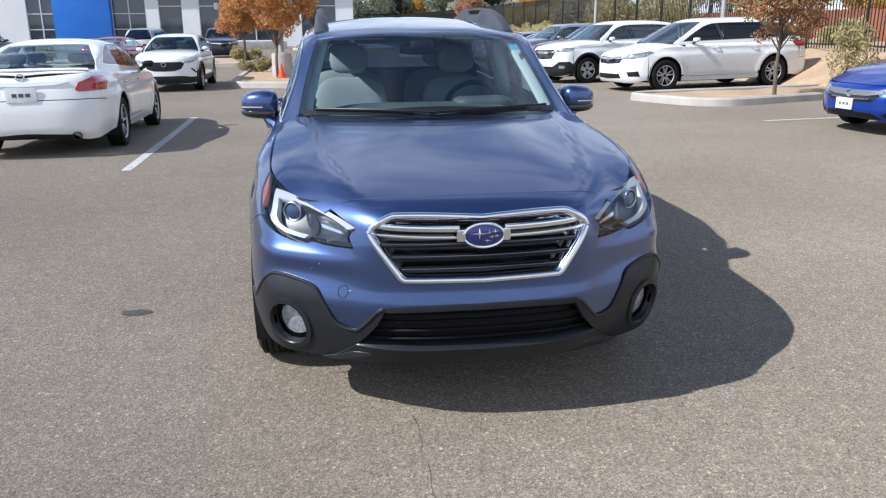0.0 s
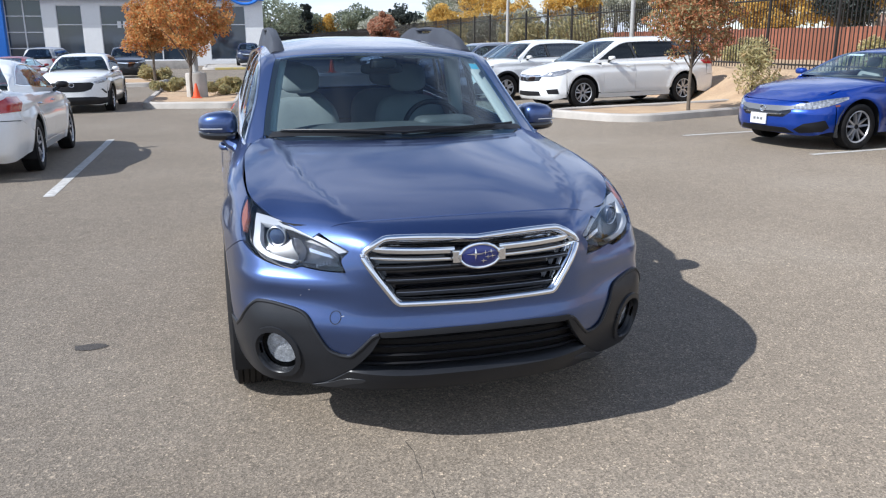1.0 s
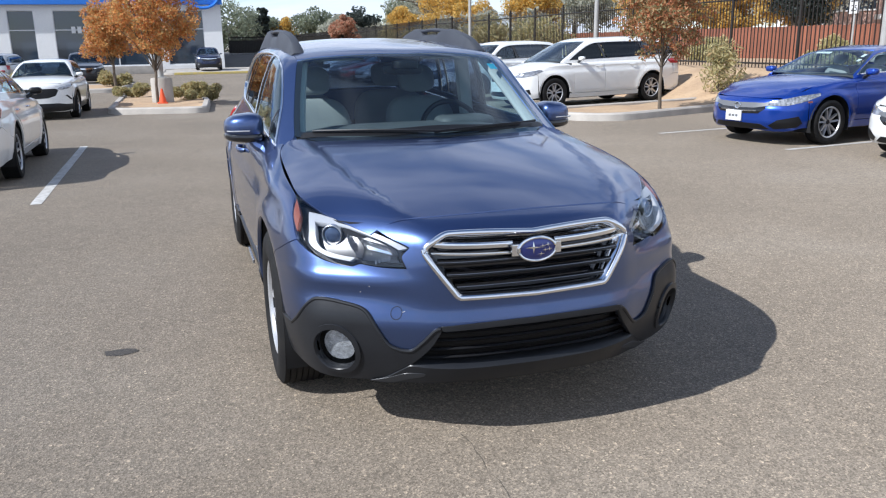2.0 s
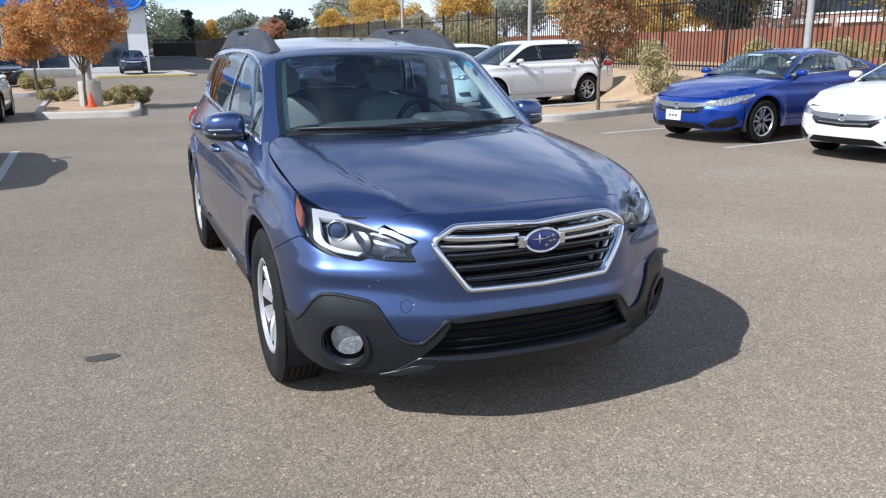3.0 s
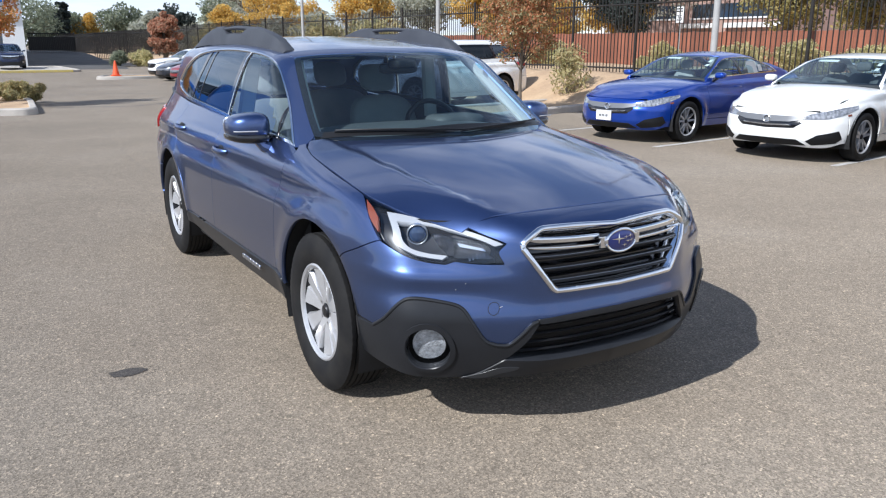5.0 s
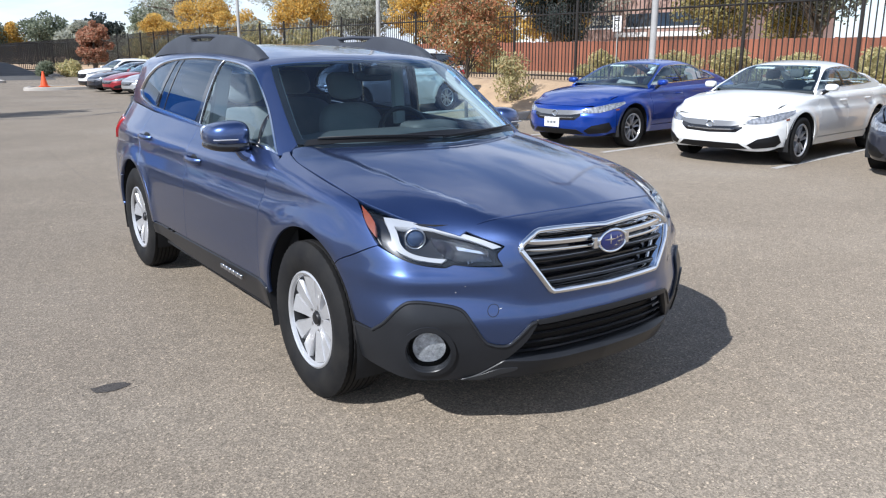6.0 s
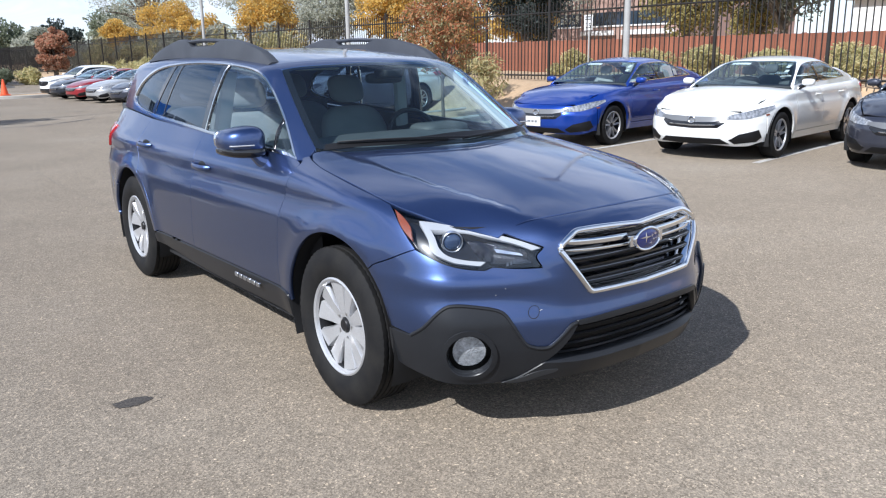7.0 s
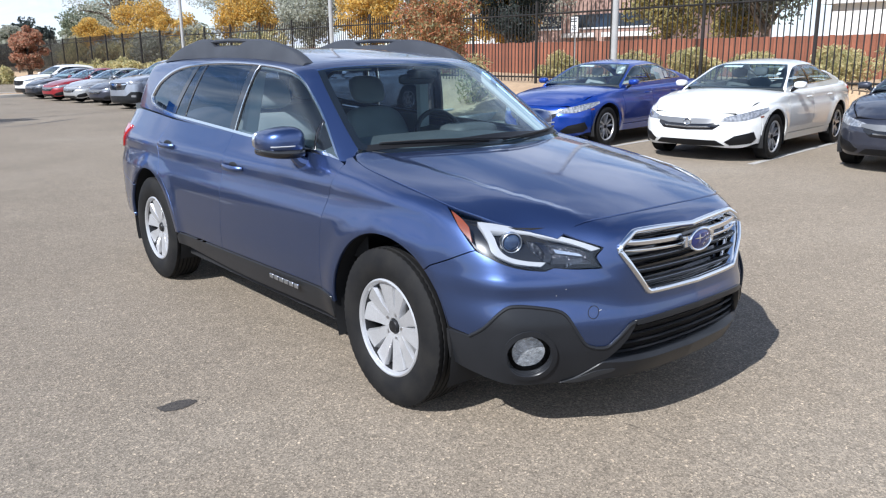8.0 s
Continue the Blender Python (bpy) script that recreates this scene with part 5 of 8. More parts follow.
RAILGREY = mottled("weathered_rail_plastic", (0.034, 0.037, 0.046), (0.046, 0.050, 0.060), 5.0, 0.55, fine=250.0, bumps=0.1, dist=0.001)
FACET = mottled("faceted_reflector", (0.012, 0.013, 0.016), (0.10, 0.105, 0.12), 24.0, 0.16, 0.9, 90.0, 0.9, 0.01)
LAMPBLACK = principled("lamp_housing", (0.012, 0.013, 0.016), 0.3, 0.2)
FOGR = mottled("fog_reflector", (0.42, 0.43, 0.45), (0.75, 0.76, 0.78), 45.0, 0.3, 0.5, 120.0, 0.8, 0.006)
STICK = principled("turquoise_sticker", (0.05, 0.45, 0.60), 0.5)
PLATEW = principled("bare_primer", (0.42, 0.43, 0.45), 0.7)
SMOKE = principled("smoked_chrome", (0.16, 0.17, 0.19), 0.2, 0.9)
# lighter grey that paints the chin's glint
GLINTPL = principled("chin_glint_plastic", (0.03, 0.032, 0.036), 0.30, 0.1)
PROJ = principled("projector_glass", (0.03, 0.05, 0.10), 0.03, 0.0, 1.0)
FRIT = principled("black_glass_border", (0.006, 0.006, 0.008), 0.3)
hero_car()

# ---- the other cars ----
PAINT_ANY = car_paint("plain_paint", (0.75, 0.75, 0.74), 0.0, 0.03)
PLATE = mottled("plate_white", (0.7, 0.7, 0.7), (0.78, 0.78, 0.78), 10.0, 0.5)


def plain_shape(s):
    hw, L, fa, ra = s["hw"], s["L"], s["fa"], s["ra"]
    hf, (yc, zc), (yt, zt), (yr, zr), (yb, zb) = s["hf"], s["cowl"], s["top"], s["roof_end"], s["back"]
    zd, H, zs = s["deck"], s["H"], s["shoulder"]
    Bw = pchip([(0.15, hw * 0.93), (fa - 0.2, hw * 0.97), (fa + 0.4, hw), (ra, hw), (L - 0.5, hw * 0.955), (L, hw * 0.85)])
    prof = pchip([(0.15, -0.09), (0.28, -0.05), (0.42, -0.012), (zs - 0.28, 0.0), (zs - 0.18, -0.004), (zs - 0.06, -0.035), (zs, -0.034), (zs + 0.05, -0.06), (zs + 0.15, -0.13), (zs + 0.3, -0.22)])
    nose = s.get("nose", 1.0)
    plan = pchip([(0, 0.02), (0.3 * hw, 0.035), (0.5 * hw, 0.075 * nose), (0.7 * hw, 0.17 * nose), (0.85 * hw, 0.31 * nose), (0.95 * hw, 0.48 * nose), (1.02 * hw, 0.9)])
    v0 = pchip([(0.15, 0.14), (0.25, 0.04), (0.35, 0.0), (0.5, 0.0), (hf - 0.12, 0.02), (hf, 0.07), (hf + 0.1, 0.28)])
    Hc = pchip([(0.0, hf - 0.07), (0.12, hf), (0.35, hf + (zc - hf) * 0.36), (0.75, hf + (zc - hf) * 0.75), (yc, zc), (yc + 0.3, zc + 0.01), (min(yb, L - 0.3) - 0.2, zb), (min(yb, L - 0.3) + 0.05, zb), (L - 0.12, zd), (L, zd - 0.06)])
    rear = pchip([(0.2, L - 0.12), (0.35, L - 0.01), (0.55, L), (zd - 0.12, L - 0.05), (zd, L - 0.10)])
    tum = s.get("tumble", 0.15)
    bz = zs + 0.09
    Wt = pchip([(bz - 0.2, hw - 0.06), (bz, hw - 0.11), (bz + (H - bz) * 0.6, hw - 0.11 - tum * 0.6), (H - 0.09, hw - 0.11 - tum), (H + 0.05, hw - 0.30 - tum)])
    Wy = pchip([(yc, 0.0), (yr - 0.3, 0.0), (yr + 0.15, -0.03), (yr + 0.15 + max(0.2, yb - yr - 0.15), -0.09)])
    Rc = pchip([(yt - 0.4, zt - 0.15), (yt, zt), (yt + 0.35, H - 0.015), ((yt + yr) / 2 + 0.1, H), (yr, zr), (yr + 0.3, zr - 0.10)])
    sl = (yt - yc) / (zt - zc)
    rs = (yb - yr) / (zr - zb)

    def lower(p):
        x, y, z = np.abs(p[:, 0]), p[:, 1], p[:, 2]
        flare = sum(0.018 * np.exp(-((np.hypot(y - c, z - s["R"]) - s["R"] - 0.09) / 0.07) ** 2) for c in (fa, ra))
        f = smax(x - (Bw(y) + prof(z) + flare), (plan(x) + v0(z) - y) * 0.9, 0.10)
        f = smax(f, z - (Hc(y) - 0.07 * (x / hw) ** 2.4), 0.05)
        return np.maximum(smax(f, y - (rear(z) - 0.22 * (x / hw) ** 4), 0.10), 0.17 - z)

    def upper(p):
        x, y, z = np.abs(p[:, 0]), p[:, 1], p[:, 2]
        f = smax(x - (Wt(z) + Wy(y)), z - (Rc(y) - 0.05 * (x / (hw - 0.3)) ** 2.6), 0.06)
        f = smax(f, (yc + (z - zc) * sl + 0.22 * (x / hw) ** 2 - y) * 0.45, 0.02)
        f = smax(f, (y - (yb - (z - zb) * rs - 0.16 * (x / hw) ** 2)) * (0.5 if rs > 0.8 else 0.9), 0.04)
        return np.maximum(f, zs - 0.1 - z)
    return lower, upper


def plain_car(s, name, label, paint, category="car"):
    low, up = plain_shape(s)
    car = tagged(new(name), label, category)
    hw, L, fa, ra, R = s["hw"], s["L"], s["fa"], s["ra"], s["R"]
    hf, (yc, zc), (yt, zt), (yr, zr), (yb, zb), zs, H = s["hf"], s["cowl"], s["top"], s["roof_end"], s["back"], s["shoulder"], s["H"]
    zd, ar, X, P, st = s["deck"], R + 0.06, -hw, paint, s.get("step", 0.06)
    front, rearp, side = Round(1.15, 1), Round(L - 1.1, -1), Flat((1, 0, -0.12))
    fend, top, wsd = Flat((0.8, 0, -0.6)), Flat((0, 0, -1), back=2.4, reach=2.6), Flat((0, 0.62, -0.78), back=2.6, reach=4.5)
    green, rgd = Flat((0.86, 0, -0.5)), Flat((0, -0.7, -0.71), back=4.5, reach=6.5)
    mir = lambda seg: [(-x, y, z) for x, y, z in seg[::-1]]
    sym = lambda *segs: curve(*segs, *[mir(q) for q in segs[::-1]])
    inner = lambda F, by: (lambda p: F(p) + by)
    surf = lambda F, o, d, reach: cast(F, np.array([o], float), np.array([d], float), reach)[0]
    edge_z = lambda y: float(surf(low, (-hw * 0.86, y, 2.0), (0, 0, -1), 1.9)[2])
    he, bw = hw * 0.86, s.get("belt", (zs + 0.075, zs + 0.11))
    belt = lambda y: bw[0] + (bw[1] - bw[0]) * (y - yc) / (yb - yc)
    yh, yw = 0.24, yc + 0.14 * (he / hw) ** 2 * 1.5
    ydo = fa + ar + s.get("door", 0.14)
    ymid, yrd = s["mid"], s["rear_edge"]
    hs = s.get("hood_side", 0.30)
    # bonnet
    put("bonnet", panel_mesh("bonnet", low, top, sym([(0, 0.13, 0), (-0.4 * hw, 0.15, 0), (-0.66 * hw, yh, 0)], [(-0.66 * hw, yh, 0), (-he * 0.93, yh + 0.32, 0), (-he, fa, 0), (-he, yw, 0)],
                                                     [(-he, yw, 0), (-0.5 * he, yc + 0.05, 0), (0, yc - 0.02, 0)]), P, st, 0.004, thick=0.02), car)
    # bumper
    hz = edge_z(fa)
    seam_y = fa - ar - 0.03
    zse = s.get("seam_z", hf - 0.06)
    put("front_bumper", panel_mesh("front_bumper", low, front, sym([(0, 0.12, hf + 0.0), (-0.4 * hw, 0.14, hf - 0.005), (-0.66 * hw, 0.22, hf - 0.02)],
                                                                 [(-0.66 * hw, 0.22, hf - 0.02), (-0.85 * hw, 0.42, zse + 0.02), (-hw * 0.97, seam_y, zse)], [(-hw * 0.97, seam_y, zse), (-hw, seam_y, 0.27)],
                                                                 [(-hw, seam_y, 0.27), (-0.8 * hw, 0.3, 0.2), (-0.4 * hw, 0.08, 0.18), (0, 0.04, 0.18)]), P, st * 0.75, 0.003, thick=0.02), car)
    # wing
    o = curve([(-0.66 * hw, yh, hf), (-he * 0.93, yh + 0.32, edge_z(yh + 0.32)), (-he, fa, edge_z(fa)), (-he, yw, edge_z(yw))], [(-he, yw, edge_z(yw)), (-hw, ydo - 0.05, zs), (X, ydo, zs - 0.25), (X, ydo, 0.30)],
              [(X, ydo, 0.30), (X, fa + ar, 0.28)], arc(fa, R, ar, 0, 188, X), [arc(fa, R, ar, 188, 188, X, 1)[0], (-hw, seam_y, 0.275)], [(-hw, seam_y, 0.275), (-hw * 0.97, seam_y, zse)], [(-hw * 0.97, seam_y, zse), (-0.85 * hw, 0.42, zse + 0.02), (-0.66 * hw, 0.22, hf - 0.02)])
    both("wing", panel_mesh("wing", low, fend, o, P, st * 0.8, 0.003, thick=0.02), car)
    # doors
    sill = s.get("sill", 0.33)
    both("front_door", panel_mesh("front_door", low, side, curve([(X, ydo, sill), (X, ydo, zs - 0.25), (-hw, ydo - 0.05, zs), (-hw + 0.1, ydo - 0.02, belt(ydo))], [(-hw + 0.1, ydo, belt(ydo)), (-hw + 0.1, ymid, belt(ymid))],
                                                               [(-hw + 0.1, ymid, belt(ymid)), (X, ymid, sill)], [(X, ymid, sill), (X, ydo, sill)]), P, st, 0.003, thick=0.02), car)
    rd_end = arc(ra, R, ar + 0.03, 115, 172, X)
    both("rear_door", panel_mesh("rear_door", low, side, curve([(X, ymid, sill), (-hw + 0.1, ymid, belt(ymid))], [(-hw + 0.1, ymid, belt(ymid)), (-hw + 0.1, yrd, belt(yrd))], [(-hw + 0.1, yrd, belt(yrd)), (X, rd_end[0][1] + 0.02, zs - 0.1), rd_end[0]],
                                                             rd_end, [rd_end[-1], (X, rd_end[-1][1] - 0.02, sill)], [(X, rd_end[-1][1] - 0.02, sill), (X, ymid, sill)]), P, st, 0.003, thick=0.02), car)
    yq, EP = L - 0.42, (X, ra + ar * math.cos(radians(30)), R + ar * math.sin(radians(30)))
    lt = zd - 0.03 if L - yb > 0.25 else zd
    both("rear_wing", panel_mesh("rear_wing", low, fend, curve([rd_end[0], (X, rd_end[0][1] + 0.02, zs - 0.1), (-hw + 0.1, yrd, belt(yrd))], [(-hw + 0.1, yrd, belt(yrd)), (-hw + 0.11, (yrd + yb) / 2, belt((yrd + yb) / 2) + 0.01), (-hw + 0.17, yb, zb - 0.02)],
                                                             [(-hw + 0.17, yb, zb - 0.02), (-hw + 0.2, yq, zd - 0.03)], [(-hw + 0.2, yq, zd - 0.03), (-hw * 0.97, yq, 0.68)], [(-hw * 0.97, yq, 0.68), EP], arc(ra, R, ar, 30, 117, X)), P, st, 0.003, thick=0.02), car)
    both("arch_edge", panel_mesh("arch_edge", low, side, curve(arc(ra, R, ar, 116, 175, X), arc(ra, R, ar + 0.029, 175, 116, X)), P, st, 0.0, thick=0.02), car)
    low_mat = s.get("clad", P)
    both("sill", panel_mesh("sill", low, side, curve([(X, fa + ar + 0.01, sill - 0.005), (X, ra - ar - 0.01, sill - 0.005)], [(X, ra - ar - 0.01, sill - 0.005), (X, ra - ar - 0.01, 0.22)], [(X, ra - ar - 0.01, 0.22), (X, fa + ar + 0.01, 0.22)], [(X, fa + ar + 0.01, 0.22), (X, fa + ar + 0.01, sill - 0.005)]), low_mat, st, 0.0, lift=0.004, thick=0.04), car)
    if s.get("arch_clad"):
        for c in (fa, ra):
            both("arch_cladding", panel_mesh("arch_cladding", low, side, curve(arc(c, R, ar - 0.005, -5, 185, X), arc(c, R, ar + 0.055, 185, -5, X)), CLAD, st * 0.6, 0.0, lift=0.01, thick=0.03), car)
    # rear bumper, boot
    put("rear_bumper", panel_mesh("rear_bumper", low, rearp, sym([(0, L, 0.70), (-0.6 * hw, L - 0.1, 0.69), (-hw * 0.97, yq, 0.68)], [(-hw * 0.97, yq, 0.68), EP], arc(ra, R, ar, 30, 0, X, 8), [(X, ra + ar, R), (X, ra + ar, 0.28)],
                                                               [(X, ra + ar, 0.28), (-0.7 * hw, L - 0.2, 0.24), (0, L, 0.24)]), P, st, 0.003, thick=0.02), car)
    put("boot_lid", panel_mesh("boot_lid", low, rearp, sym([(0, L, lt), (-hw + 0.2, yq, zd - 0.03)], [(-hw + 0.2, yq, zd - 0.03), (-hw * 0.97, yq, 0.685)], [(-hw * 0.97, yq, 0.685), (-0.6 * hw, L - 0.1, 0.695), (0, L, 0.705)]), P, st, 0.002, thick=0.02), car)
    if L - yb > 0.25:
        put("boot_top", panel_mesh("boot_top", low, top, sym([(0, yb - 0.05, 0), (-hw + 0.17, yb - 0.15, 0)], [(-hw + 0.17, yb - 0.15, 0), (-hw + 0.2, yq, 0)], [(-hw + 0.2, yq, 0), (-hw + 0.21, L - 0.28, 0), (-hw * 0.68, L - 0.19, 0), (-hw * 0.44, L - 0.13, 0), (0, L - 0.09, 0)]), P, st, 0.0, thick=0.01), car)
    # glass house
    xb, xt = hw - 0.155, hw - 0.155 - s.get("tumble", 0.15) - 0.06
    wsl = [(-xb, yc + 0.22 * (xb / hw) ** 2 + 0.02, zc + 0.005), (-(xb + xt) / 2 - 0.01, (yc + yt) / 2 + 0.16, (zc + zt) / 2), (-xt, yt + 0.10, zt - 0.025)]
    wsb, wst = [(0, yc + 0.0, zc), (-xb * 0.6, yc + 0.09, zc), wsl[0]], [wsl[-1], (-xt * 0.6, yt + 0.04, zt - 0.01), (0, yt, zt)]
    ws_o = sym(wsb, wsl, wst)
    w = put("windscreen", panel_mesh("windscreen", up, wsd, ws_o, s.get("ws_glass", GLASS), st * 1.3, 0.002, thick=0.0), car)
    w.visible_shadow = False
    cen = ws_o.mean(0)
    put("glass_border", panel_mesh("glass_border", inner(up, 0.004), wsd, ws_o, FRIT, st * 1.3, 0.0, thick=0.0, holes=[cen + (ws_o - cen) * (0.94, 0.92, 0.92)]), w)
    rs_ = [wsl[-1], (-xt - 0.015, yt + 0.5, H - 0.05), (-xt - 0.01, yr - 0.2, zr), (-xt + 0.04, yr + 0.04, zr - 0.01)]
    put("roof", panel_mesh("roof", up, top, sym([p for p in wst[::-1]], rs_, [rs_[-1], (0, yr + 0.08, zr)]), s.get("roof_mat", P), st * 1.2, 0.0, thick=0.02), car)
    rl = [(-xt + 0.04, yr + 0.04, zr - 0.01), (-xb + 0.06, yb - 0.16, zb + 0.01)]
    rg_o = sym([(0, yr + 0.08, zr), (-xt + 0.04, yr + 0.04, zr - 0.01)], rl, [(-xb + 0.06, yb - 0.16, zb + 0.01), (0, yb - 0.02, zb)])
    o = put("rear_window", panel_mesh("rear_window", up, rgd, rg_o, s.get("rear_glass", PRIVACY), st * 1.3, 0.0, thick=0.0), car)
    o.visible_shadow = False
    dl = s["dlo"]
    xs_of = lambda z: -(hw - 0.11 - s.get("tumble", 0.15) * min(1, max(0, (z - zs - 0.09) / (H - zs - 0.2))))
    dl3 = [[(xs_of(z), y, z) for y, z in seg] for seg in dl]
    dlo = curve(*dl3)
    fr = curve(wsl, rs_, [rs_[-1], rl[-1]] if rl[-1][1] - rs_[-1][1] < 0.3 else [rs_[-1], ((-xt - xb + 0.10) / 2, (rs_[-1][1] + rl[-1][1]) / 2, (rs_[-1][2] + rl[-1][2]) / 2), rl[-1]], [rl[-1], (-hw + 0.12, yb - 0.1, belt(yb) - 0.02), (-hw + 0.09, yrd, belt(yrd) - 0.025), (-hw + 0.09, ymid, belt(ymid) - 0.025), (-hw + 0.09, ydo, belt(ydo) - 0.025), (-he, yw - 0.02, belt(yw) - 0.03)],
               [(-he, yw - 0.02, belt(yw) - 0.03), wsl[0]])
    both("side_frame", panel_mesh("side_frame", up, green, fr, P, st * 0.8, 0.0, thick=0.02, holes=[dlo]), car)
    p2 = np.column_stack((dlo[:, 0], shrink(dlo[:, 1:], 0.014)))
    both("window_trim", panel_mesh("window_trim", up, green, dlo, s.get("trim", GLOSSBLACK), st, 0.0, lift=0.004, thick=0.015, holes=[p2]), car)
    z0, z1 = min(dlo[:, 2]), max(dlo[:, 2])

    def cut(y0, y1, lean=0.12):
        out = []
        for v, w2 in zip(p2, np.roll(p2, -1, 0)):
            for k in np.linspace(0, 1, 7)[:-1]:
                c = v + (w2 - v) * k
                sh = lean * (0.5 - (c[2] - z0) / (z1 - z0))
                if y0 + sh <= c[1] <= y1 + sh:
                    out.append(c)
        return np.array(out)
    for nm, a, b, mat in (("front_window", -9, ymid - 0.04, s.get("side_glass", TINT)), ("rear_side_window", ymid + 0.06, s.get("last", 99), s.get("side_glass2", PRIVACY))):
        for o in both(nm, panel_mesh(nm, inner(up, 0.006), green, cut(a, b), mat, st * 1.3, 0.0, thick=0.0), car):
            o.visible_shadow = False
    both("centre_pillar", panel_mesh("centre_pillar", inner(up, 0.003), green, cut(ymid - 0.04, ymid + 0.06), GLOSSBLACK, st, 0.0, thick=0.01), car)
    if "last" in s:
        both("rear_pillar", panel_mesh("rear_pillar", inner(up, 0.003), green, cut(s["last"], s["last"] + 0.07), GLOSSBLACK, st, 0.0, thick=0.01), car)
        for o in both("cargo_window", panel_mesh("cargo_window", inner(up, 0.006), green, cut(s["last"] + 0.07, 99), PRIVACY, st * 1.3, 0.0, thick=0.0), car):
            o.visible_shadow = False
    # inner shell, arches and cabin
    bm = bmesh.new()
    n_s, rows = 40, []
    for z in (0.22, 0.45, zs - 0.12):
        a = np.linspace(0, math.tau, n_s, endpoint=False)
        rows.append([bm.verts.new((math.copysign(abs(math.sin(t)) ** 0.4, math.sin(t)) * (hw - 0.09), L / 2 - math.copysign(abs(math.cos(t)) ** 0.4, math.cos(t)) * (L / 2 - 0.30), z)) for t in a])
    for A, B in zip(rows, rows[1:]):
        for k in range(n_s):
            mid = (A[k].co + A[(k + 1) % n_s].co + B[k].co + B[(k + 1) % n_s].co) / 4
            if min(abs(mid.y - c) for c in (fa, ra)) > ar + 0.05 or abs(mid.x) < hw * 0.6:
                bm.faces.new((A[k], A[(k + 1) % n_s], B[(k + 1) % n_s], B[k]))
    bm.faces.new(rows[0])
    bm.faces.new(rows[-1])
    part("inner_shell", bm, UNDER, car, smooth=False)
    for sx in (-1, 1):
        for c in (fa, ra):
            bm = bmesh.new()
            A = [bm.verts.new((sx * (hw - 0.02), c + (ar + 0.008) * math.cos(t), R + (ar + 0.008) * math.sin(t))) for t in np.linspace(-0.35, math.pi + 0.35, 20)]
            B = [bm.verts.new((sx * (hw - 0.34), v.co.y, v.co.z)) for v in A]
            for i in range(19):
                bm.faces.new((A[i], A[i + 1], B[i + 1], B[i]))
            bm.faces.new(B)
            part("arch_liner", bm, UNDER, car)
            spoke_wheel(car, (sx * (hw - 0.115), c, R), R, s["rim"], s.get("tyre_w", 0.215), s.get("spokes", 5), s.get("wheel_mat", ALLOY), twin=s.get("twin", 0.0), width=s.get("spoke_w", 0.07), taper=0.8, dish=0.02, detail=False, dark=DARKALLOY)
    part("dashboard", blob((-hw + 0.2, yc + 0.12, zc - 0.32), (hw - 0.2, yc + 0.75, zc + 0.01), 5, 24, 10), DASH, car)
    for sx in (-1, 1):
        for yy in (ymid + 0.02, yrd - 0.05):
            lean = lambda p: Vector((p.x, p.y + (p.z - zs) * 0.3, p.z))
            seat = part("seat", blob((sx * 0.37 - 0.23, yy - 0.03, zs - 0.4), (sx * 0.37 + 0.23, yy + 0.12, zs + 0.20), 3.6, 18, 10, lean), s.get("seat", DASH), car)
            part("headrest", blob((sx * 0.37 - 0.12, yy, zs + 0.22), (sx * 0.37 + 0.12, yy + 0.09, zs + 0.37), 3.2, 14, 8, lean), s.get("seat", DASH), seat)
    if s.get("sticker"):
        def on_ws(x, z):
            return (x, yc + (z - zc) * sl2 + 0.22 * (x / hw) ** 2, z)
        sl2 = (yt - yc) / (zt - zc)
        for x0, x1, z0, z1 in ((-0.42, -0.10, zt - 0.055, zt - 0.028), (0.47, 0.52, zt - 0.10, zt - 0.06), (0.50, 0.55, zt - 0.16, zt - 0.13)):
            put("paper_strip", panel_mesh("paper_strip", inner(up, 0.004), wsd, np.array([on_ws(x0, z0), on_ws(x1, z0), on_ws(x1, z1), on_ws(x0, z1)]), PLATE, st, 0.0, thick=0.0), car, "white paper strip inside the glass")
    # mirrors
    for sx in (-1, 1):
        yy, zz = ydo + 0.12, zs + 0.155
        mo = part("door_mirror", blob((min(sx * (hw - 0.06), sx * (hw + 0.115)), yy, zz - 0.05), (max(sx * (hw - 0.06), sx * (hw + 0.115)), yy + 0.14, zz + 0.05), 3.0, 20, 10), s.get("mirror", P), car)
        part("mirror_arm", tube([(sx * (hw - 0.12), yy + 0.06, zz - 0.10), (sx * (hw - 0.02), yy + 0.08, zz - 0.03)], 0.03, 8), GLOSSBLACK, mo)
        for yh2 in (ymid - 0.17, yrd - 0.16):
            q = surf(low, (sx * 1.5, yh2, zs - 0.035), (-sx, 0, 0), 1.4)
            part("door_handle", tube([(q[0], yh2 - 0.10, q[2]), (q[0] + sx * 0.03, yh2 - 0.06, q[2]), (q[0] + sx * 0.03, yh2 + 0.06, q[2]), (q[0], yh2 + 0.10, q[2])], 0.012, 6), s.get("handle", P), car)
    # lamps, grille and trims, as raised pieces on the front and rear
    for nm, pts, mat, lift, mirror_it, label2 in s.get("face", ()):
        F2 = front if (np.mean([p[1] for p in pts]) < L / 2) else rearp
        if mirror_it:
            both(nm, panel_mesh(nm, low, F2, np.array(pts, float), mat, st * 0.5, 0.0, lift=lift, thick=0.03), car, label2)
        else:
            half = [np.array(p, float) for p in pts]
            put(nm, panel_mesh(nm, low, F2, np.array(half + [p * (-1, 1, 1) for p in half[::-1]]), mat, st * 0.5, 0.0, lift=lift, thick=0.03), car, label2)
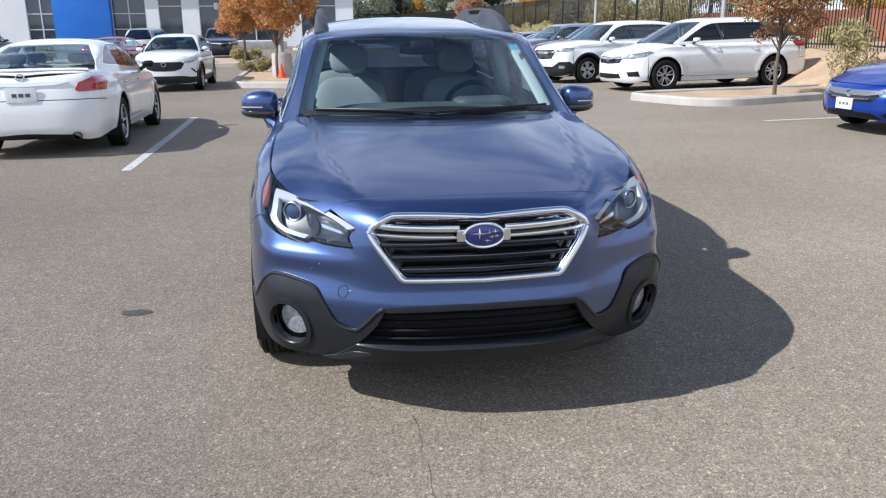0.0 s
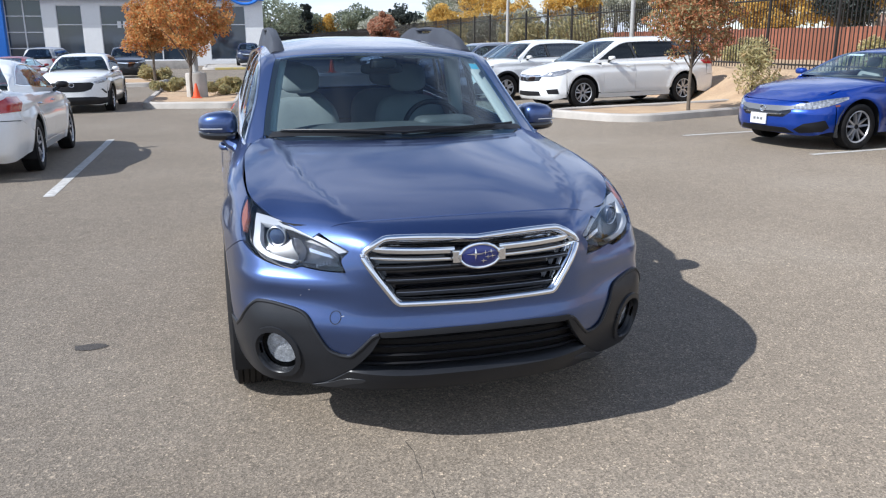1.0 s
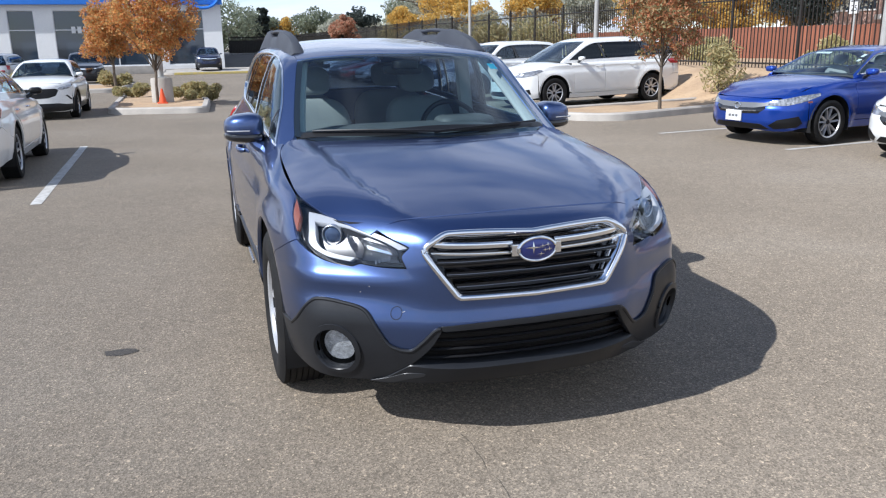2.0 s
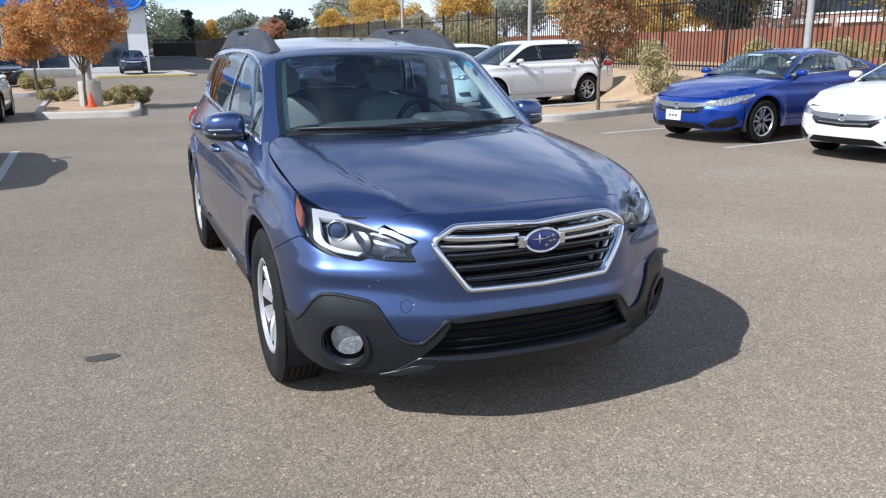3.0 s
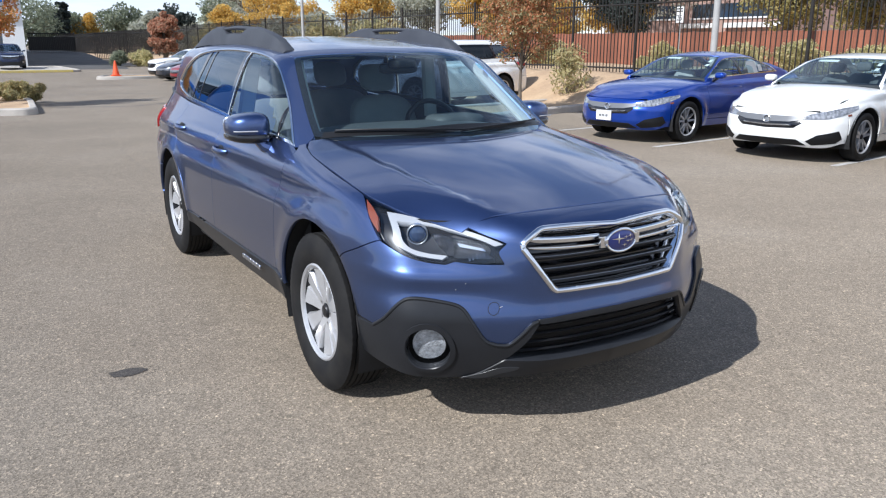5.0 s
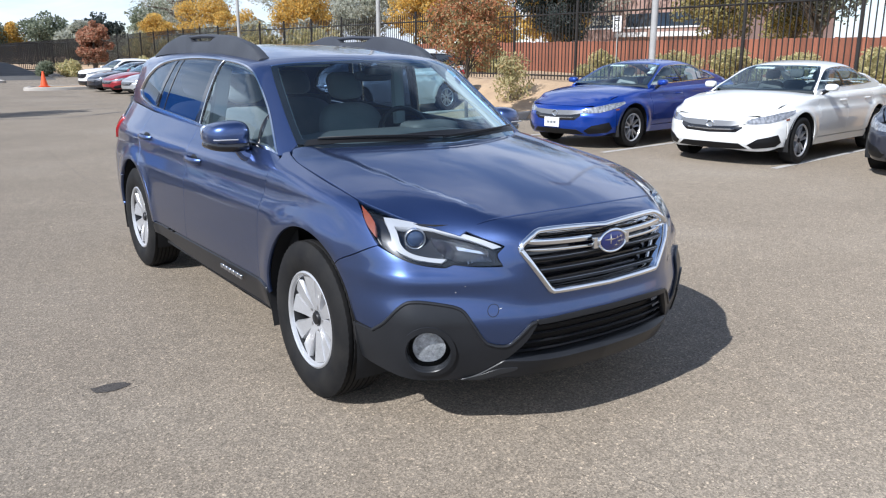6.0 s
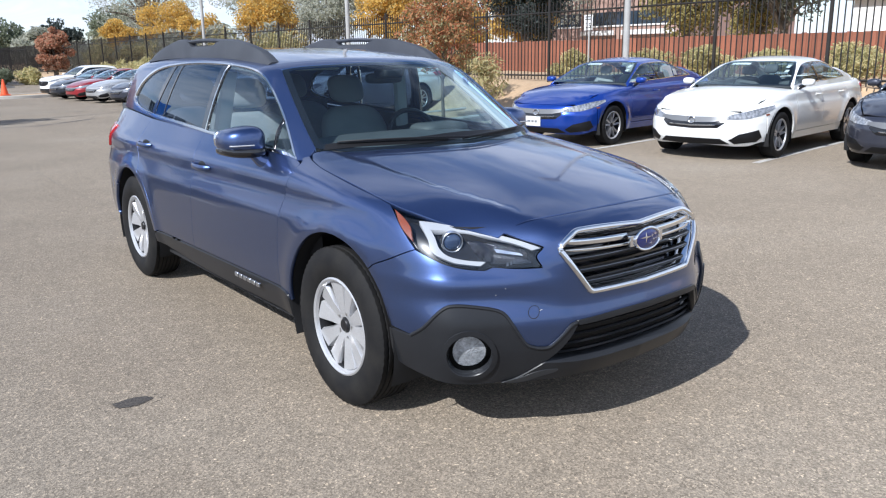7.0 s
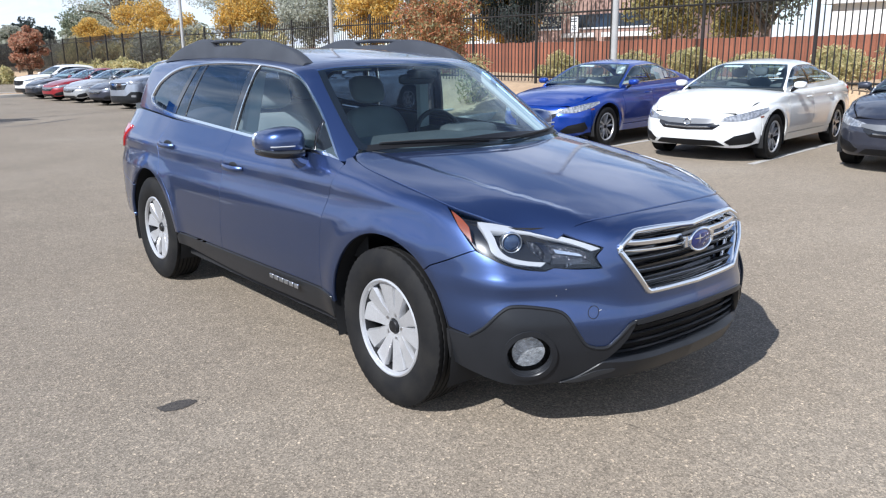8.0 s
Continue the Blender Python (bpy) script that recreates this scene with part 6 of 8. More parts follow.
    for x, y, z, w2, h2, back in s.get("plate", ()):
        q = surf(low, (x, -1.0 if y < L / 2 else L + 1, z), (0, 1 if y < L / 2 else -1, 0), 2.5)
        sg = -1 if y < L / 2 else 1
        pl = part("number_plate", solid((x - w2 / 2, q[1] + min(sg * 0.006, sg * 0.024), z - h2 / 2), (x + w2 / 2, q[1] + max(sg * 0.006, sg * 0.024), z + h2 / 2), 0.004), PLATE, car)
        for k in range(3):
            bm = bmesh.new()
            box(bm, (x - w2 * 0.3 + k * w2 * 0.22, q[1] + min(sg * 0.022, sg * 0.027), z - h2 * 0.12), (x - w2 * 0.3 + k * w2 * 0.22 + w2 * 0.15, q[1] + max(sg * 0.022, sg * 0.027), z + h2 * 0.12))
            part("mark", bm, back, pl, "plain dark bar", smooth=False)
    for zb2 in s.get("emblem", ()):
        q = surf(low, (0, -1.0 if zb2[0] < 1 else L + 1, zb2[1]), (0, 1 if zb2[0] < 1 else -1, 0), 2.5)
        sg = -1 if zb2[0] < 1 else 1
        ring_p = [(zb2[2] * math.cos(a), q[1] + sg * 0.02, zb2[1] + zb2[2] * 0.85 * math.sin(a)) for a in np.linspace(0, math.tau, 18, endpoint=False)]
        part("emblem", tube(ring_p, 0.009, 6, True), CHROME, car, "plain chrome badge shape")
    return car


def repaint(car, old, new_mat):
    for o in car.children_recursive:
        if o.type == "MESH" and o.material_slots and o.data.materials[0] is old:
            o.material_slots[0].link = "OBJECT"
            o.material_slots[0].material = new_mat


def at_wheel(x, y, heading, tw, fa):
    """The pose of a car whose given wheel (tw, fa in its own frame) stands where the camera sees x, y of the level
    plan; heading: turn about z in degrees.
    """
    a = radians(heading)
    p, _ = along_sight(x, y)
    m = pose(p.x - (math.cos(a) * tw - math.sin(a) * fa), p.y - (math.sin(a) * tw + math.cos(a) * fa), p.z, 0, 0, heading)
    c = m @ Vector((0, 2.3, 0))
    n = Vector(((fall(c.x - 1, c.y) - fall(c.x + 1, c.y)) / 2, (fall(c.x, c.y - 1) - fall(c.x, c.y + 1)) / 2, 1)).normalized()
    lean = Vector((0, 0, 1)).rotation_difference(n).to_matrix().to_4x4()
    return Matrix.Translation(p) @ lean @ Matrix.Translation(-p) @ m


GBAR = principled("grey_grille_bar", (0.15, 0.155, 0.165), 0.4, 0.2)
WHITE = car_paint("white_paint", (0.80, 0.80, 0.78), 0.0, 0.03)
BLUE2 = car_paint("bright_blue_paint", (0.006, 0.048, 0.33), 0.55, 0.02, 0.3)
DGREY = car_paint("dark_grey_paint", (0.035, 0.038, 0.055), 0.4, 0.04)
SILVER = car_paint("silver_paint", (0.50, 0.50, 0.50), 0.6, 0.03)
ICE = car_paint("silver_blue_paint", (0.36, 0.39, 0.45), 0.6, 0.03)
REDP = car_paint("red_paint", (0.26, 0.012, 0.018), 0.2, 0.03)
MAROON = car_paint("maroon_paint", (0.09, 0.012, 0.015), 0.3, 0.03)
NAVY = car_paint("navy_paint", (0.012, 0.022, 0.065), 0.4, 0.03)
BLACKP = car_paint("black_paint", (0.012, 0.014, 0.022), 0.2, 0.05)
HEADL = principled("headlamp_unit", (0.55, 0.57, 0.60), 0.12, 0.5, 1.0)
tH, bH = tree(HEADL)
hn = noise_tex(tH, 30.0, 2.0)
tH.links.new(ramp(tH, hn.outputs["Fac"], [(0.3, (0.14, 0.145, 0.16)), (0.5, (0.30, 0.31, 0.33)), (0.72, (0.50, 0.51, 0.54))]).outputs[0], bH.inputs["Base Color"])

CIVIC = dict(L=4.63, hw=0.90, H=1.385, fa=0.93, ra=3.63, R=0.325, rim=0.225, hf=0.675, cowl=(1.30, 0.965), top=(2.10, 1.318), roof_end=(3.05, 1.345), back=(4.25, 1.035), deck=1.02, shoulder=0.865,
             mid=2.42, rear_edge=3.35, seam_z=0.63, tumble=0.17, spokes=5, twin=0.20, spoke_w=0.034, wheel_mat=ALLOY, trim=CHROME, side_glass2=TINT, rear_glass=TINT,
             dlo=[[(1.50, 0.975), (1.78, 1.13), (2.10, 1.262), (2.45, 1.305), (2.9, 1.296), (3.35, 1.20), (3.72, 1.055)], [(3.72, 1.055), (3.3, 1.035), (2.4, 1.00), (1.50, 0.975)]],
             face=[("headlamp", [(-0.44, 0.09, 0.570), (-0.44, 0.09, 0.620), (-0.6, 0.2, 0.660), (-0.76, 0.45, 0.700), (-0.83, 0.72, 0.730), (-0.845, 0.7, 0.700), (-0.8, 0.42, 0.620), (-0.7, 0.27, 0.577), (-0.55, 0.15, 0.563)], HEADL, 0.006, True, "clear headlamp"),
                   ("marker", [(-0.85, 0.5, 0.635), (-0.872, 0.56, 0.640), (-0.872, 0.565, 0.618), (-0.85, 0.5, 0.612)], AMBER, 0.006, True, "amber side marker"),
                   ("grille", [(0, 0.03, 0.613), (-0.44, 0.09, 0.613), (-0.46, 0.1, 0.528), (-0.36, 0.07, 0.458), (0, 0.03, 0.443)], GLOSSBLACK, 0.004, False, "dark front grille"),
                   ("grille_wing", [(0, 0.03, 0.610), (-0.5, 0.09, 0.623), (-0.5, 0.1, 0.576), (-0.3, 0.05, 0.533), (0, 0.03, 0.523)], GBAR, 0.012, False, "silver bar across the grille"),
                   ("grille_lip", [(0, 0.03, 0.493), (-0.34, 0.05, 0.503), (-0.33, 0.05, 0.488), (0, 0.03, 0.476)], CHROME, 0.010, False, "thin chrome bar"),
                   ("lower_intake", [(0, 0.03, 0.315), (-0.4, 0.08, 0.315), (-0.52, 0.12, 0.215), (0, 0.05, 0.195)], BLACK, 0.003, False, "black lower intake"),
                   ("side_intake", [(-0.5, 0.13, 0.300), (-0.6, 0.2, 0.375), (-0.8, 0.38, 0.430), (-0.835, 0.44, 0.325), (-0.78, 0.38, 0.270), (-0.56, 0.18, 0.250)], BLACK, 0.004, True, "black corner intake"),
                   ("tail_lamp", [(-0.50, 4.5, 0.92), (-0.75, 4.4, 0.94), (-0.83, 4.2, 0.92), (-0.80, 4.35, 0.78), (-0.66, 4.5, 0.80)], REDLENS, 0.008, True, "red tail lamp")],
             emblem=((0, 0.560, 0.05),))
CIVIC_BLUE = dict(CIVIC, plate=((-0.05, 0, 0.41, 0.30, 0.15, SATIN),), spokes=5, twin=0.24, spoke_w=0.032, seat=SEAT, sticker=True)
VAN = dict(L=5.16, hw=0.985, H=1.665, fa=1.0, ra=4.0, R=0.365, rim=0.235, hf=0.86, cowl=(1.10, 1.10), top=(2.05, 1.565), roof_end=(4.75, 1.595), back=(5.05, 1.12), deck=1.10, shoulder=1.0, tyre_w=0.23,
           mid=2.50, rear_edge=3.55, seam_z=0.80, tumble=0.18, spokes=5, twin=0.22, spoke_w=0.036, last=3.75, side_glass=VANGLASS, side_glass2=VANGLASS, trim=GLOSSBLACK,
           dlo=[[(1.48, 1.12), (1.85, 1.33), (2.2, 1.475), (2.6, 1.515), (3.6, 1.515), (4.4, 1.475), (4.78, 1.38)], [(4.78, 1.38), (4.86, 1.20)], [(4.86, 1.20), (3.9, 1.16), (2.5, 1.135), (1.48, 1.12)]],
           face=[("headlamp", [(-0.52, 0.12, 0.76), (-0.55, 0.14, 0.80), (-0.70, 0.3, 0.84), (-0.86, 0.62, 0.895), (-0.90, 0.70, 0.89), (-0.86, 0.45, 0.79), (-0.72, 0.28, 0.75)], HEADL, 0.006, True, "clear headlamp"),
                 ("grille", [(0, 0.03, 0.83), (-0.45, 0.1, 0.82), (-0.52, 0.12, 0.76), (-0.45, 0.1, 0.66), (0, 0.03, 0.64)], GLOSSBLACK, 0.004, False, "black grille with chrome bars"),
                 ("grille_wing", [(0, 0.03, 0.80), (-0.60, 0.12, 0.80), (-0.60, 0.12, 0.775), (0, 0.03, 0.735)], CHROME, 0.014, False, "chrome bar across the grille"),
                 ("lower_intake", [(0, 0.03, 0.42), (-0.45, 0.08, 0.42), (-0.50, 0.12, 0.33), (0, 0.05, 0.31)], BLACK, 0.003, False, "black lower intake"),
                 ("fog_pod", [(-0.62, 0.2, 0.46), (-0.82, 0.36, 0.48), (-0.82, 0.40, 0.37), (-0.66, 0.24, 0.36)], BLACK, 0.005, True, "black fog lamp pod"),
                 ("tail_lamp", [(-0.72, 5.0, 1.07), (-0.88, 4.75, 1.10), (-0.93, 4.55, 1.05), (-0.93, 4.66, 0.95), (-0.80, 4.92, 0.93)], REDLENS, 0.010, True, "red tail lamp")],
           emblem=((0, 0.745, 0.055),))
SUV = dict(L=4.60, hw=0.93, H=1.68, fa=0.95, ra=3.62, R=0.36, rim=0.23, hf=0.98, cowl=(1.25, 1.17), top=(1.95, 1.58), roof_end=(4.05, 1.62), back=(4.50, 1.12), deck=1.10, shoulder=1.03, tyre_w=0.235,
           mid=2.45, rear_edge=3.38, seam_z=0.86, tumble=0.16, spokes=5, twin=0.18, spoke_w=0.06, last=3.55, clad=CLAD, arch_clad=True, sill=0.38, nose=0.8,
           dlo=[[(1.58, 1.15), (1.82, 1.36), (2.10, 1.495), (2.5, 1.54), (3.4, 1.54), (3.9, 1.49), (4.2, 1.36)], [(4.2, 1.36), (4.22, 1.21)], [(4.22, 1.21), (3.3, 1.18), (2.4, 1.165), (1.58, 1.15)]],
           face=[("headlamp", [(-0.58, 0.12, 0.86), (-0.60, 0.13, 0.94), (-0.76, 0.3, 0.965), (-0.88, 0.55, 0.975), (-0.89, 0.50, 0.91), (-0.78, 0.3, 0.86)], HEADL, 0.006, True, "clear headlamp"),
                 ("grille", [(0, 0.03, 0.93), (-0.50, 0.09, 0.93), (-0.56, 0.12, 0.86), (-0.44, 0.08, 0.68), (0, 0.03, 0.66)], GLOSSBLACK, 0.004, False, "black grille"),
                 ("grille_wing", [(0, 0.03, 0.87), (-0.54, 0.1, 0.885), (-0.54, 0.1, 0.85), (0, 0.03, 0.80)], CHROME, 0.014, False, "chrome bar across the grille"),
                 ("lower_cladding", [(0, 0.03, 0.47), (-0.50, 0.08, 0.47), (-0.66, 0.2, 0.60), (-0.84, 0.4, 0.60), (-0.9, 0.53, 0.50), (-0.9, 0.53, 0.27), (-0.6, 0.2, 0.22), (0, 0.05, 0.20)], CLAD, 0.006, False, "dark plastic lower bumper"),
                 ("fog_lamp", [(-0.66, 0.2, 0.50), (-0.76, 0.3, 0.50), (-0.76, 0.3, 0.42), (-0.66, 0.2, 0.42)], HEADL, 0.014, True, "fog lamp"),
                 ("tail_lamp", [(-0.70, 4.4, 1.05), (-0.86, 4.2, 1.08), (-0.87, 4.25, 0.86), (-0.72, 4.4, 0.84)], REDLENS, 0.010, True, "red tail lamp")],
           emblem=((0, 0.845, 0.055),))
CX = dict(SUV, L=4.28, hw=0.885, H=1.54, fa=0.88, ra=3.45, R=0.345, hf=0.93, cowl=(1.32, 1.10), top=(2.0, 1.45), roof_end=(3.70, 1.48), back=(4.18, 1.05), deck=1.02, shoulder=0.965, mid=2.38, rear_edge=3.2, seam_z=0.80, last=3.35, nose=1.0,
          dlo=[[(1.62, 1.08), (1.86, 1.25), (2.15, 1.37), (2.5, 1.41), (3.1, 1.40), (3.6, 1.32)], [(3.6, 1.32), (3.85, 1.18)], [(3.85, 1.18), (3.2, 1.12), (2.4, 1.095), (1.62, 1.08)]],
          face=[("headlamp", [(-0.50, 0.12, 0.775), (-0.54, 0.13, 0.82), (-0.72, 0.32, 0.875), (-0.83, 0.55, 0.905), (-0.84, 0.50, 0.86), (-0.74, 0.3, 0.79), (-0.62, 0.2, 0.765)], HEADL, 0.006, True, "slanted headlamp"),
                ("grille", [(0, 0.03, 0.80), (-0.46, 0.09, 0.80), (-0.53, 0.12, 0.76), (-0.45, 0.09, 0.62), (-0.28, 0.05, 0.565), (0, 0.03, 0.555)], BLACK, 0.004, False, "wide black grille"),
                ("lower_cladding", [(0, 0.03, 0.43), (-0.50, 0.08, 0.43), (-0.66, 0.2, 0.40), (-0.84, 0.4, 0.40), (-0.87, 0.5, 0.27), (-0.6, 0.2, 0.22), (0, 0.05, 0.20)], CLAD, 0.006, False, "dark plastic lower bumper"),
                ("fog_slot", [(-0.66, 0.22, 0.62), (-0.70, 0.26, 0.63), (-0.80, 0.38, 0.52), (-0.76, 0.34, 0.50)], BLACK, 0.008, True, "slanted black slot"),
                ("tail_lamp", [(-0.70, 4.1, 0.99), (-0.82, 3.9, 1.02), (-0.83, 3.95, 0.86), (-0.72, 4.1, 0.84)], REDLENS, 0.010, True, "red tail lamp")],
          emblem=((0, 0.735, 0.06),))
ALTIMA = dict(CIVIC, L=4.86, hw=0.915, H=1.42, fa=0.95, ra=3.73, R=0.33, hf=0.72, cowl=(1.30, 0.975), top=(2.15, 1.35), roof_end=(3.35, 1.37), back=(4.22, 1.062), deck=1.035, shoulder=0.872, mid=2.52, rear_edge=3.5, trim=CHROME, rear_glass=TINT, side_glass2=TINT, handle=CHROME, mirror=BLACK,
              dlo=[[(1.60, 0.985), (1.88, 1.15), (2.2, 1.285), (2.6, 1.335), (3.1, 1.325), (3.5, 1.235), (3.82, 1.090)], [(3.82, 1.090), (3.4, 1.052), (2.5, 1.013), (1.60, 0.985)]],
              face=[("headlamp", CIVIC["face"][0][1], HEADL, 0.006, True, "clear headlamp"),
                    ("tail_lamp", [(-0.57, 4.74, 0.80), (-0.61, 4.72, 0.88), (-0.74, 4.58, 0.955), (-0.83, 4.3, 0.975), (-0.87, 4.28, 0.89), (-0.86, 4.38, 0.79), (-0.74, 4.6, 0.775), (-0.60, 4.72, 0.775)], REDLENS, 0.010, True, "red tail lamp with a clear band"),
                    ("chrome_strip", [(0, 4.85, 0.912), (-0.36, 4.83, 0.917), (-0.52, 4.8, 0.905), (-0.40, 4.82, 0.872), (0, 4.85, 0.862)], CHROME, 0.016, False, "chrome strip on the boot lid"),
                    ("bumper_insert", [(0, 4.85, 0.30), (-0.50, 4.78, 0.30), (-0.58, 4.7, 0.25), (0, 4.85, 0.245)], BLACK, 0.006, False, "dark lower bumper insert")],
              emblem=((9, 0.965, 0.045),), plate=((0, 9, 0.765, 0.34, 0.17, DASH),))

HEAD = 7.3 - 90
civic_blue = plain_car(CIVIC_BLUE, "sedan", "bright blue sedan with silver grille bar, parked in a bay", BLUE2)
civic_blue.matrix_basis = at_wheel(7.60, 6.72, HEAD, CIVIC["hw"] - 0.115, CIVIC["fa"])
for y0, y1, z0, z1 in ((2.72, 3.02, 1.035, 1.225), (3.06, 3.17, 1.06, 1.17)):
    bm = bmesh.new()
    k = lambda z: 0.755 - (z - 1.03) * 0.36
    v = [bm.verts.new(p) for p in ((k(z0), y0, z0), (k(z0), y1, z0), (k(z1), y1 - 0.02, z1), (k(z1), y0 - 0.02, z1))]
    f = bm.faces.new(v)
    bmesh.ops.solidify(bm, geom=[f], thickness=0.002)
    part("window_paper", bm, PLATE, civic_blue, "white paper form in the side window", smooth=False)
civic_white = plain_car(dict(CIVIC, seat=DASH, sticker=True, spoke_w=0.04), "sedan", "white sedan with black corner intakes, parked in a bay", WHITE)
civic_white.matrix_basis = at_wheel(7.98, 4.05, HEAD, CIVIC["hw"] - 0.115, CIVIC["fa"])
dark_sedan = copy_thing(civic_white, at_wheel(8.55, 1.45, HEAD, CIVIC["hw"] - 0.115, CIVIC["fa"]))
tagged(dark_sedan, "dark grey sedan parked beside a white one")
repaint(dark_sedan, WHITE, DGREY)
van = plain_car(VAN, "minivan", "white minivan with dark tinted windows beside a kerbed island", WHITE)
van.matrix_basis = at_wheel(6.88, 14.28, 9 - 90, VAN["hw"] - 0.115, VAN["fa"])
truck = plain_car(SUV, "suv", "white pickup-style utility car with dark lower bumper", WHITE)
truck.matrix_basis = at_wheel(5.95, 17.0, 15 - 90, SUV["hw"] - 0.115, SUV["fa"])
mazda = plain_car(CX, "crossover", "white crossover with a wide black grille and dark cladding", WHITE)
mazda.matrix_basis = at_wheel(-3.61, 17.0, 0, CX["hw"] - 0.115, CX["fa"])
altima = plain_car(dict(ALTIMA, step=0.05), "sedan", "white sedan with red tail lamps and a boot spoiler", WHITE)
altima.matrix_basis = at_wheel(-3.27, 8.07, 182.5, -(ALTIMA["hw"] - 0.115), ALTIMA["ra"]) @ Matrix.Scale(1.03, 4)
sp = part("boot_spoiler", tube([(x, 4.66 - 0.16 * (x / 0.66) ** 2, 1.030 + 0.014 * (1 - (x / 0.7) ** 4)) for x in np.linspace(-0.68, 0.68, 17)], 1.0, 8, flat=(0.075, 0.022)), WHITE, altima)
part("exhaust", lathe([(0.045, -0.05), (0.05, 0.05), (0.043, 0.05), (0.043, -0.05)], 16), DARKALLOY, altima, m=pose(-0.55, 4.80, 0.27, 0, 0, 90))

# the long row beyond the van, and cars by the showroom
ROW = [(truck, SUV, MAROON, 5.75, 19.6, 13, "maroon utility car in a row of parked cars"), (truck, SUV, ICE, 5.35, 22.3, 12, "light silver-blue utility car in a row of parked cars"),
       (civic_white, CIVIC, DGREY, 5.35, 24.7, 12, "dark grey sedan in a row of parked cars"), (civic_white, CIVIC, SILVER, 5.15, 26.9, 12, "silver sedan in a row of parked cars"),
       (civic_white, CIVIC, REDP, 4.95, 28.9, 12, "red sedan in a row of parked cars"), (civic_white, CIVIC, BLACKP, 4.85, 31.0, 12, "black sedan in a row of parked cars"),
       (mazda, CX, WHITE, 4.95, 33.4, 12, "white hatchback at the end of a row of parked cars")]
for src, sp_, mat, x, y, a, lab in ROW:
    c = copy_thing(src, at_wheel(x + 0.75, y, a - 90, sp_["hw"] - 0.115, sp_["fa"]))
    tagged(c, lab, group="row of parked cars")
    if mat is not WHITE:
        repaint(c, WHITE, mat)
for src, mat, m, lab in ((truck, BLACKP, at_wheel(-5.0, 33.0, 6, 0, 0), "black utility car parked by a planted island"), (truck, NAVY, Matrix.Translation((0, 0, 0.14)) @ at_wheel(0.25, 46.2, 0, 0, 0), "dark blue utility car parked before the showroom"),
                         (civic_white, REDP, at_wheel(-7.3, 27.5, 175, 0, 0), "red sedan parked in the car park"), (truck, SILVER, at_wheel(-8.2, 38.0, 172, 0, 0), "silver utility car parked near the showroom"),
                         (truck, DGREY, at_wheel(-13.0, 31.0, 178, 0, 0), "dark grey utility car parked in the car park")):
    c = copy_thing(src, m)
    tagged(c, lab)
    repaint(c, WHITE, mat)

# ---- bays, kerbs, planting, fence and the showroom ----
def prism(bm, pts, z0, z1):
    a = [bm.verts.new((x, y, z0)) for x, y in pts]
    b = [bm.verts.new((x, y, z1)) for x, y in pts]
    bm.faces.new(b)
    for i in range(len(pts)):
        bm.faces.new((a[i], a[(i + 1) % len(pts)], b[(i + 1) % len(pts)], b[i]))
    return bm


def thing(name, bm, mat, label, category, group="", kind="", smooth=False):
    return tagged(part(name, bm, mat, None, smooth=smooth), label, category, group, kind)


LINEP = mottled("white_road_paint", (0.62, 0.61, 0.58), (0.40, 0.38, 0.35), 14.0, 0.8, fine=180.0, bumps=0.2)
CONC = mottled("concrete_kerb", (0.50, 0.46, 0.41), (0.40, 0.37, 0.33), 2.5, 0.9, fine=90.0, bumps=0.4)
SAND = mottled("sandy_soil", (0.52, 0.37, 0.23), (0.42, 0.29, 0.18), 1.2, 1.0, fine=14.0, bumps=0.8, dist=0.03)
STAIN = mottled("oil_stain", (0.034, 0.029, 0.025), (0.105, 0.090, 0.075), 95.0, 0.7, fine=170.0, bumps=0.6)
SEAL = mottled("crack_sealant", (0.03, 0.03, 0.03), (0.06, 0.055, 0.05), 6.0, 0.6)
POST = mottled("black_iron", (0.014, 0.013, 0.012), (0.028, 0.023, 0.019), 3.0, 0.55, 0.1, 60.0, 0.1)
POLE = mottled("galvanised_pole", (0.34, 0.335, 0.32), (0.42, 0.415, 0.40), 3.0, 0.6, 0.0)


def bay_line(a, b, w=0.10):
    a, b = Vector((*a, 0)), Vector((*b, 0))
    s = (b - a).normalized().cross(Vector((0, 0, 1))) * w / 2
    n = 12
    bm = bmesh.new()
    top = []
    for i in range(n + 1):
        p = a + (b - a) * i / n
        k = 1 + 0.08 * noise.noise(p * 3)
        top.append((bm.verts.new(p + s * k + Vector((0, 0, 0.004))), bm.verts.new(p - s * k + Vector((0, 0, 0.004)))))
    for (p, q), (r, t) in zip(top, top[1:]):
        bm.faces.new((p, q, t, r))
    return thing("bay_line", bm, LINEP, "worn white painted bay line on asphalt", "road marking", "bay lines", "structure")


u7 = Vector((math.cos(radians(7)), math.sin(radians(7))))
for a in ((6.25, 8.87), (6.72, 6.43), (7.31, 3.90), (7.8, 1.3)):
    bay_line(a, Vector(a) + u7 * 5.2)
bay_line((-2.72, 6.1), (-2.82, 11.1), 0.11)
bay_line((-5.45, 6.4), (-5.6, 11.3), 0.11)


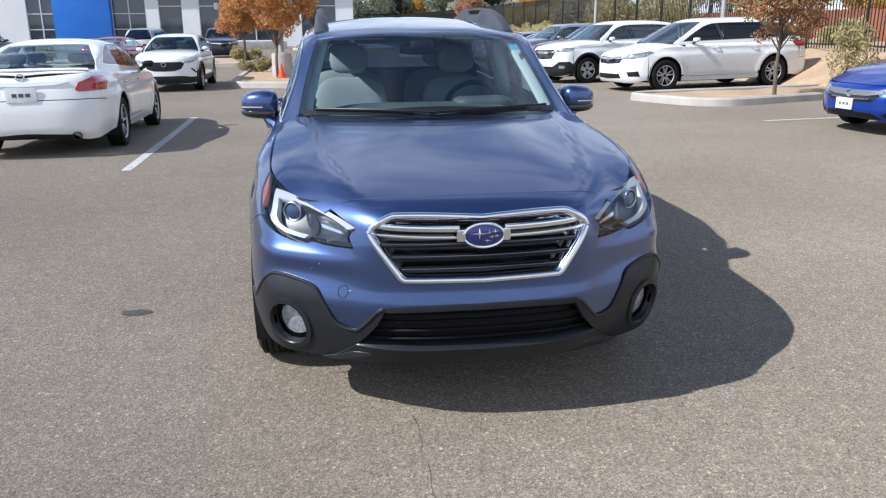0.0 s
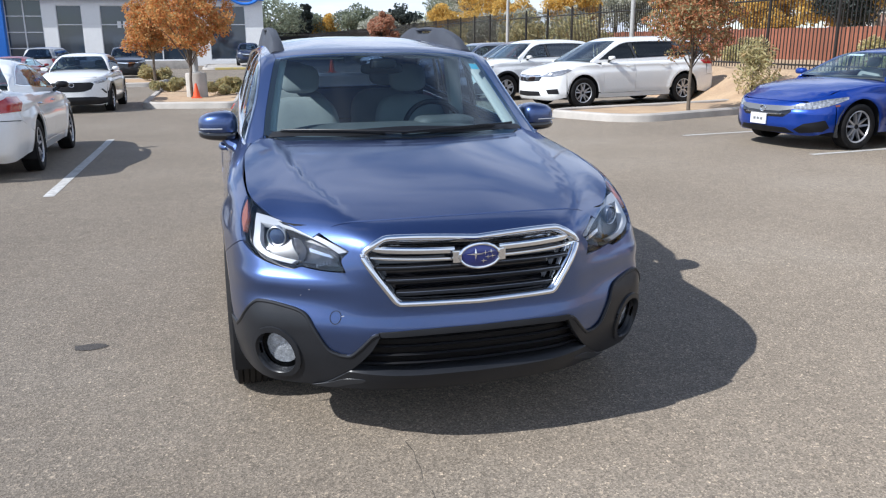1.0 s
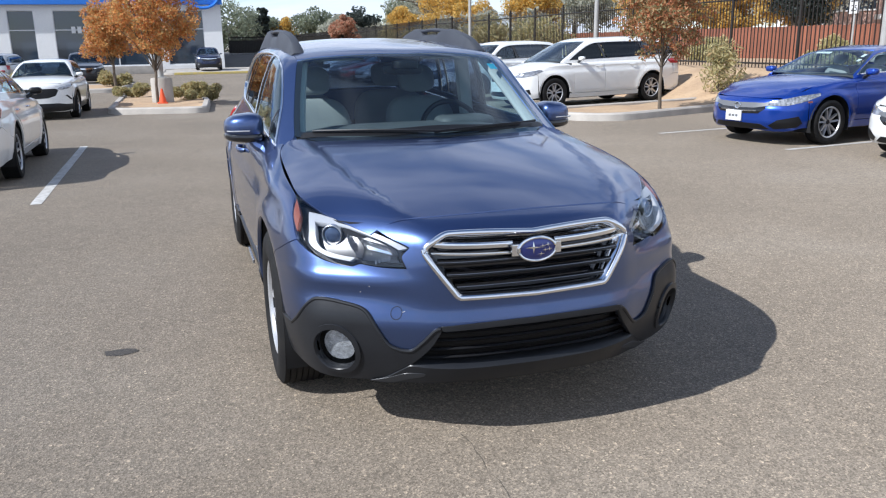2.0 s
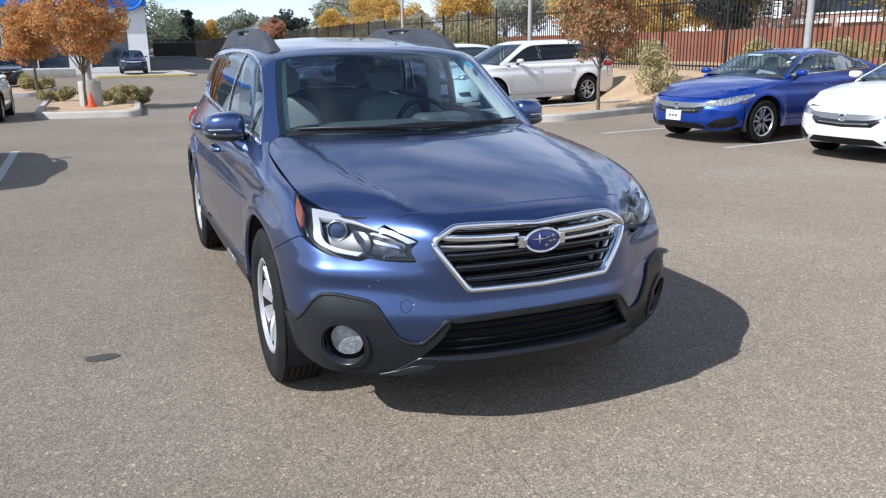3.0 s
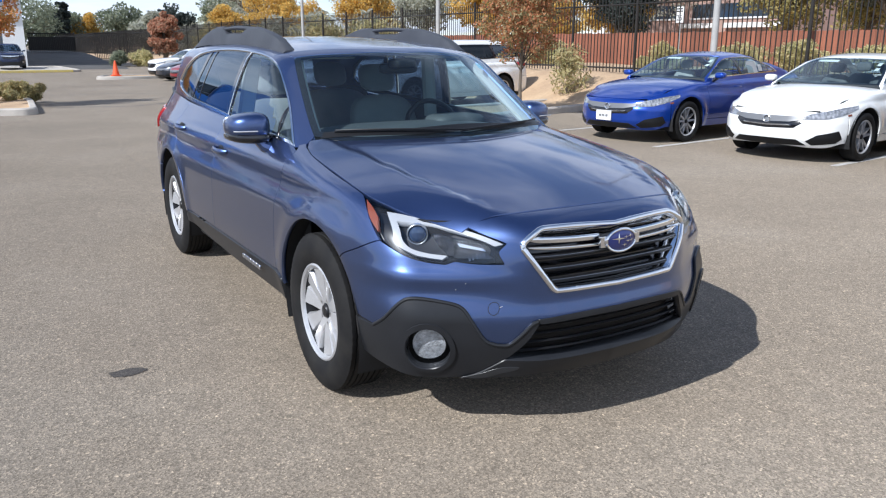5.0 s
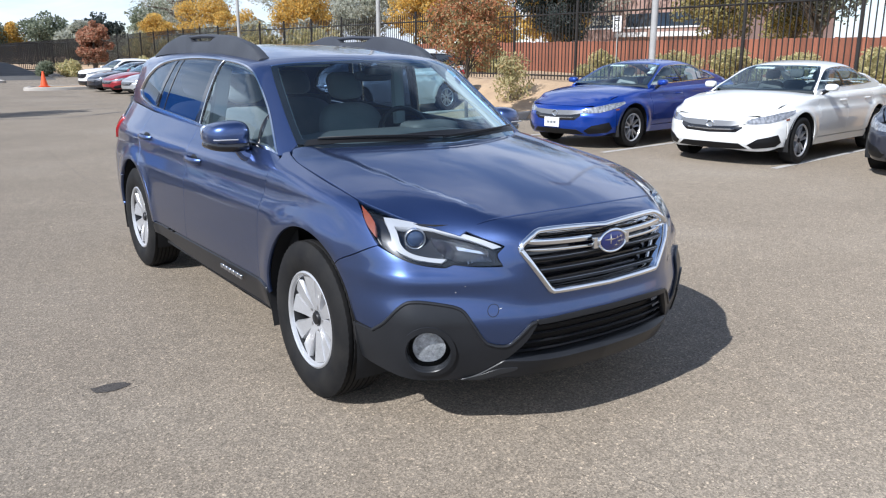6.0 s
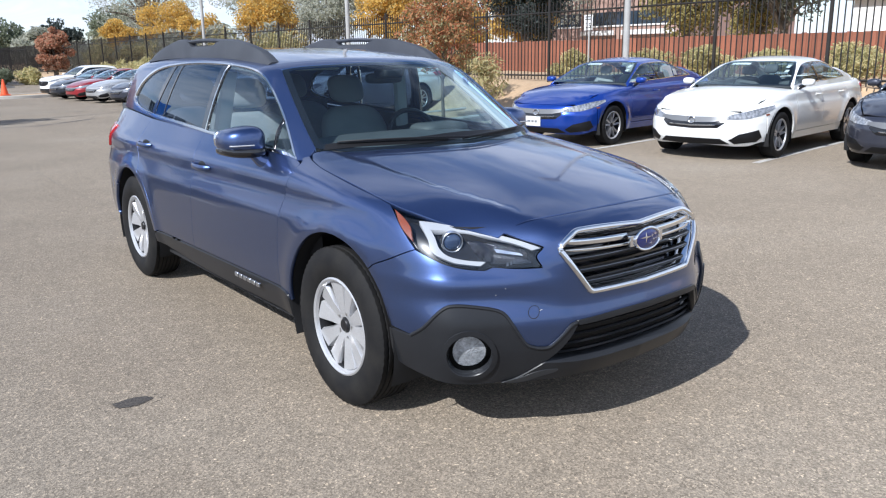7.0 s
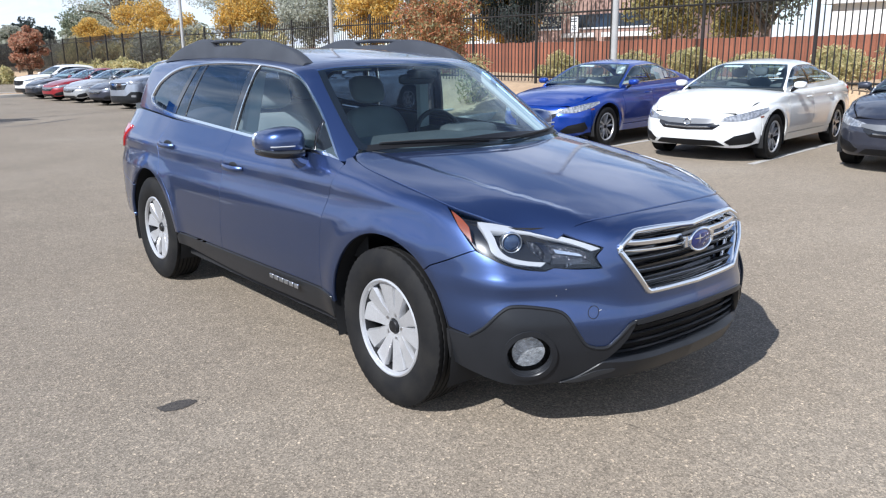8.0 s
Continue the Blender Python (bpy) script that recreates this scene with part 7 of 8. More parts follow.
def island(name, pts, kerb_w, h, label, fillmat):
    """A kerbed island: a rounded concrete rim with soil within."""
    p = np.array(pts, float)
    q = shrink(p, kerb_w)
    bm = bmesh.new()
    n = len(p)
    rings = []
    for pp, z in ((p, 0.0), (p + (q - p) * 0.06, h * 0.8), (p + (q - p) * 0.22, h), (p + (q - p) * 0.9, h), (q, h - 0.02), (q, 0.03)):
        rings.append([bm.verts.new((x, y, z)) for x, y in pp])
    for A, B in zip(rings, rings[1:]):
        for i in range(n):
            bm.faces.new((A[i], A[(i + 1) % n], B[(i + 1) % n], B[i]))
    k = thing(name, bm, CONC, label, "kerb", kind="structure", smooth=True)
    v, tri = fill(resample(q, 0.35), 0.35)
    z = [h - 0.04 + 0.05 * noise.noise(Vector((x * 0.9, y * 0.9, 3))) for x, y in v]
    me = mesh_from("bed", np.column_stack((v, z)), tri, fillmat)
    tagged(new("planting_bed", me), "sandy soil bed inside a concrete kerb", "soil", kind="structure")
    return k


def rounded(pts, r, n=6):
    """A plan outline with its corners rounded."""
    out = []
    P = [Vector(p) for p in pts]
    for i, p in enumerate(P):
        a, b = (P[i - 1] - p), (P[(i + 1) % len(P)] - p)
        k = min(r, a.length * 0.45, b.length * 0.45)
        s, e = p + a.normalized() * k, p + b.normalized() * k
        for t in np.linspace(0, 1, n):
            out.append(tuple((1 - t) ** 2 * s + 2 * t * (1 - t) * p + t * t * e))
    return out


island("kerb_island", rounded([(5.35, 12.55), (6.35, 10.80), (10.2, 12.05), (13.5, 13.2), (13.2, 14.9), (9.8, 13.75), (5.9, 12.95)], 0.9), 0.16, 0.15, "concrete kerb round a sandy tree island", SAND)
island("kerb_island", rounded([(-3.0, 17.3), (-0.75, 16.75), (-0.6, 20.0), (-1.2, 25.5), (-3.1, 26.0)], 0.5), 0.16, 0.15, "concrete kerb round a planted island with a small tree", SAND)
island("kerb_island", rounded([(-12.5, 27.5), (-3.4, 27.0), (-3.0, 31.0), (-12.5, 31.5)], 0.6), 0.16, 0.15, "concrete kerb round shrubs before the showroom", SAND)
island("kerb_island", rounded([(2.6, 33.6), (3.9, 33.3), (9.5, 34.6), (9.5, 36.6), (3.2, 35.4)], 0.5), 0.16, 0.13, "low concrete kerb at the end of the car row", SAND)
island("kerb_island", rounded([(-2.4, 43.6), (3.4, 43.4), (3.0, 51.5), (-2.4, 51.5)], 0.8), 0.16, 0.12, "kerb by the showroom corner with yellow edge", CONC)


YELP = mottled("faded_yellow_paint", (0.62, 0.47, 0.12), (0.50, 0.42, 0.20), 6.0, 0.85, fine=60.0, bumps=0.2)
thing("kerb_paint", solid((-1.7, 43.30, 0.0), (2.9, 43.50, 0.125), 0.02), YELP, "faded yellow painted kerb edge", "kerb", kind="structure")


def sand_bank():
    bm = bmesh.new()
    ys = np.concatenate((np.arange(-8, 40, 0.5), np.arange(40, 121, 4.0)))
    ks = np.linspace(0, 1, 34)
    rows = []
    for y in ys:
        x0 = float(np.interp(y, [-8, 3, 9, 12, 16, 34, 60, 120], [12.8, 12.2, 10.9, 10.0, 10.2, 9.6, 9.5, 10]))
        row = []
        for k in ks:
            x = x0 + k * k * 70 + k * 3
            rise = float(np.interp(x, [x0, x0 + 0.15, x0 + 0.6, 12.2, 13.5, 30, 90], [-0.03, 0.06, 0.25, 0.74, 0.82, 0.9, 0.9]))
            n1 = noise.noise(Vector((x * 0.8, y * 0.8, 0))) * 0.09 + noise.noise(Vector((x * 2.3, y * 2.3, 5))) * 0.03
            row.append(bm.verts.new((x, y, max(-0.03, rise + n1 * min(1, (x - x0) * 1.5)) if k else -0.03)))
        rows.append(row)
    for A, B in zip(rows, rows[1:]):
        for i in range(len(ks) - 1):
            bm.faces.new((A[i], A[i + 1], B[i + 1], B[i]))
    return thing("sand_bank", bm, SAND, "bare sandy bank rising from the bays to the fence", "soil", kind="structure", smooth=True)


sand_bank()


def stain(x, y, rx, ry, turn):
    """A ragged dark spot, with drops and specks scattered round its rim."""
    bm = bmesh.new()
    rng = random.Random(17)

    def spot(cx, cy, sx, sy, n, seed):
        v = []
        for k in range(n):
            a = math.tau * k / n
            d = Vector((math.cos(a), math.sin(a), seed))
            r = 1 + 0.32 * noise.noise(d * 1.5) + 0.22 * noise.noise(d * 4.5) + (0.12 * noise.noise(d * 13) if n > 20 else 0)
            p = Matrix.Rotation(turn, 2) @ Vector((cx + d.x * sx * r, cy + d.y * sy * r))
            v.append(bm.verts.new((x + p.x, y + p.y, 0.003)))
        bm.faces.new(v)
    spot(0, 0, rx * 0.84, ry * 0.88, 90, 7.0)
    for k in range(60):
        a, d = rng.uniform(0, math.tau), rng.uniform(1.22, 1.75)
        s = rng.uniform(0.002, 0.007) * (2.0 - d)
        spot(math.cos(a) * rx * d, math.sin(a) * ry * d, s, s * rng.uniform(0.5, 1.0), 7, k * 1.3)
    return thing("oil_stain", bm, STAIN, "small dark oil stain on the asphalt", "stain", kind="structure")


stain(-1.625, 1.575, 0.10, 0.055, -0.25)


def crack(pts, w, seed):
    bm = bmesh.new()
    rng = random.Random(seed)
    P = []
    for a, b in zip(pts, pts[1:]):
        n = max(2, int(math.dist(a, b) / 0.07))
        P += [(a[0] + (b[0] - a[0]) * i / n + rng.uniform(-1, 1) * 0.012, a[1] + (b[1] - a[1]) * i / n + rng.uniform(-1, 1) * 0.012) for i in range(n)]
    prev = None
    for i, p in enumerate(P):
        ww = w * rng.uniform(0.3, 1.0)
        d = Vector(P[min(i + 1, len(P) - 1)]) - Vector(P[max(i - 1, 0)])
        s = Vector((-d.y, d.x)).normalized() * ww
        cur = (bm.verts.new((p[0] + s.x, p[1] + s.y, 0.0025)), bm.verts.new((p[0] - s.x, p[1] - s.y, 0.0025)))
        if prev:
            bm.faces.new((*prev, cur[1], cur[0]))
        prev = cur
    return thing("crack", bm, SEAL, "thin dark crack in the asphalt", "crack", kind="structure")


crack([(-0.25, 0.16), (-0.25, -0.34), (-0.22, -0.62)], 0.0013, 1)
crack([(0.1, 16.0), (-0.23, 10.6), (-0.3, 8.5), (-0.31, 6.8), (-0.2, 5.2)], 0.0022, 9)
crack([(-9.0, 20.2), (-0.06, 18.75), (1.5, 18.4), (3.2, 19.8)], 0.07, 4)
crack([(-0.5, 24.0), (0.6, 23.6), (1.6, 23.8), (3.8, 23.0)], 0.05, 5)
crack([(-0.3, 28.2), (2.3, 28.8), (3.8, 28.0)], 0.05, 6)


# ---- fence ----
FX = lambda y: 12.5 - 0.0006 * max(0, y - 10) ** 2
FZ = lambda y: 0.76 if y < 40 else 0.76 - (y - 40) * 0.008


def fence():
    f = tagged(new("iron_fence"), "black iron picket fence on a sandy bank", "fence")
    post_me = None
    ys = np.arange(-4.0, 100, 2.42)
    bmp = solid((-0.029, -0.029, -0.1), (0.029, 0.029, 2.02), 0.004, 1)
    for y in ys:
        if post_me is None:
            first = part("post", bmp, POST, f)
            post_me = first.data
            first.location = (FX(y), y, FZ(y))
        else:
            o = put("post", post_me, f)
            o.location = (FX(y), y, FZ(y))
        y2 = y + 2.42
        for h in (0.14, 1.70):
            a, b = Vector((FX(y), y, FZ(y) + h)), Vector((FX(y2), y2, FZ(y2) + h))
            part("rail", tube([a, b], 0.02, 4, flat=(0.018, 0.022)), POST, f, smooth=False)
    bm = bmesh.new()
    box(bm, (-0.0095, -0.0095, 0.03), (0.0095, 0.0095, 1.88))
    bmesh.ops.create_cone(bm, segments=4, radius1=0.016, radius2=0.001, depth=0.09, matrix=Matrix.Translation((0, 0, 1.925)) @ Matrix.Rotation(math.pi / 4, 4, "Z"))
    one = part("picket", bm, POST, f, smooth=False)
    yy = [y0 + 2.42 * k / 19 for y0 in ys for k in range(1, 19)]
    near = [y for y in yy if y < 38]
    one.location = (FX(near[0]), near[0], FZ(near[0]))
    for y in near[1:300]:
        put("picket", one.data, f).location = (FX(y), y, FZ(y))
    bm = bmesh.new()
    for y in near[300:] + [y for y in yy if y >= 38]:
        box(bm, (FX(y) - 0.012, y - 0.012, FZ(y)), (FX(y) + 0.012, y + 0.012, FZ(y) + 1.95))
    tagged(part("far_picket", bm, POST, f, smooth=False), kind="stuff")


fence()


def wood_fence():
    f = tagged(new("board_fence"), "reddish-brown board fence behind the iron fence", "fence")
    m = mottled("red_brown_boards", (0.27, 0.098, 0.055), (0.21, 0.078, 0.046), 2.0, 0.8, fine=40.0, bumps=0.3)
    t, b = tree(m)
    oi = t.nodes.new("ShaderNodeObjectInfo")
    old = b.inputs["Base Color"].links[0].from_socket
    t.links.new(mixc(t, 1.0, old, ramp(t, oi.outputs["Random"], [(0, (0.75,) * 3), (1, (1.2,) * 3)]).outputs[0], "MULTIPLY"), b.inputs["Base Color"])
    one = part("board", solid((-0.012, -0.0675, 0), (0.012, 0.0675, 1.0), 0.004, 1), m, f)
    ys = np.arange(1.0, 38.0, 0.14)
    rng = random.Random(4)
    for i, y in enumerate(ys[:264]):
        o = one if i == 0 else put("board", one.data, f)
        x = 17.0 + 0.02 * (y - 10)
        o.location, o.scale = (x, y, 0.80), (1, 1, 1.05 + rng.uniform(-0.015, 0.015))
    part("rail", solid((17.03 - 0.2, 1, 1.05), (17.07 - 0.2, 2, 1.14)), m, f)


wood_fence()


def light_pole(x, y, z, h=7.5, base=False):
    p = tagged(new("light_pole"), "tall square galvanised light pole", "lamp post", "light poles")
    p.location = (x, y, z)
    part("shaft", tube([(0, 0, 0), (0, 0, h)], [0.075, 0.06], 12), POLE, p)
    part("lamp_head", solid((-0.75, -0.16, h - 0.02), (0.05, 0.16, h + 0.12), 0.03), POLE, p)
    part("foot", solid((-0.14, -0.14, -0.05), (0.14, 0.14, 0.03), 0.01), POLE, p)
    if base:
        part("concrete_base", tube([(0, 0, -0.72), (0, 0, -0.04), (0, 0, 0.0)], [0.27, 0.27, 0.25], 28), CONC, p)
    return p


for x, y in ((11.9, 9.95), (12.0, 21.8), (11.9, 34.0)):
    light_pole(x, y, 0.74)
light_pole(-1.80, 19.65, 0.72, 8.0, True)


def cone(x, y, z=0.0):
    c = tagged(new("traffic_cone"), "orange plastic traffic cone", "cone", "traffic cones")
    c.location = (x, y, z)
    om = principled("cone_orange", (0.75, 0.09, 0.02), 0.55)
    bm = bmesh.new()
    bmesh.ops.create_cone(bm, cap_ends=True, segments=24, radius1=0.115, radius2=0.025, depth=0.44, matrix=Matrix.Translation((0, 0, 0.25)))
    part("body", bm, om, c)
    part("foot", solid((-0.15, -0.15, 0), (0.15, 0.15, 0.035), 0.015), om, c)
    return c


cone(-1.80, 19.12, 0.1).scale = (0.85, 0.85, 0.8)
cone(3.55, 34.2, 0.12).scale = (1.25, 1.25, 1.35)


# ---- trees and shrubs ----
def foliage(name, stops, rough=0.6):
    m = principled(name, stops[0], rough)
    t, b = tree(m)
    g = t.nodes.new("ShaderNodeNewGeometry")
    n = len(stops)
    t.links.new(ramp(t, g.outputs["Random Per Island"], [(i / (n - 1), c) for i, c in enumerate(stops)]).outputs[0], b.inputs["Base Color"])
    b.inputs["Subsurface Weight"].default_value = 0.0
    tr = t.nodes.new("ShaderNodeBsdfTranslucent")
    mx = t.nodes.new("ShaderNodeMixShader")
    mx.inputs[0].default_value = 0.42
    out = t.nodes["Material Output"]
    t.links.new(b.inputs["Base Color"].links[0].from_socket, tr.inputs[0])
    t.links.new(b.outputs[0], mx.inputs[1])
    t.links.new(tr.outputs[0], mx.inputs[2])
    t.links.new(mx.outputs[0], out.inputs[0])
    return m


BARK = mottled("bark", (0.10, 0.08, 0.06), (0.16, 0.13, 0.10), 6.0, 0.95, fine=40.0, bumps=0.6)
ORANGE = foliage("orange_leaves", [(0.48, 0.17, 0.055), (0.60, 0.26, 0.085), (0.70, 0.37, 0.12), (0.56, 0.35, 0.13), (0.38, 0.30, 0.13)])
REDORANGE = foliage("red_orange_leaves", [(0.38, 0.14, 0.07), (0.52, 0.22, 0.10), (0.46, 0.26, 0.12), (0.32, 0.27, 0.13), (0.22, 0.22, 0.10)])
YELLOW = foliage("yellow_leaves", [(0.62, 0.37, 0.07), (0.74, 0.49, 0.12), (0.60, 0.40, 0.11), (0.42, 0.34, 0.14)])
OLIVE = foliage("grey_green_leaves", [(0.34, 0.35, 0.27), (0.48, 0.48, 0.41), (0.42, 0.42, 0.34), (0.26, 0.27, 0.19)])
RUST = foliage("rusty_leaves", [(0.42, 0.17, 0.10), (0.52, 0.25, 0.15), (0.46, 0.28, 0.18), (0.34, 0.23, 0.15)])
DRY = foliage("dry_green_shrub", [(0.40, 0.35, 0.17), (0.52, 0.45, 0.23), (0.32, 0.31, 0.15), (0.46, 0.33, 0.16)])
GOLDG = foliage("yellow_green_leaves", [(0.40, 0.31, 0.10), (0.34, 0.30, 0.12), (0.28, 0.27, 0.12), (0.48, 0.36, 0.12)])
DARKOL = foliage("dull_green_leaves", [(0.10, 0.11, 0.08), (0.15, 0.16, 0.115), (0.20, 0.20, 0.15)])
# distance haze is put into this green by lighter leaf colours
HAZEG = foliage("green_leaves", [(0.15, 0.18, 0.12), (0.22, 0.25, 0.17), (0.28, 0.30, 0.21)])
DARKG = foliage("dark_conifer", [(0.03, 0.042, 0.04), (0.045, 0.06, 0.052), (0.06, 0.072, 0.06)])
STRAW = foliage("straw_shrub", [(0.56, 0.48, 0.24), (0.70, 0.61, 0.34), (0.46, 0.42, 0.20), (0.36, 0.36, 0.17)])


def leaf_mesh(name, centres, radii, count, size, mat, rng, long=1.6, droop=0.0):
    """Many small leaves scattered in clumps, each a bent quad of its own."""
    r = np.random.RandomState(rng.randrange(10 ** 6))
    w = np.array([a ** 2 for a in radii])
    pick = r.choice(len(centres), count, p=w / w.sum())
    d = r.normal(size=(count, 3))
    d /= np.linalg.norm(d, axis=1, keepdims=True)
    rad = np.array(radii)[pick] * r.uniform(0.25, 1.0, count) ** 0.5
    c = np.array(centres)[pick] + d * rad[:, None] * (1, 1, 0.8)
    a = r.normal(size=(count, 3))
    a[:, 2] -= droop
    a /= np.linalg.norm(a, axis=1, keepdims=True)
    b = np.cross(a, r.normal(size=(count, 3)))
    b /= np.linalg.norm(b, axis=1, keepdims=True)
    s = size * r.uniform(0.6, 1.3, (count, 1))
    n = np.cross(a, b) * s * 0.25
    v = np.stack((c - a * s * long / 2, c + b * s / 2 + n, c + a * s * long / 2, c - b * s / 2 + n), 1).reshape(-1, 3)
    f = (np.arange(count)[:, None] * 4 + np.arange(4)).tolist()
    return mesh_from(name, v, f, mat, smooth=False)


def tree_thing(name, label, x, y, z, trunk_h, trunk_r, crown_c, crown_r, clumps, leaves, size, mat, seed, group="", clump_r=0.45, flat=1.0):
    rng = random.Random(seed)
    t = tagged(new(name), label, "tree", group)
    t.location = (x, y, z)
    bm = tube([(0, 0, -0.05), (rng.uniform(-.03, .03), rng.uniform(-.03, .03), trunk_h * 0.5), (rng.uniform(-.05, .05), rng.uniform(-.05, .05), trunk_h), (crown_c[0] * 0.5, crown_c[1] * 0.5, crown_c[2] + crown_r[2] * 0.4)],
              [trunk_r * 1.25, trunk_r, trunk_r * 0.85, trunk_r * 0.25], 10)
    trunk = part("trunk", bm, BARK, t)
    cs, rs = [], []
    for k in range(clumps):
        while True:
            p = Vector((rng.uniform(-1, 1), rng.uniform(-1, 1), rng.uniform(-1, 1)))
            if 0.25 < p.length < 1.0:
                break
        c = Vector([crown_c[i] + p[i] * crown_r[i] for i in range(3)])
        cs.append(tuple(c))
        rs.append(clump_r * rng.uniform(0.6, 1.25))
        if k < 12:
            st = Vector((0, 0, trunk_h * rng.uniform(0.75, 1.0)))
            mid = st.lerp(c, 0.5) + Vector((0, 0, 0.1 * crown_r[2]))
            part("limb", tube([st, mid, c], [trunk_r * 0.5, trunk_r * 0.3, trunk_r * 0.1], 6), BARK, t)
    put("crown", leaf_mesh("crown", cs, rs, leaves, size, mat, rng), t)
    return t


def shrub(name, label, x, y, z, r, h, leaves, size, mat, seed, group="", category="shrub"):
    rng = random.Random(seed)
    s = tagged(new(name), label, category, group)
    s.location = (x, y, z)
    cs, rs = [], []
    for k in range(14):
        a, d = rng.uniform(0, math.tau), rng.uniform(0, 0.75) ** 0.7
        cs.append((math.cos(a) * d * r, math.sin(a) * d * r, h * rng.uniform(0.2, 0.8) * (1 - 0.4 * d)))
        rs.append(h * rng.uniform(0.2, 0.36))
    put("leaves", leaf_mesh("leaves", cs, rs, leaves, size, mat, rng, long=3.5), s)
    bm = bmesh.new()
    for k in range(9):
        tb = tube([(0, 0, 0), Vector(cs[k]) * 0.5, cs[k]], [0.012, 0.009, 0.004], 4)
        me = bpy.data.meshes.new("t")
        tb.to_mesh(me)
        tb.free()
        bm.from_mesh(me)
        bpy.data.meshes.remove(me)
    tagged(part("stems", bm, BARK, s), kind="stuff")
    return s


G = "autumn street trees"
tree_thing("autumn_tree", "small orange-leaved autumn tree in a kerbed island", -1.92, 19.3, 0.1, 0.95, 0.035, (0.10, 0, 2.1), (1.02, 1.0, 1.2), 90, 11000, 0.05, ORANGE, 11, G, 0.24)
tree_thing("autumn_tree", "small orange-leaved autumn tree among shrubs", -3.6, 28.6, 0.1, 1.0, 0.045, (0, 0, 1.95), (1.08, 1.05, 1.0), 80, 9500, 0.06, ORANGE, 12, G, 0.28)
tree_thing("autumn_tree", "thin young autumn tree with red-orange leaves in a kerbed island", 8.15, 11.81, 0.1, 1.05, 0.033, (0.12, 0, 1.95), (0.90, 0.9, 0.95), 85, 8500, 0.045, REDORANGE, 13, G, 0.22)
shrub("shrub", "dry grey-green shrub on the sandy bank", 10.9, 13.6, 0.3, 0.38, 1.25, 1000, 0.04, DRY, 21)
shrub("shrub", "dry green shrub beside a concrete lamp base", -0.95, 20.6, 0.1, 0.85, 0.52, 3600, 0.034, DRY, 22)
shrub("shrub", "dry shrub beside a small tree", -2.6, 22.0, 0.1, 0.75, 0.52, 3200, 0.034, DRY, 23)
for k, (x, y, r, h) in enumerate(((-7.0, 29.0, 0.7, 0.8), (-5.4, 28.3, 0.6, 0.7), (-9.0, 29.6, 0.8, 0.9), (-3.7, 29.6, 0.6, 0.7), (-10.8, 28.8, 0.8, 0.8))):
    shrub("shrub", "low dry shrub before the showroom", x, y, 0.1, r, h, 1100, 0.055, DRY, 30 + k, "shrubs before the showroom")
for k, (x, y, r, h) in enumerate(((14.2, 11.2, 0.62, 1.0), (14.2, 9.3, 0.62, 0.95), (14.2, 7.9, 0.55, 0.85), (14.2, 6.0, 0.7, 1.0), (14.0, 4.2, 0.9, 1.1), (14.2, 2.4, 0.9, 1.1), (14.4, 13.8, 0.8, 0.9), (14.2, 18.5, 0.9, 0.9))):
    shrub("shrub", "straw-coloured desert shrub behind the iron fence", x, y, 0.78, r, h, 4600, 0.030, STRAW, 50 + k, "desert shrubs behind the fence")
for k, y in enumerate(np.arange(20.5, 46, 2.1)):
    shrub("shrub", "straw-coloured desert shrub along the fence", 11.3 + (k % 3) * 0.35, float(y), 0.5, 1.1, 1.0, 1300, 0.06, STRAW, 70 + k, "desert shrubs along the fence")
shrub("shrub", "dark green shrub at the end of the yard", 6.6, 52.0, 0.0, 0.7, 1.2, 1200, 0.08, HAZEG, 95, "shrubs by the yard")
shrub("shrub", "straw-coloured shrub at the end of the yard", 7.9, 52.0, 0.0, 0.8, 1.2, 1200, 0.08, STRAW, 96, "shrubs by the yard")
for k, y in enumerate(np.arange(29.0, 64, 1.7)):
    shrub("shrub", "tall dry shrub grown dense behind the iron fence", 13.6 + (k % 4) * 0.5, float(y), 0.75, 1.3, 1.9 + 0.4 * (k % 3), 1500, 0.085, (DRY, STRAW, OLIVE)[k % 3], 200 + k, "dense shrubs behind the fence")
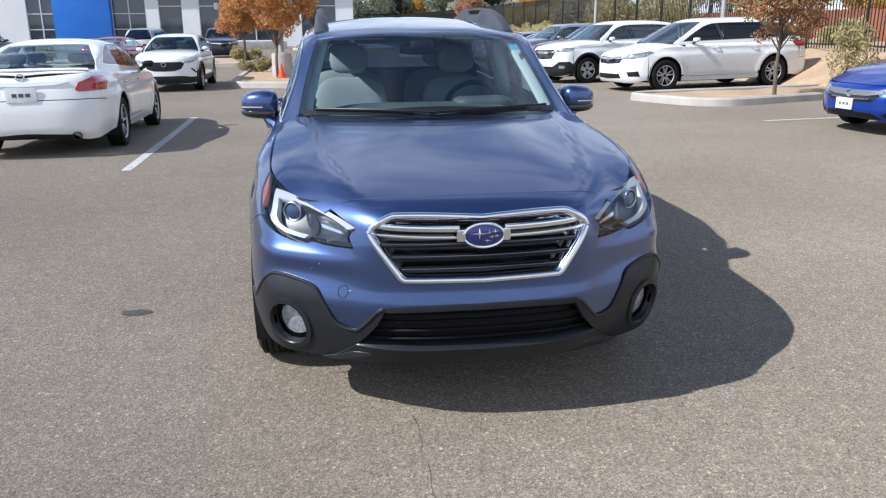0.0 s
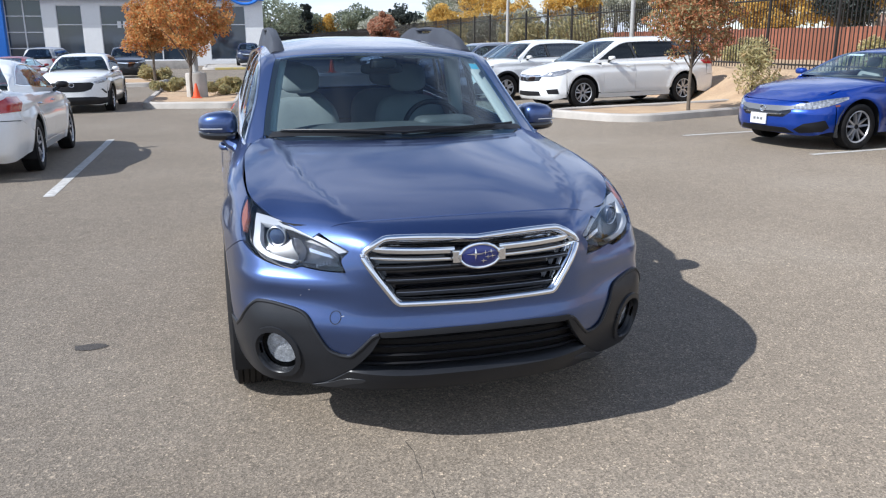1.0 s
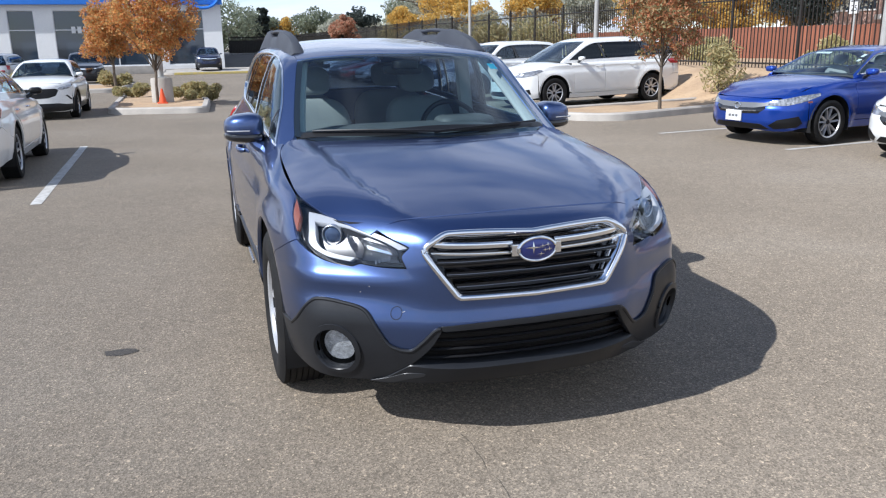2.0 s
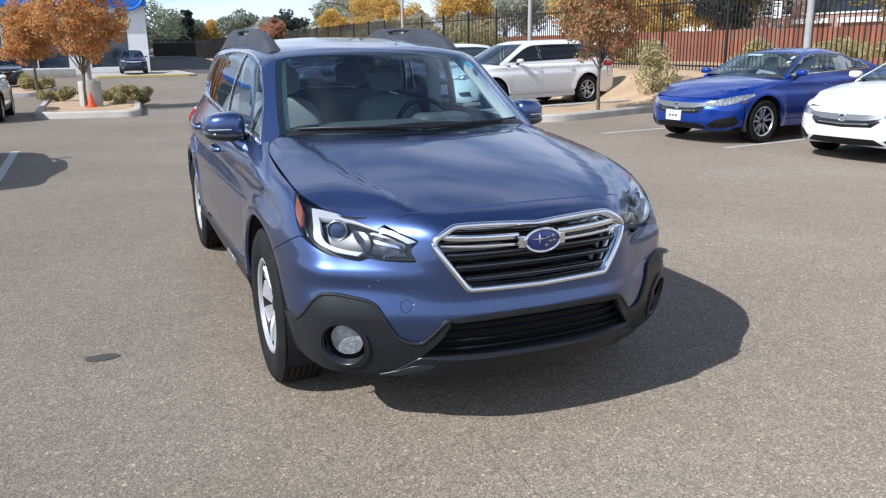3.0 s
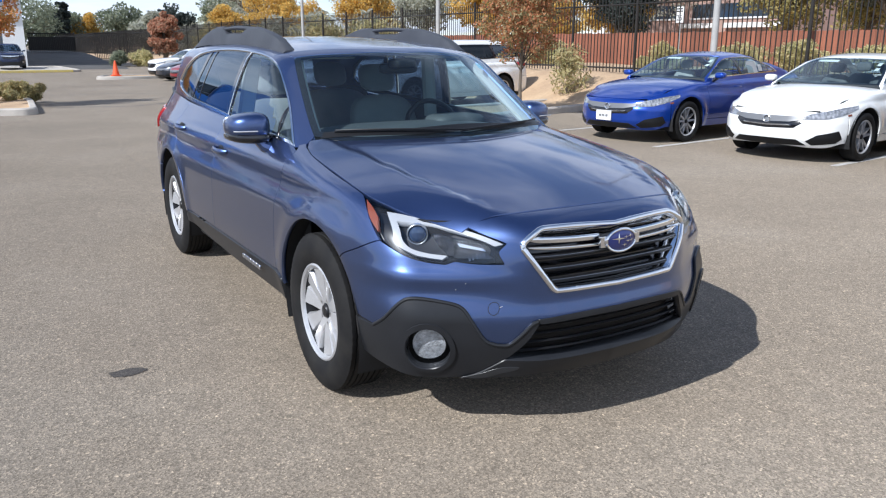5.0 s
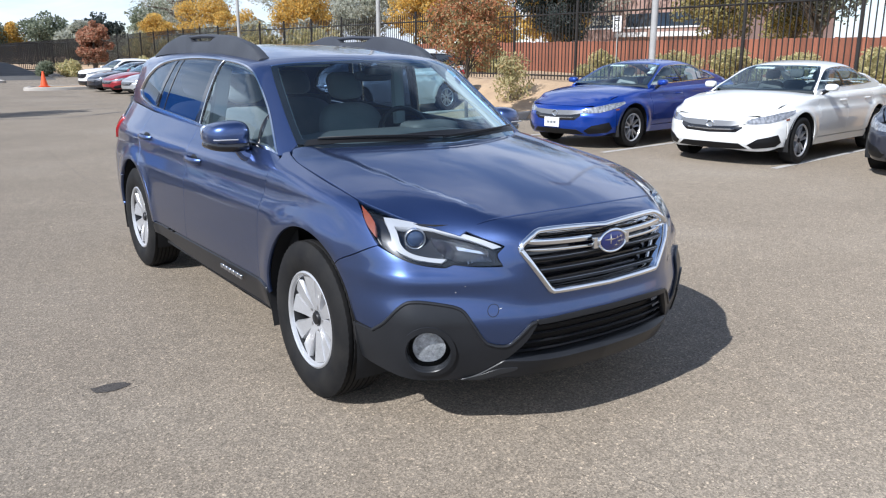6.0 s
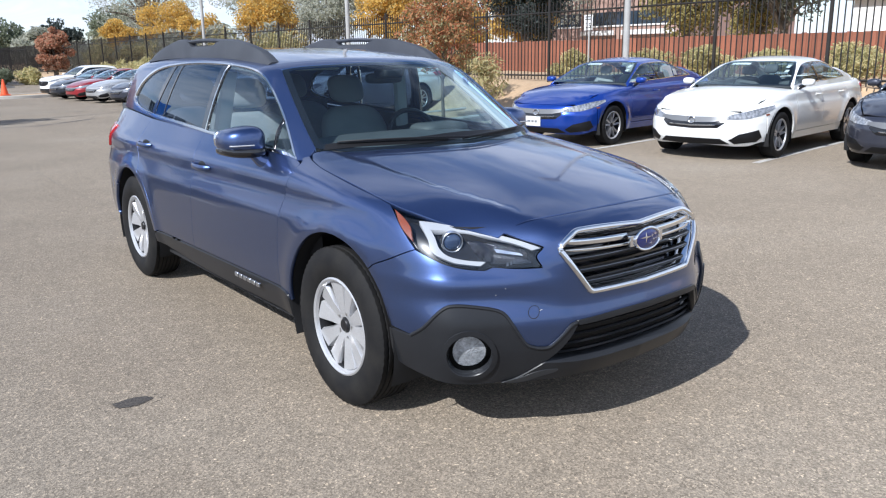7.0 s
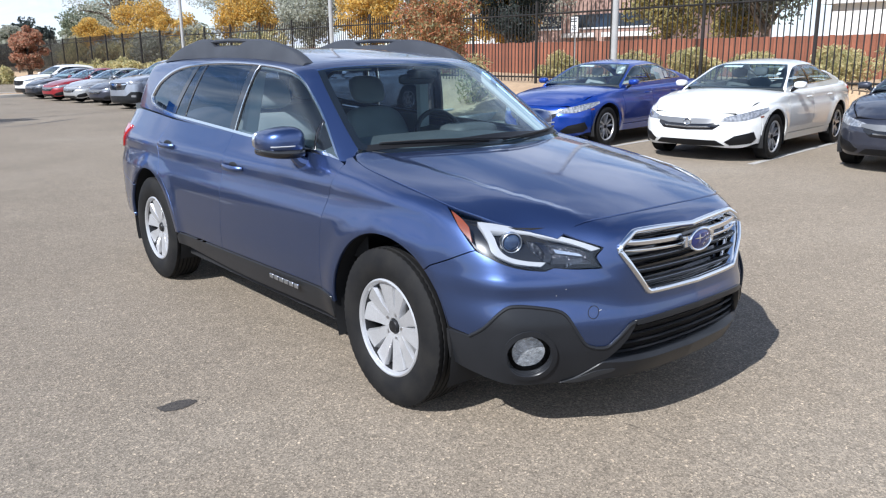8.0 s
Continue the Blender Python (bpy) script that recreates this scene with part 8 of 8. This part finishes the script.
# beyond the fence and the yard
FAR = [("red_shrub_tree", 7.7, 44, 0.0, RUST, 0.85, 1.1, 1.95), ("yellow_tree", 16.0, 50, 0.7, YELLOW, 2.4, 2.2, 3.9), ("yellow_tree", 17.2, 38, 0.8, YELLOW, 2.3, 2.0, 3.6), ("yellow_tree", 19.5, 30, 0.8, YELLOW, 2.2, 2.0, 3.5), ("yellow_tree", 21.0, 23, 0.8, YELLOW, 2.0, 2.0, 3.3),
       ("grey_green_tree", 23.0, 45, 0.8, OLIVE, 4.2, 4.0, 6.0), ("grey_green_tree", 25.0, 34, 0.8, OLIVE, 3.6, 3.6, 5.5), ("grey_green_tree", 18.0, 60, 0.8, OLIVE, 4.5, 4.2, 6.4), ("dark_conifer", 20.2, 21.8, 0.8, DARKG, 1.6, 1.6, 2.9),
       ("yellow_tree", 21.5, 15.3, 0.8, GOLDG, 1.6, 1.7, 2.7), ("yellow_tree", 22.5, 13.2, 0.8, GOLDG, 1.4, 1.6, 2.6), ("grey_green_tree", 21.0, 11.4, 0.8, DARKOL, 1.9, 1.6, 3.4), ("yellow_tree", 22.0, 3.5, 0.8, YELLOW, 2.0, 2.0, 3.2),
       ("yellow_tree", 18.5, 34, 0.8, OLIVE, 1.9, 1.9, 2.8), ("yellow_tree", 20.5, 26.5, 0.8, YELLOW, 1.8, 1.7, 2.6), ("grey_green_tree", 26.5, 27.0, 0.8, OLIVE, 3.0, 3.0, 4.6), ("grey_green_tree", 20.0, 43.5, 0.8, OLIVE, 3.2, 2.8, 4.0), ("yellow_tree", 14.8, 57, 0.6, YELLOW, 2.0, 1.8, 3.0),
       ("grey_green_tree", 13.0, 75, 0.4, OLIVE, 1.8, 1.4, 2.0), ("green_tree", 4.5, 118, 0, HAZEG, 5.0, 3.4, 4.2), ("green_tree", 10.5, 128, 0, HAZEG, 3.5, 2.6, 3.4), ("dark_conifer", 10.9, 124, 0, DARKG, 1.0, 2.6, 4.4), ("grey_green_tree", 25.0, 53, 0.8, OLIVE, 4.8, 4.2, 6.6), ("grey_green_tree", 20.5, 68, 0.8, OLIVE, 4.6, 4.4, 6.6), ("yellow_tree", 15.8, 44, 0.7, YELLOW, 1.7, 1.5, 2.9), ("green_tree", 18.5, 122, 0, HAZEG, 3.2, 2.8, 3.8), ("green_tree", 24.0, 115, 0, DARKG, 2.8, 2.6, 4.0), ("green_tree", 27.5, 100, 0, HAZEG, 3.2, 2.8, 4.4), ("yellow_tree", 14.5, 130, 0, YELLOW, 2.2, 2.2, 3.4)]
for k, (nm, x, y, z, mat, r, rz, h) in enumerate(FAR):
    if mat is YELLOW and 20 < y < 60:
        r, rz, h = r * 0.72, rz * 0.66, h * 0.72
    if nm == "grey_green_tree" and 25 < y < 70:
        rz, h = rz * 1.15, h * 1.15
    tree_thing(nm, {"red_shrub_tree": "round rusty-red shrub at the car park's edge", "yellow_tree": "golden yellow autumn tree behind the fence", "grey_green_tree": "large pale grey-green tree behind the fence", "dark_conifer": "dark green conifer among autumn trees",
                    "green_tree": "broad green tree in the distance"}[nm] if mat is not OLIVE or nm != "yellow_tree" else "pale yellow-green tree behind the fence", x, y, z, h * 0.45, 0.14 if y < 60 else 0.3, (0, 0, h), (r, r, rz), 60, 12000 if y < 70 else 5000, 0.08 if y < 70 else 0.26, mat, 100 + k, "trees beyond the car park", r * 0.33)


# ---- showroom ----
WALLW = mottled("white_render", (0.86, 0.86, 0.85), (0.82, 0.82, 0.81), 0.6, 0.7, fine=30.0, bumps=0.1)
BLUEP = mottled("blue_cladding", (0.03, 0.19, 0.68), (0.04, 0.21, 0.72), 0.8, 0.35, fine=20.0, bumps=0.03)
SHOPGLASS = principled("showroom_glass", (0.030, 0.045, 0.065), 0.05, 0.0, 1.0)
MULL = principled("window_frame_pale", (0.62, 0.63, 0.65), 0.45, 0.1)


def showroom():
    b = tagged(new("showroom"), "white car showroom with tall dark windows and a blue panel", "building")
    Y = 52.0
    xs = [(-40.0, -24.0, 0), (-24.0, -20.6, 1), (-20.6, -18.9, 0), (-18.9, -17.2, 1), (-13.8, -11.75, 1), (-11.75, -10.95, 0), (-10.95, -9.5, 2), (-9.5, -8.45, 0), (-8.45, -3.2, 2), (-3.2, -2.0, 0), (-2.0, 0.27, 2), (0.27, 1.4, 0)]
    for x0, x1, kind in xs:
        if kind == 0:
            part("wall", solid((x0, Y, 0), (x1, Y + 0.4, 6.5)), WALLW, b, smooth=False)
        else:
            ztop, zbot = (6.5, 0.2) if kind == 1 else (3.72, 0.35)
            w = part("window", solid((x0, Y + 0.14, zbot), (x1, Y + 0.18, ztop)), SHOPGLASS, b, smooth=False)
            if kind == 2:
                part("wall", solid((x0, Y, ztop), (x1, Y + 0.4, 6.5)), WALLW, b, smooth=False)
                part("wall", solid((x0, Y, 0), (x1, Y + 0.4, zbot)), WALLW, b, smooth=False)
            n = max(2, round((x1 - x0) / 0.85)) if kind == 1 else max(1, round((x1 - x0) / 1.7))
            for k in range(n + 1):
                x = x0 + (x1 - x0) * k / n
                part("mullion", solid((x - 0.035, Y + 0.06, zbot), (x + 0.035, Y + 0.16, ztop)), MULL, w, smooth=False)
            for z in ([zbot + 0.03, 1.15, 2.1, 3.05, 4.0, 5.0] if kind == 1 else [zbot + 0.03, 2.55, ztop - 0.03]):
                part("transom", solid((x0, Y + 0.07, z - 0.03), (x1, Y + 0.15, z + 0.03)), MULL, w, smooth=False)
    part("blue_panel", solid((-17.2, Y - 0.5, 0.6), (-13.8, Y + 0.4, 7.5), 0.05), BLUEP, b, "bright blue entrance panel")
    part("blue_fascia", solid((-13.8, Y - 0.45, 4.02), (1.5, Y - 0.003, 4.6), 0.03), BLUEP, b, "blue fascia band")
    for x, r in ((-3.4, 1.0), (0.3, 1.0)):
        part("sign_ring", tube([(x + r * math.cos(a), Y - 0.55, 4.55 + 0.75 * math.sin(a)) for a in np.linspace(0, math.tau, 36, endpoint=False)], 0.09, 8, True), BLUEP, b, "blue oval ring")
    for k in range(5):
        part("number_bar", solid((-7.5 + k * 0.34, Y + 0.03, 2.35), (-7.27 + k * 0.34, Y + 0.05, 2.75)), PLATE, b, "white bar", smooth=False)
    part("roof", solid((-40, Y + 0.4, 6.3), (1.4, Y + 30, 6.5)), WALLW, b, smooth=False)
    part("side_wall", solid((1.0, Y + 0.41, 0), (1.4, Y + 30, 6.3)), WALLW, b, smooth=False)
    part("plinth_wall", solid((-40, 46.5, 0), (-2.8, 46.9, 0.45), 0.02), CONC, b)


showroom()


def house(x, y, z, w, d, h, mat, label, windows, roof=None):
    b = tagged(new("house"), label, "house")
    b.location = (x, y, z)
    part("wall", solid((0, 0, 0), (w, d, h)), mat, b, smooth=False)
    part("roof", solid((-0.3, -0.3, h), (w + 0.3, d + 0.3, h + 0.25), 0.03), roof or WALLW, b)
    for y0, y1, z0, z1 in windows:
        wo = part("window", solid((-0.03, y0, z0), (0.02, y1, z1)), SHOPGLASS, b, smooth=False)
        part("frame", solid((-0.06, y0 - 0.06, z0 - 0.08), (0.03, y1 + 0.06, z0 - 0.003)), PLATE, wo, smooth=False)
    return b


PINKW = mottled("pinkish_stucco", (0.42, 0.28, 0.24), (0.36, 0.24, 0.20), 0.8, 0.9)
# its dark window bands stand in for the shade under a porch
pink = house(30, 21.5, 0.8, 10, 9.5, 5.0, PINKW, "pinkish-brown stucco house behind the fence", [(0.4, 5.6, 1.95, 2.6), (6.4, 9.2, 1.95, 2.6)])
for y0, y1 in ((0.2, 3.4), (3.9, 6.1)):
    part("porch_rail", solid((-0.35, y0, 1.45), (-0.25, y1, 1.68), 0.01, 1), PLATE, pink)
house(27, 1.0, 0.8, 9, 11.2, 2.3, WALLW, "white-walled house behind the board fence", [(1, 3, 1.5, 2.0), (6.5, 8.5, 1.5, 2.0)])
house(38, 36.0, 0.8, 10, 8, 3.4, WALLW, "pale house behind the trees", [(2, 4, 1.8, 2.8)])
house(14, 140, 0, 16, 8, 3.2, PINKW, "low pale house in the distance", [])


def yard_gate(x0, x1, y, z, h, label, screened=True):
    g = tagged(new("yard_gate"), label, "gate")
    g.location = (0, 0, z)
    part("gate_frame", tube([(x0, y, 0.04), (x0, y, h), (x1, y, h), (x1, y, 0.04)], 0.05, 6, True), POST, g)
    bm = bmesh.new()
    n = int((x1 - x0) / 0.13)
    for k in range(1, n):
        x = x0 + (x1 - x0) * k / n
        box(bm, (x - 0.025, y - 0.012, 0.1), (x + 0.025, y + 0.012, h))
    tagged(part("picket", bm, POST, g, smooth=False), kind="stuff")
    if screened:
        part("screen", solid((x0, y + 0.05, 0.3), (x1, y + 0.07, h - 0.25)), BLACK, g, "dark screening mesh", smooth=False)
    return g


# the rise is set so that the gate's foot fits the camera's view
def driveway():
    bm = bmesh.new()
    rows = []
    for y in np.linspace(46, 100, 28):
        k = min(1.0, max(0.0, (y - 46) / 24))
        z = -0.01 + 0.70 * k * k * (3 - 2 * k)
        rows.append([bm.verts.new((x, y, z if 0 < i < 5 else -0.05)) for i, x in enumerate((-0.4 + 0.8 * k, 0.2 + 0.8 * k, 2, 4, 6.3 + 0.2 * k, 7.2 + 0.1 * k))])
    for A, B in zip(rows, rows[1:]):
        for i in range(5):
            bm.faces.new((A[i], A[i + 1], B[i + 1], B[i]))
    m = mottled("dark_driveway", (0.075, 0.072, 0.068), (0.10, 0.095, 0.09), 0.6, 0.9, fine=40.0, bumps=0.2)
    return thing("driveway", bm, m, "asphalt driveway coloured darker than the car park, rising to a yard gate", "road", kind="structure", smooth=True)


def speed_sign():
    s = tagged(new("road_sign"), "white speed limit sign on a post behind the fence", "sign")
    s.location = (14.5, 13.42, 0.8)
    part("post", tube([(0.03, 0, 0), (0.03, 0, 1.62)], 0.025, 8), POLE, s)
    face = part("plate", solid((-0.012, -0.15, 1.25), (0.0, 0.15, 1.66), 0.003), PLATE, s)
    for z, size, txt in ((1.31, 0.20, "25"),):
        cu = bpy.data.curves.new("digits", "FONT")
        cu.body, cu.size, cu.align_x, cu.extrude = txt, size, "CENTER", 0.001
        tmp = bpy.data.objects.new("digits", cu)
        scene.collection.objects.link(tmp)
        me = bpy.data.meshes.new_from_object(tmp.evaluated_get(bpy.context.evaluated_depsgraph_get()))
        bpy.data.objects.remove(tmp)
        me.transform(Matrix.Translation((-0.015, 0, z)) @ pose(0, 0, 0, 90, 0, -90))
        me.materials.clear()
        me.materials.append(BLACK)
        put("digits", me, face, "black digits")
    for z in (1.53, 1.59):
        part("bar", solid((-0.016, -0.11, z), (-0.0135, 0.11, z + 0.03), 0.0005), BLACK, face, "plain black bar")


speed_sign()
driveway()
yard_gate(2.75, 6.15, 70, 0.68, 1.62, "dark iron yard gate standing closed")
yard_gate(7.6, 11.1, 70, 0.15, 2.1, "dark iron yard gate standing open", False)

# ---- slide and scale the level plan along the camera's sight lines onto the slope ----
def fit_to_view():
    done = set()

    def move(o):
        # moved away and enlarged alike, so it looks unchanged from the camera
        p, s = along_sight(*o.location)
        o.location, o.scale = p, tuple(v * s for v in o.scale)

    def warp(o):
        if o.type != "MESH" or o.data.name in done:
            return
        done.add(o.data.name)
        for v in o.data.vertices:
            v.co = along_sight(*v.co)[0]
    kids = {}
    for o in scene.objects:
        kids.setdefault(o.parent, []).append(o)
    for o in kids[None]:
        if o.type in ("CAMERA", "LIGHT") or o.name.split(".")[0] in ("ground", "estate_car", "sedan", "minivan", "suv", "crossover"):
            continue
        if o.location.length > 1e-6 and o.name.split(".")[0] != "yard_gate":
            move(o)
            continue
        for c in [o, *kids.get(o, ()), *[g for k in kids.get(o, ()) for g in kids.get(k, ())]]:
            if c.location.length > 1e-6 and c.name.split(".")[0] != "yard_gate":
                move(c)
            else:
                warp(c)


fit_to_view()
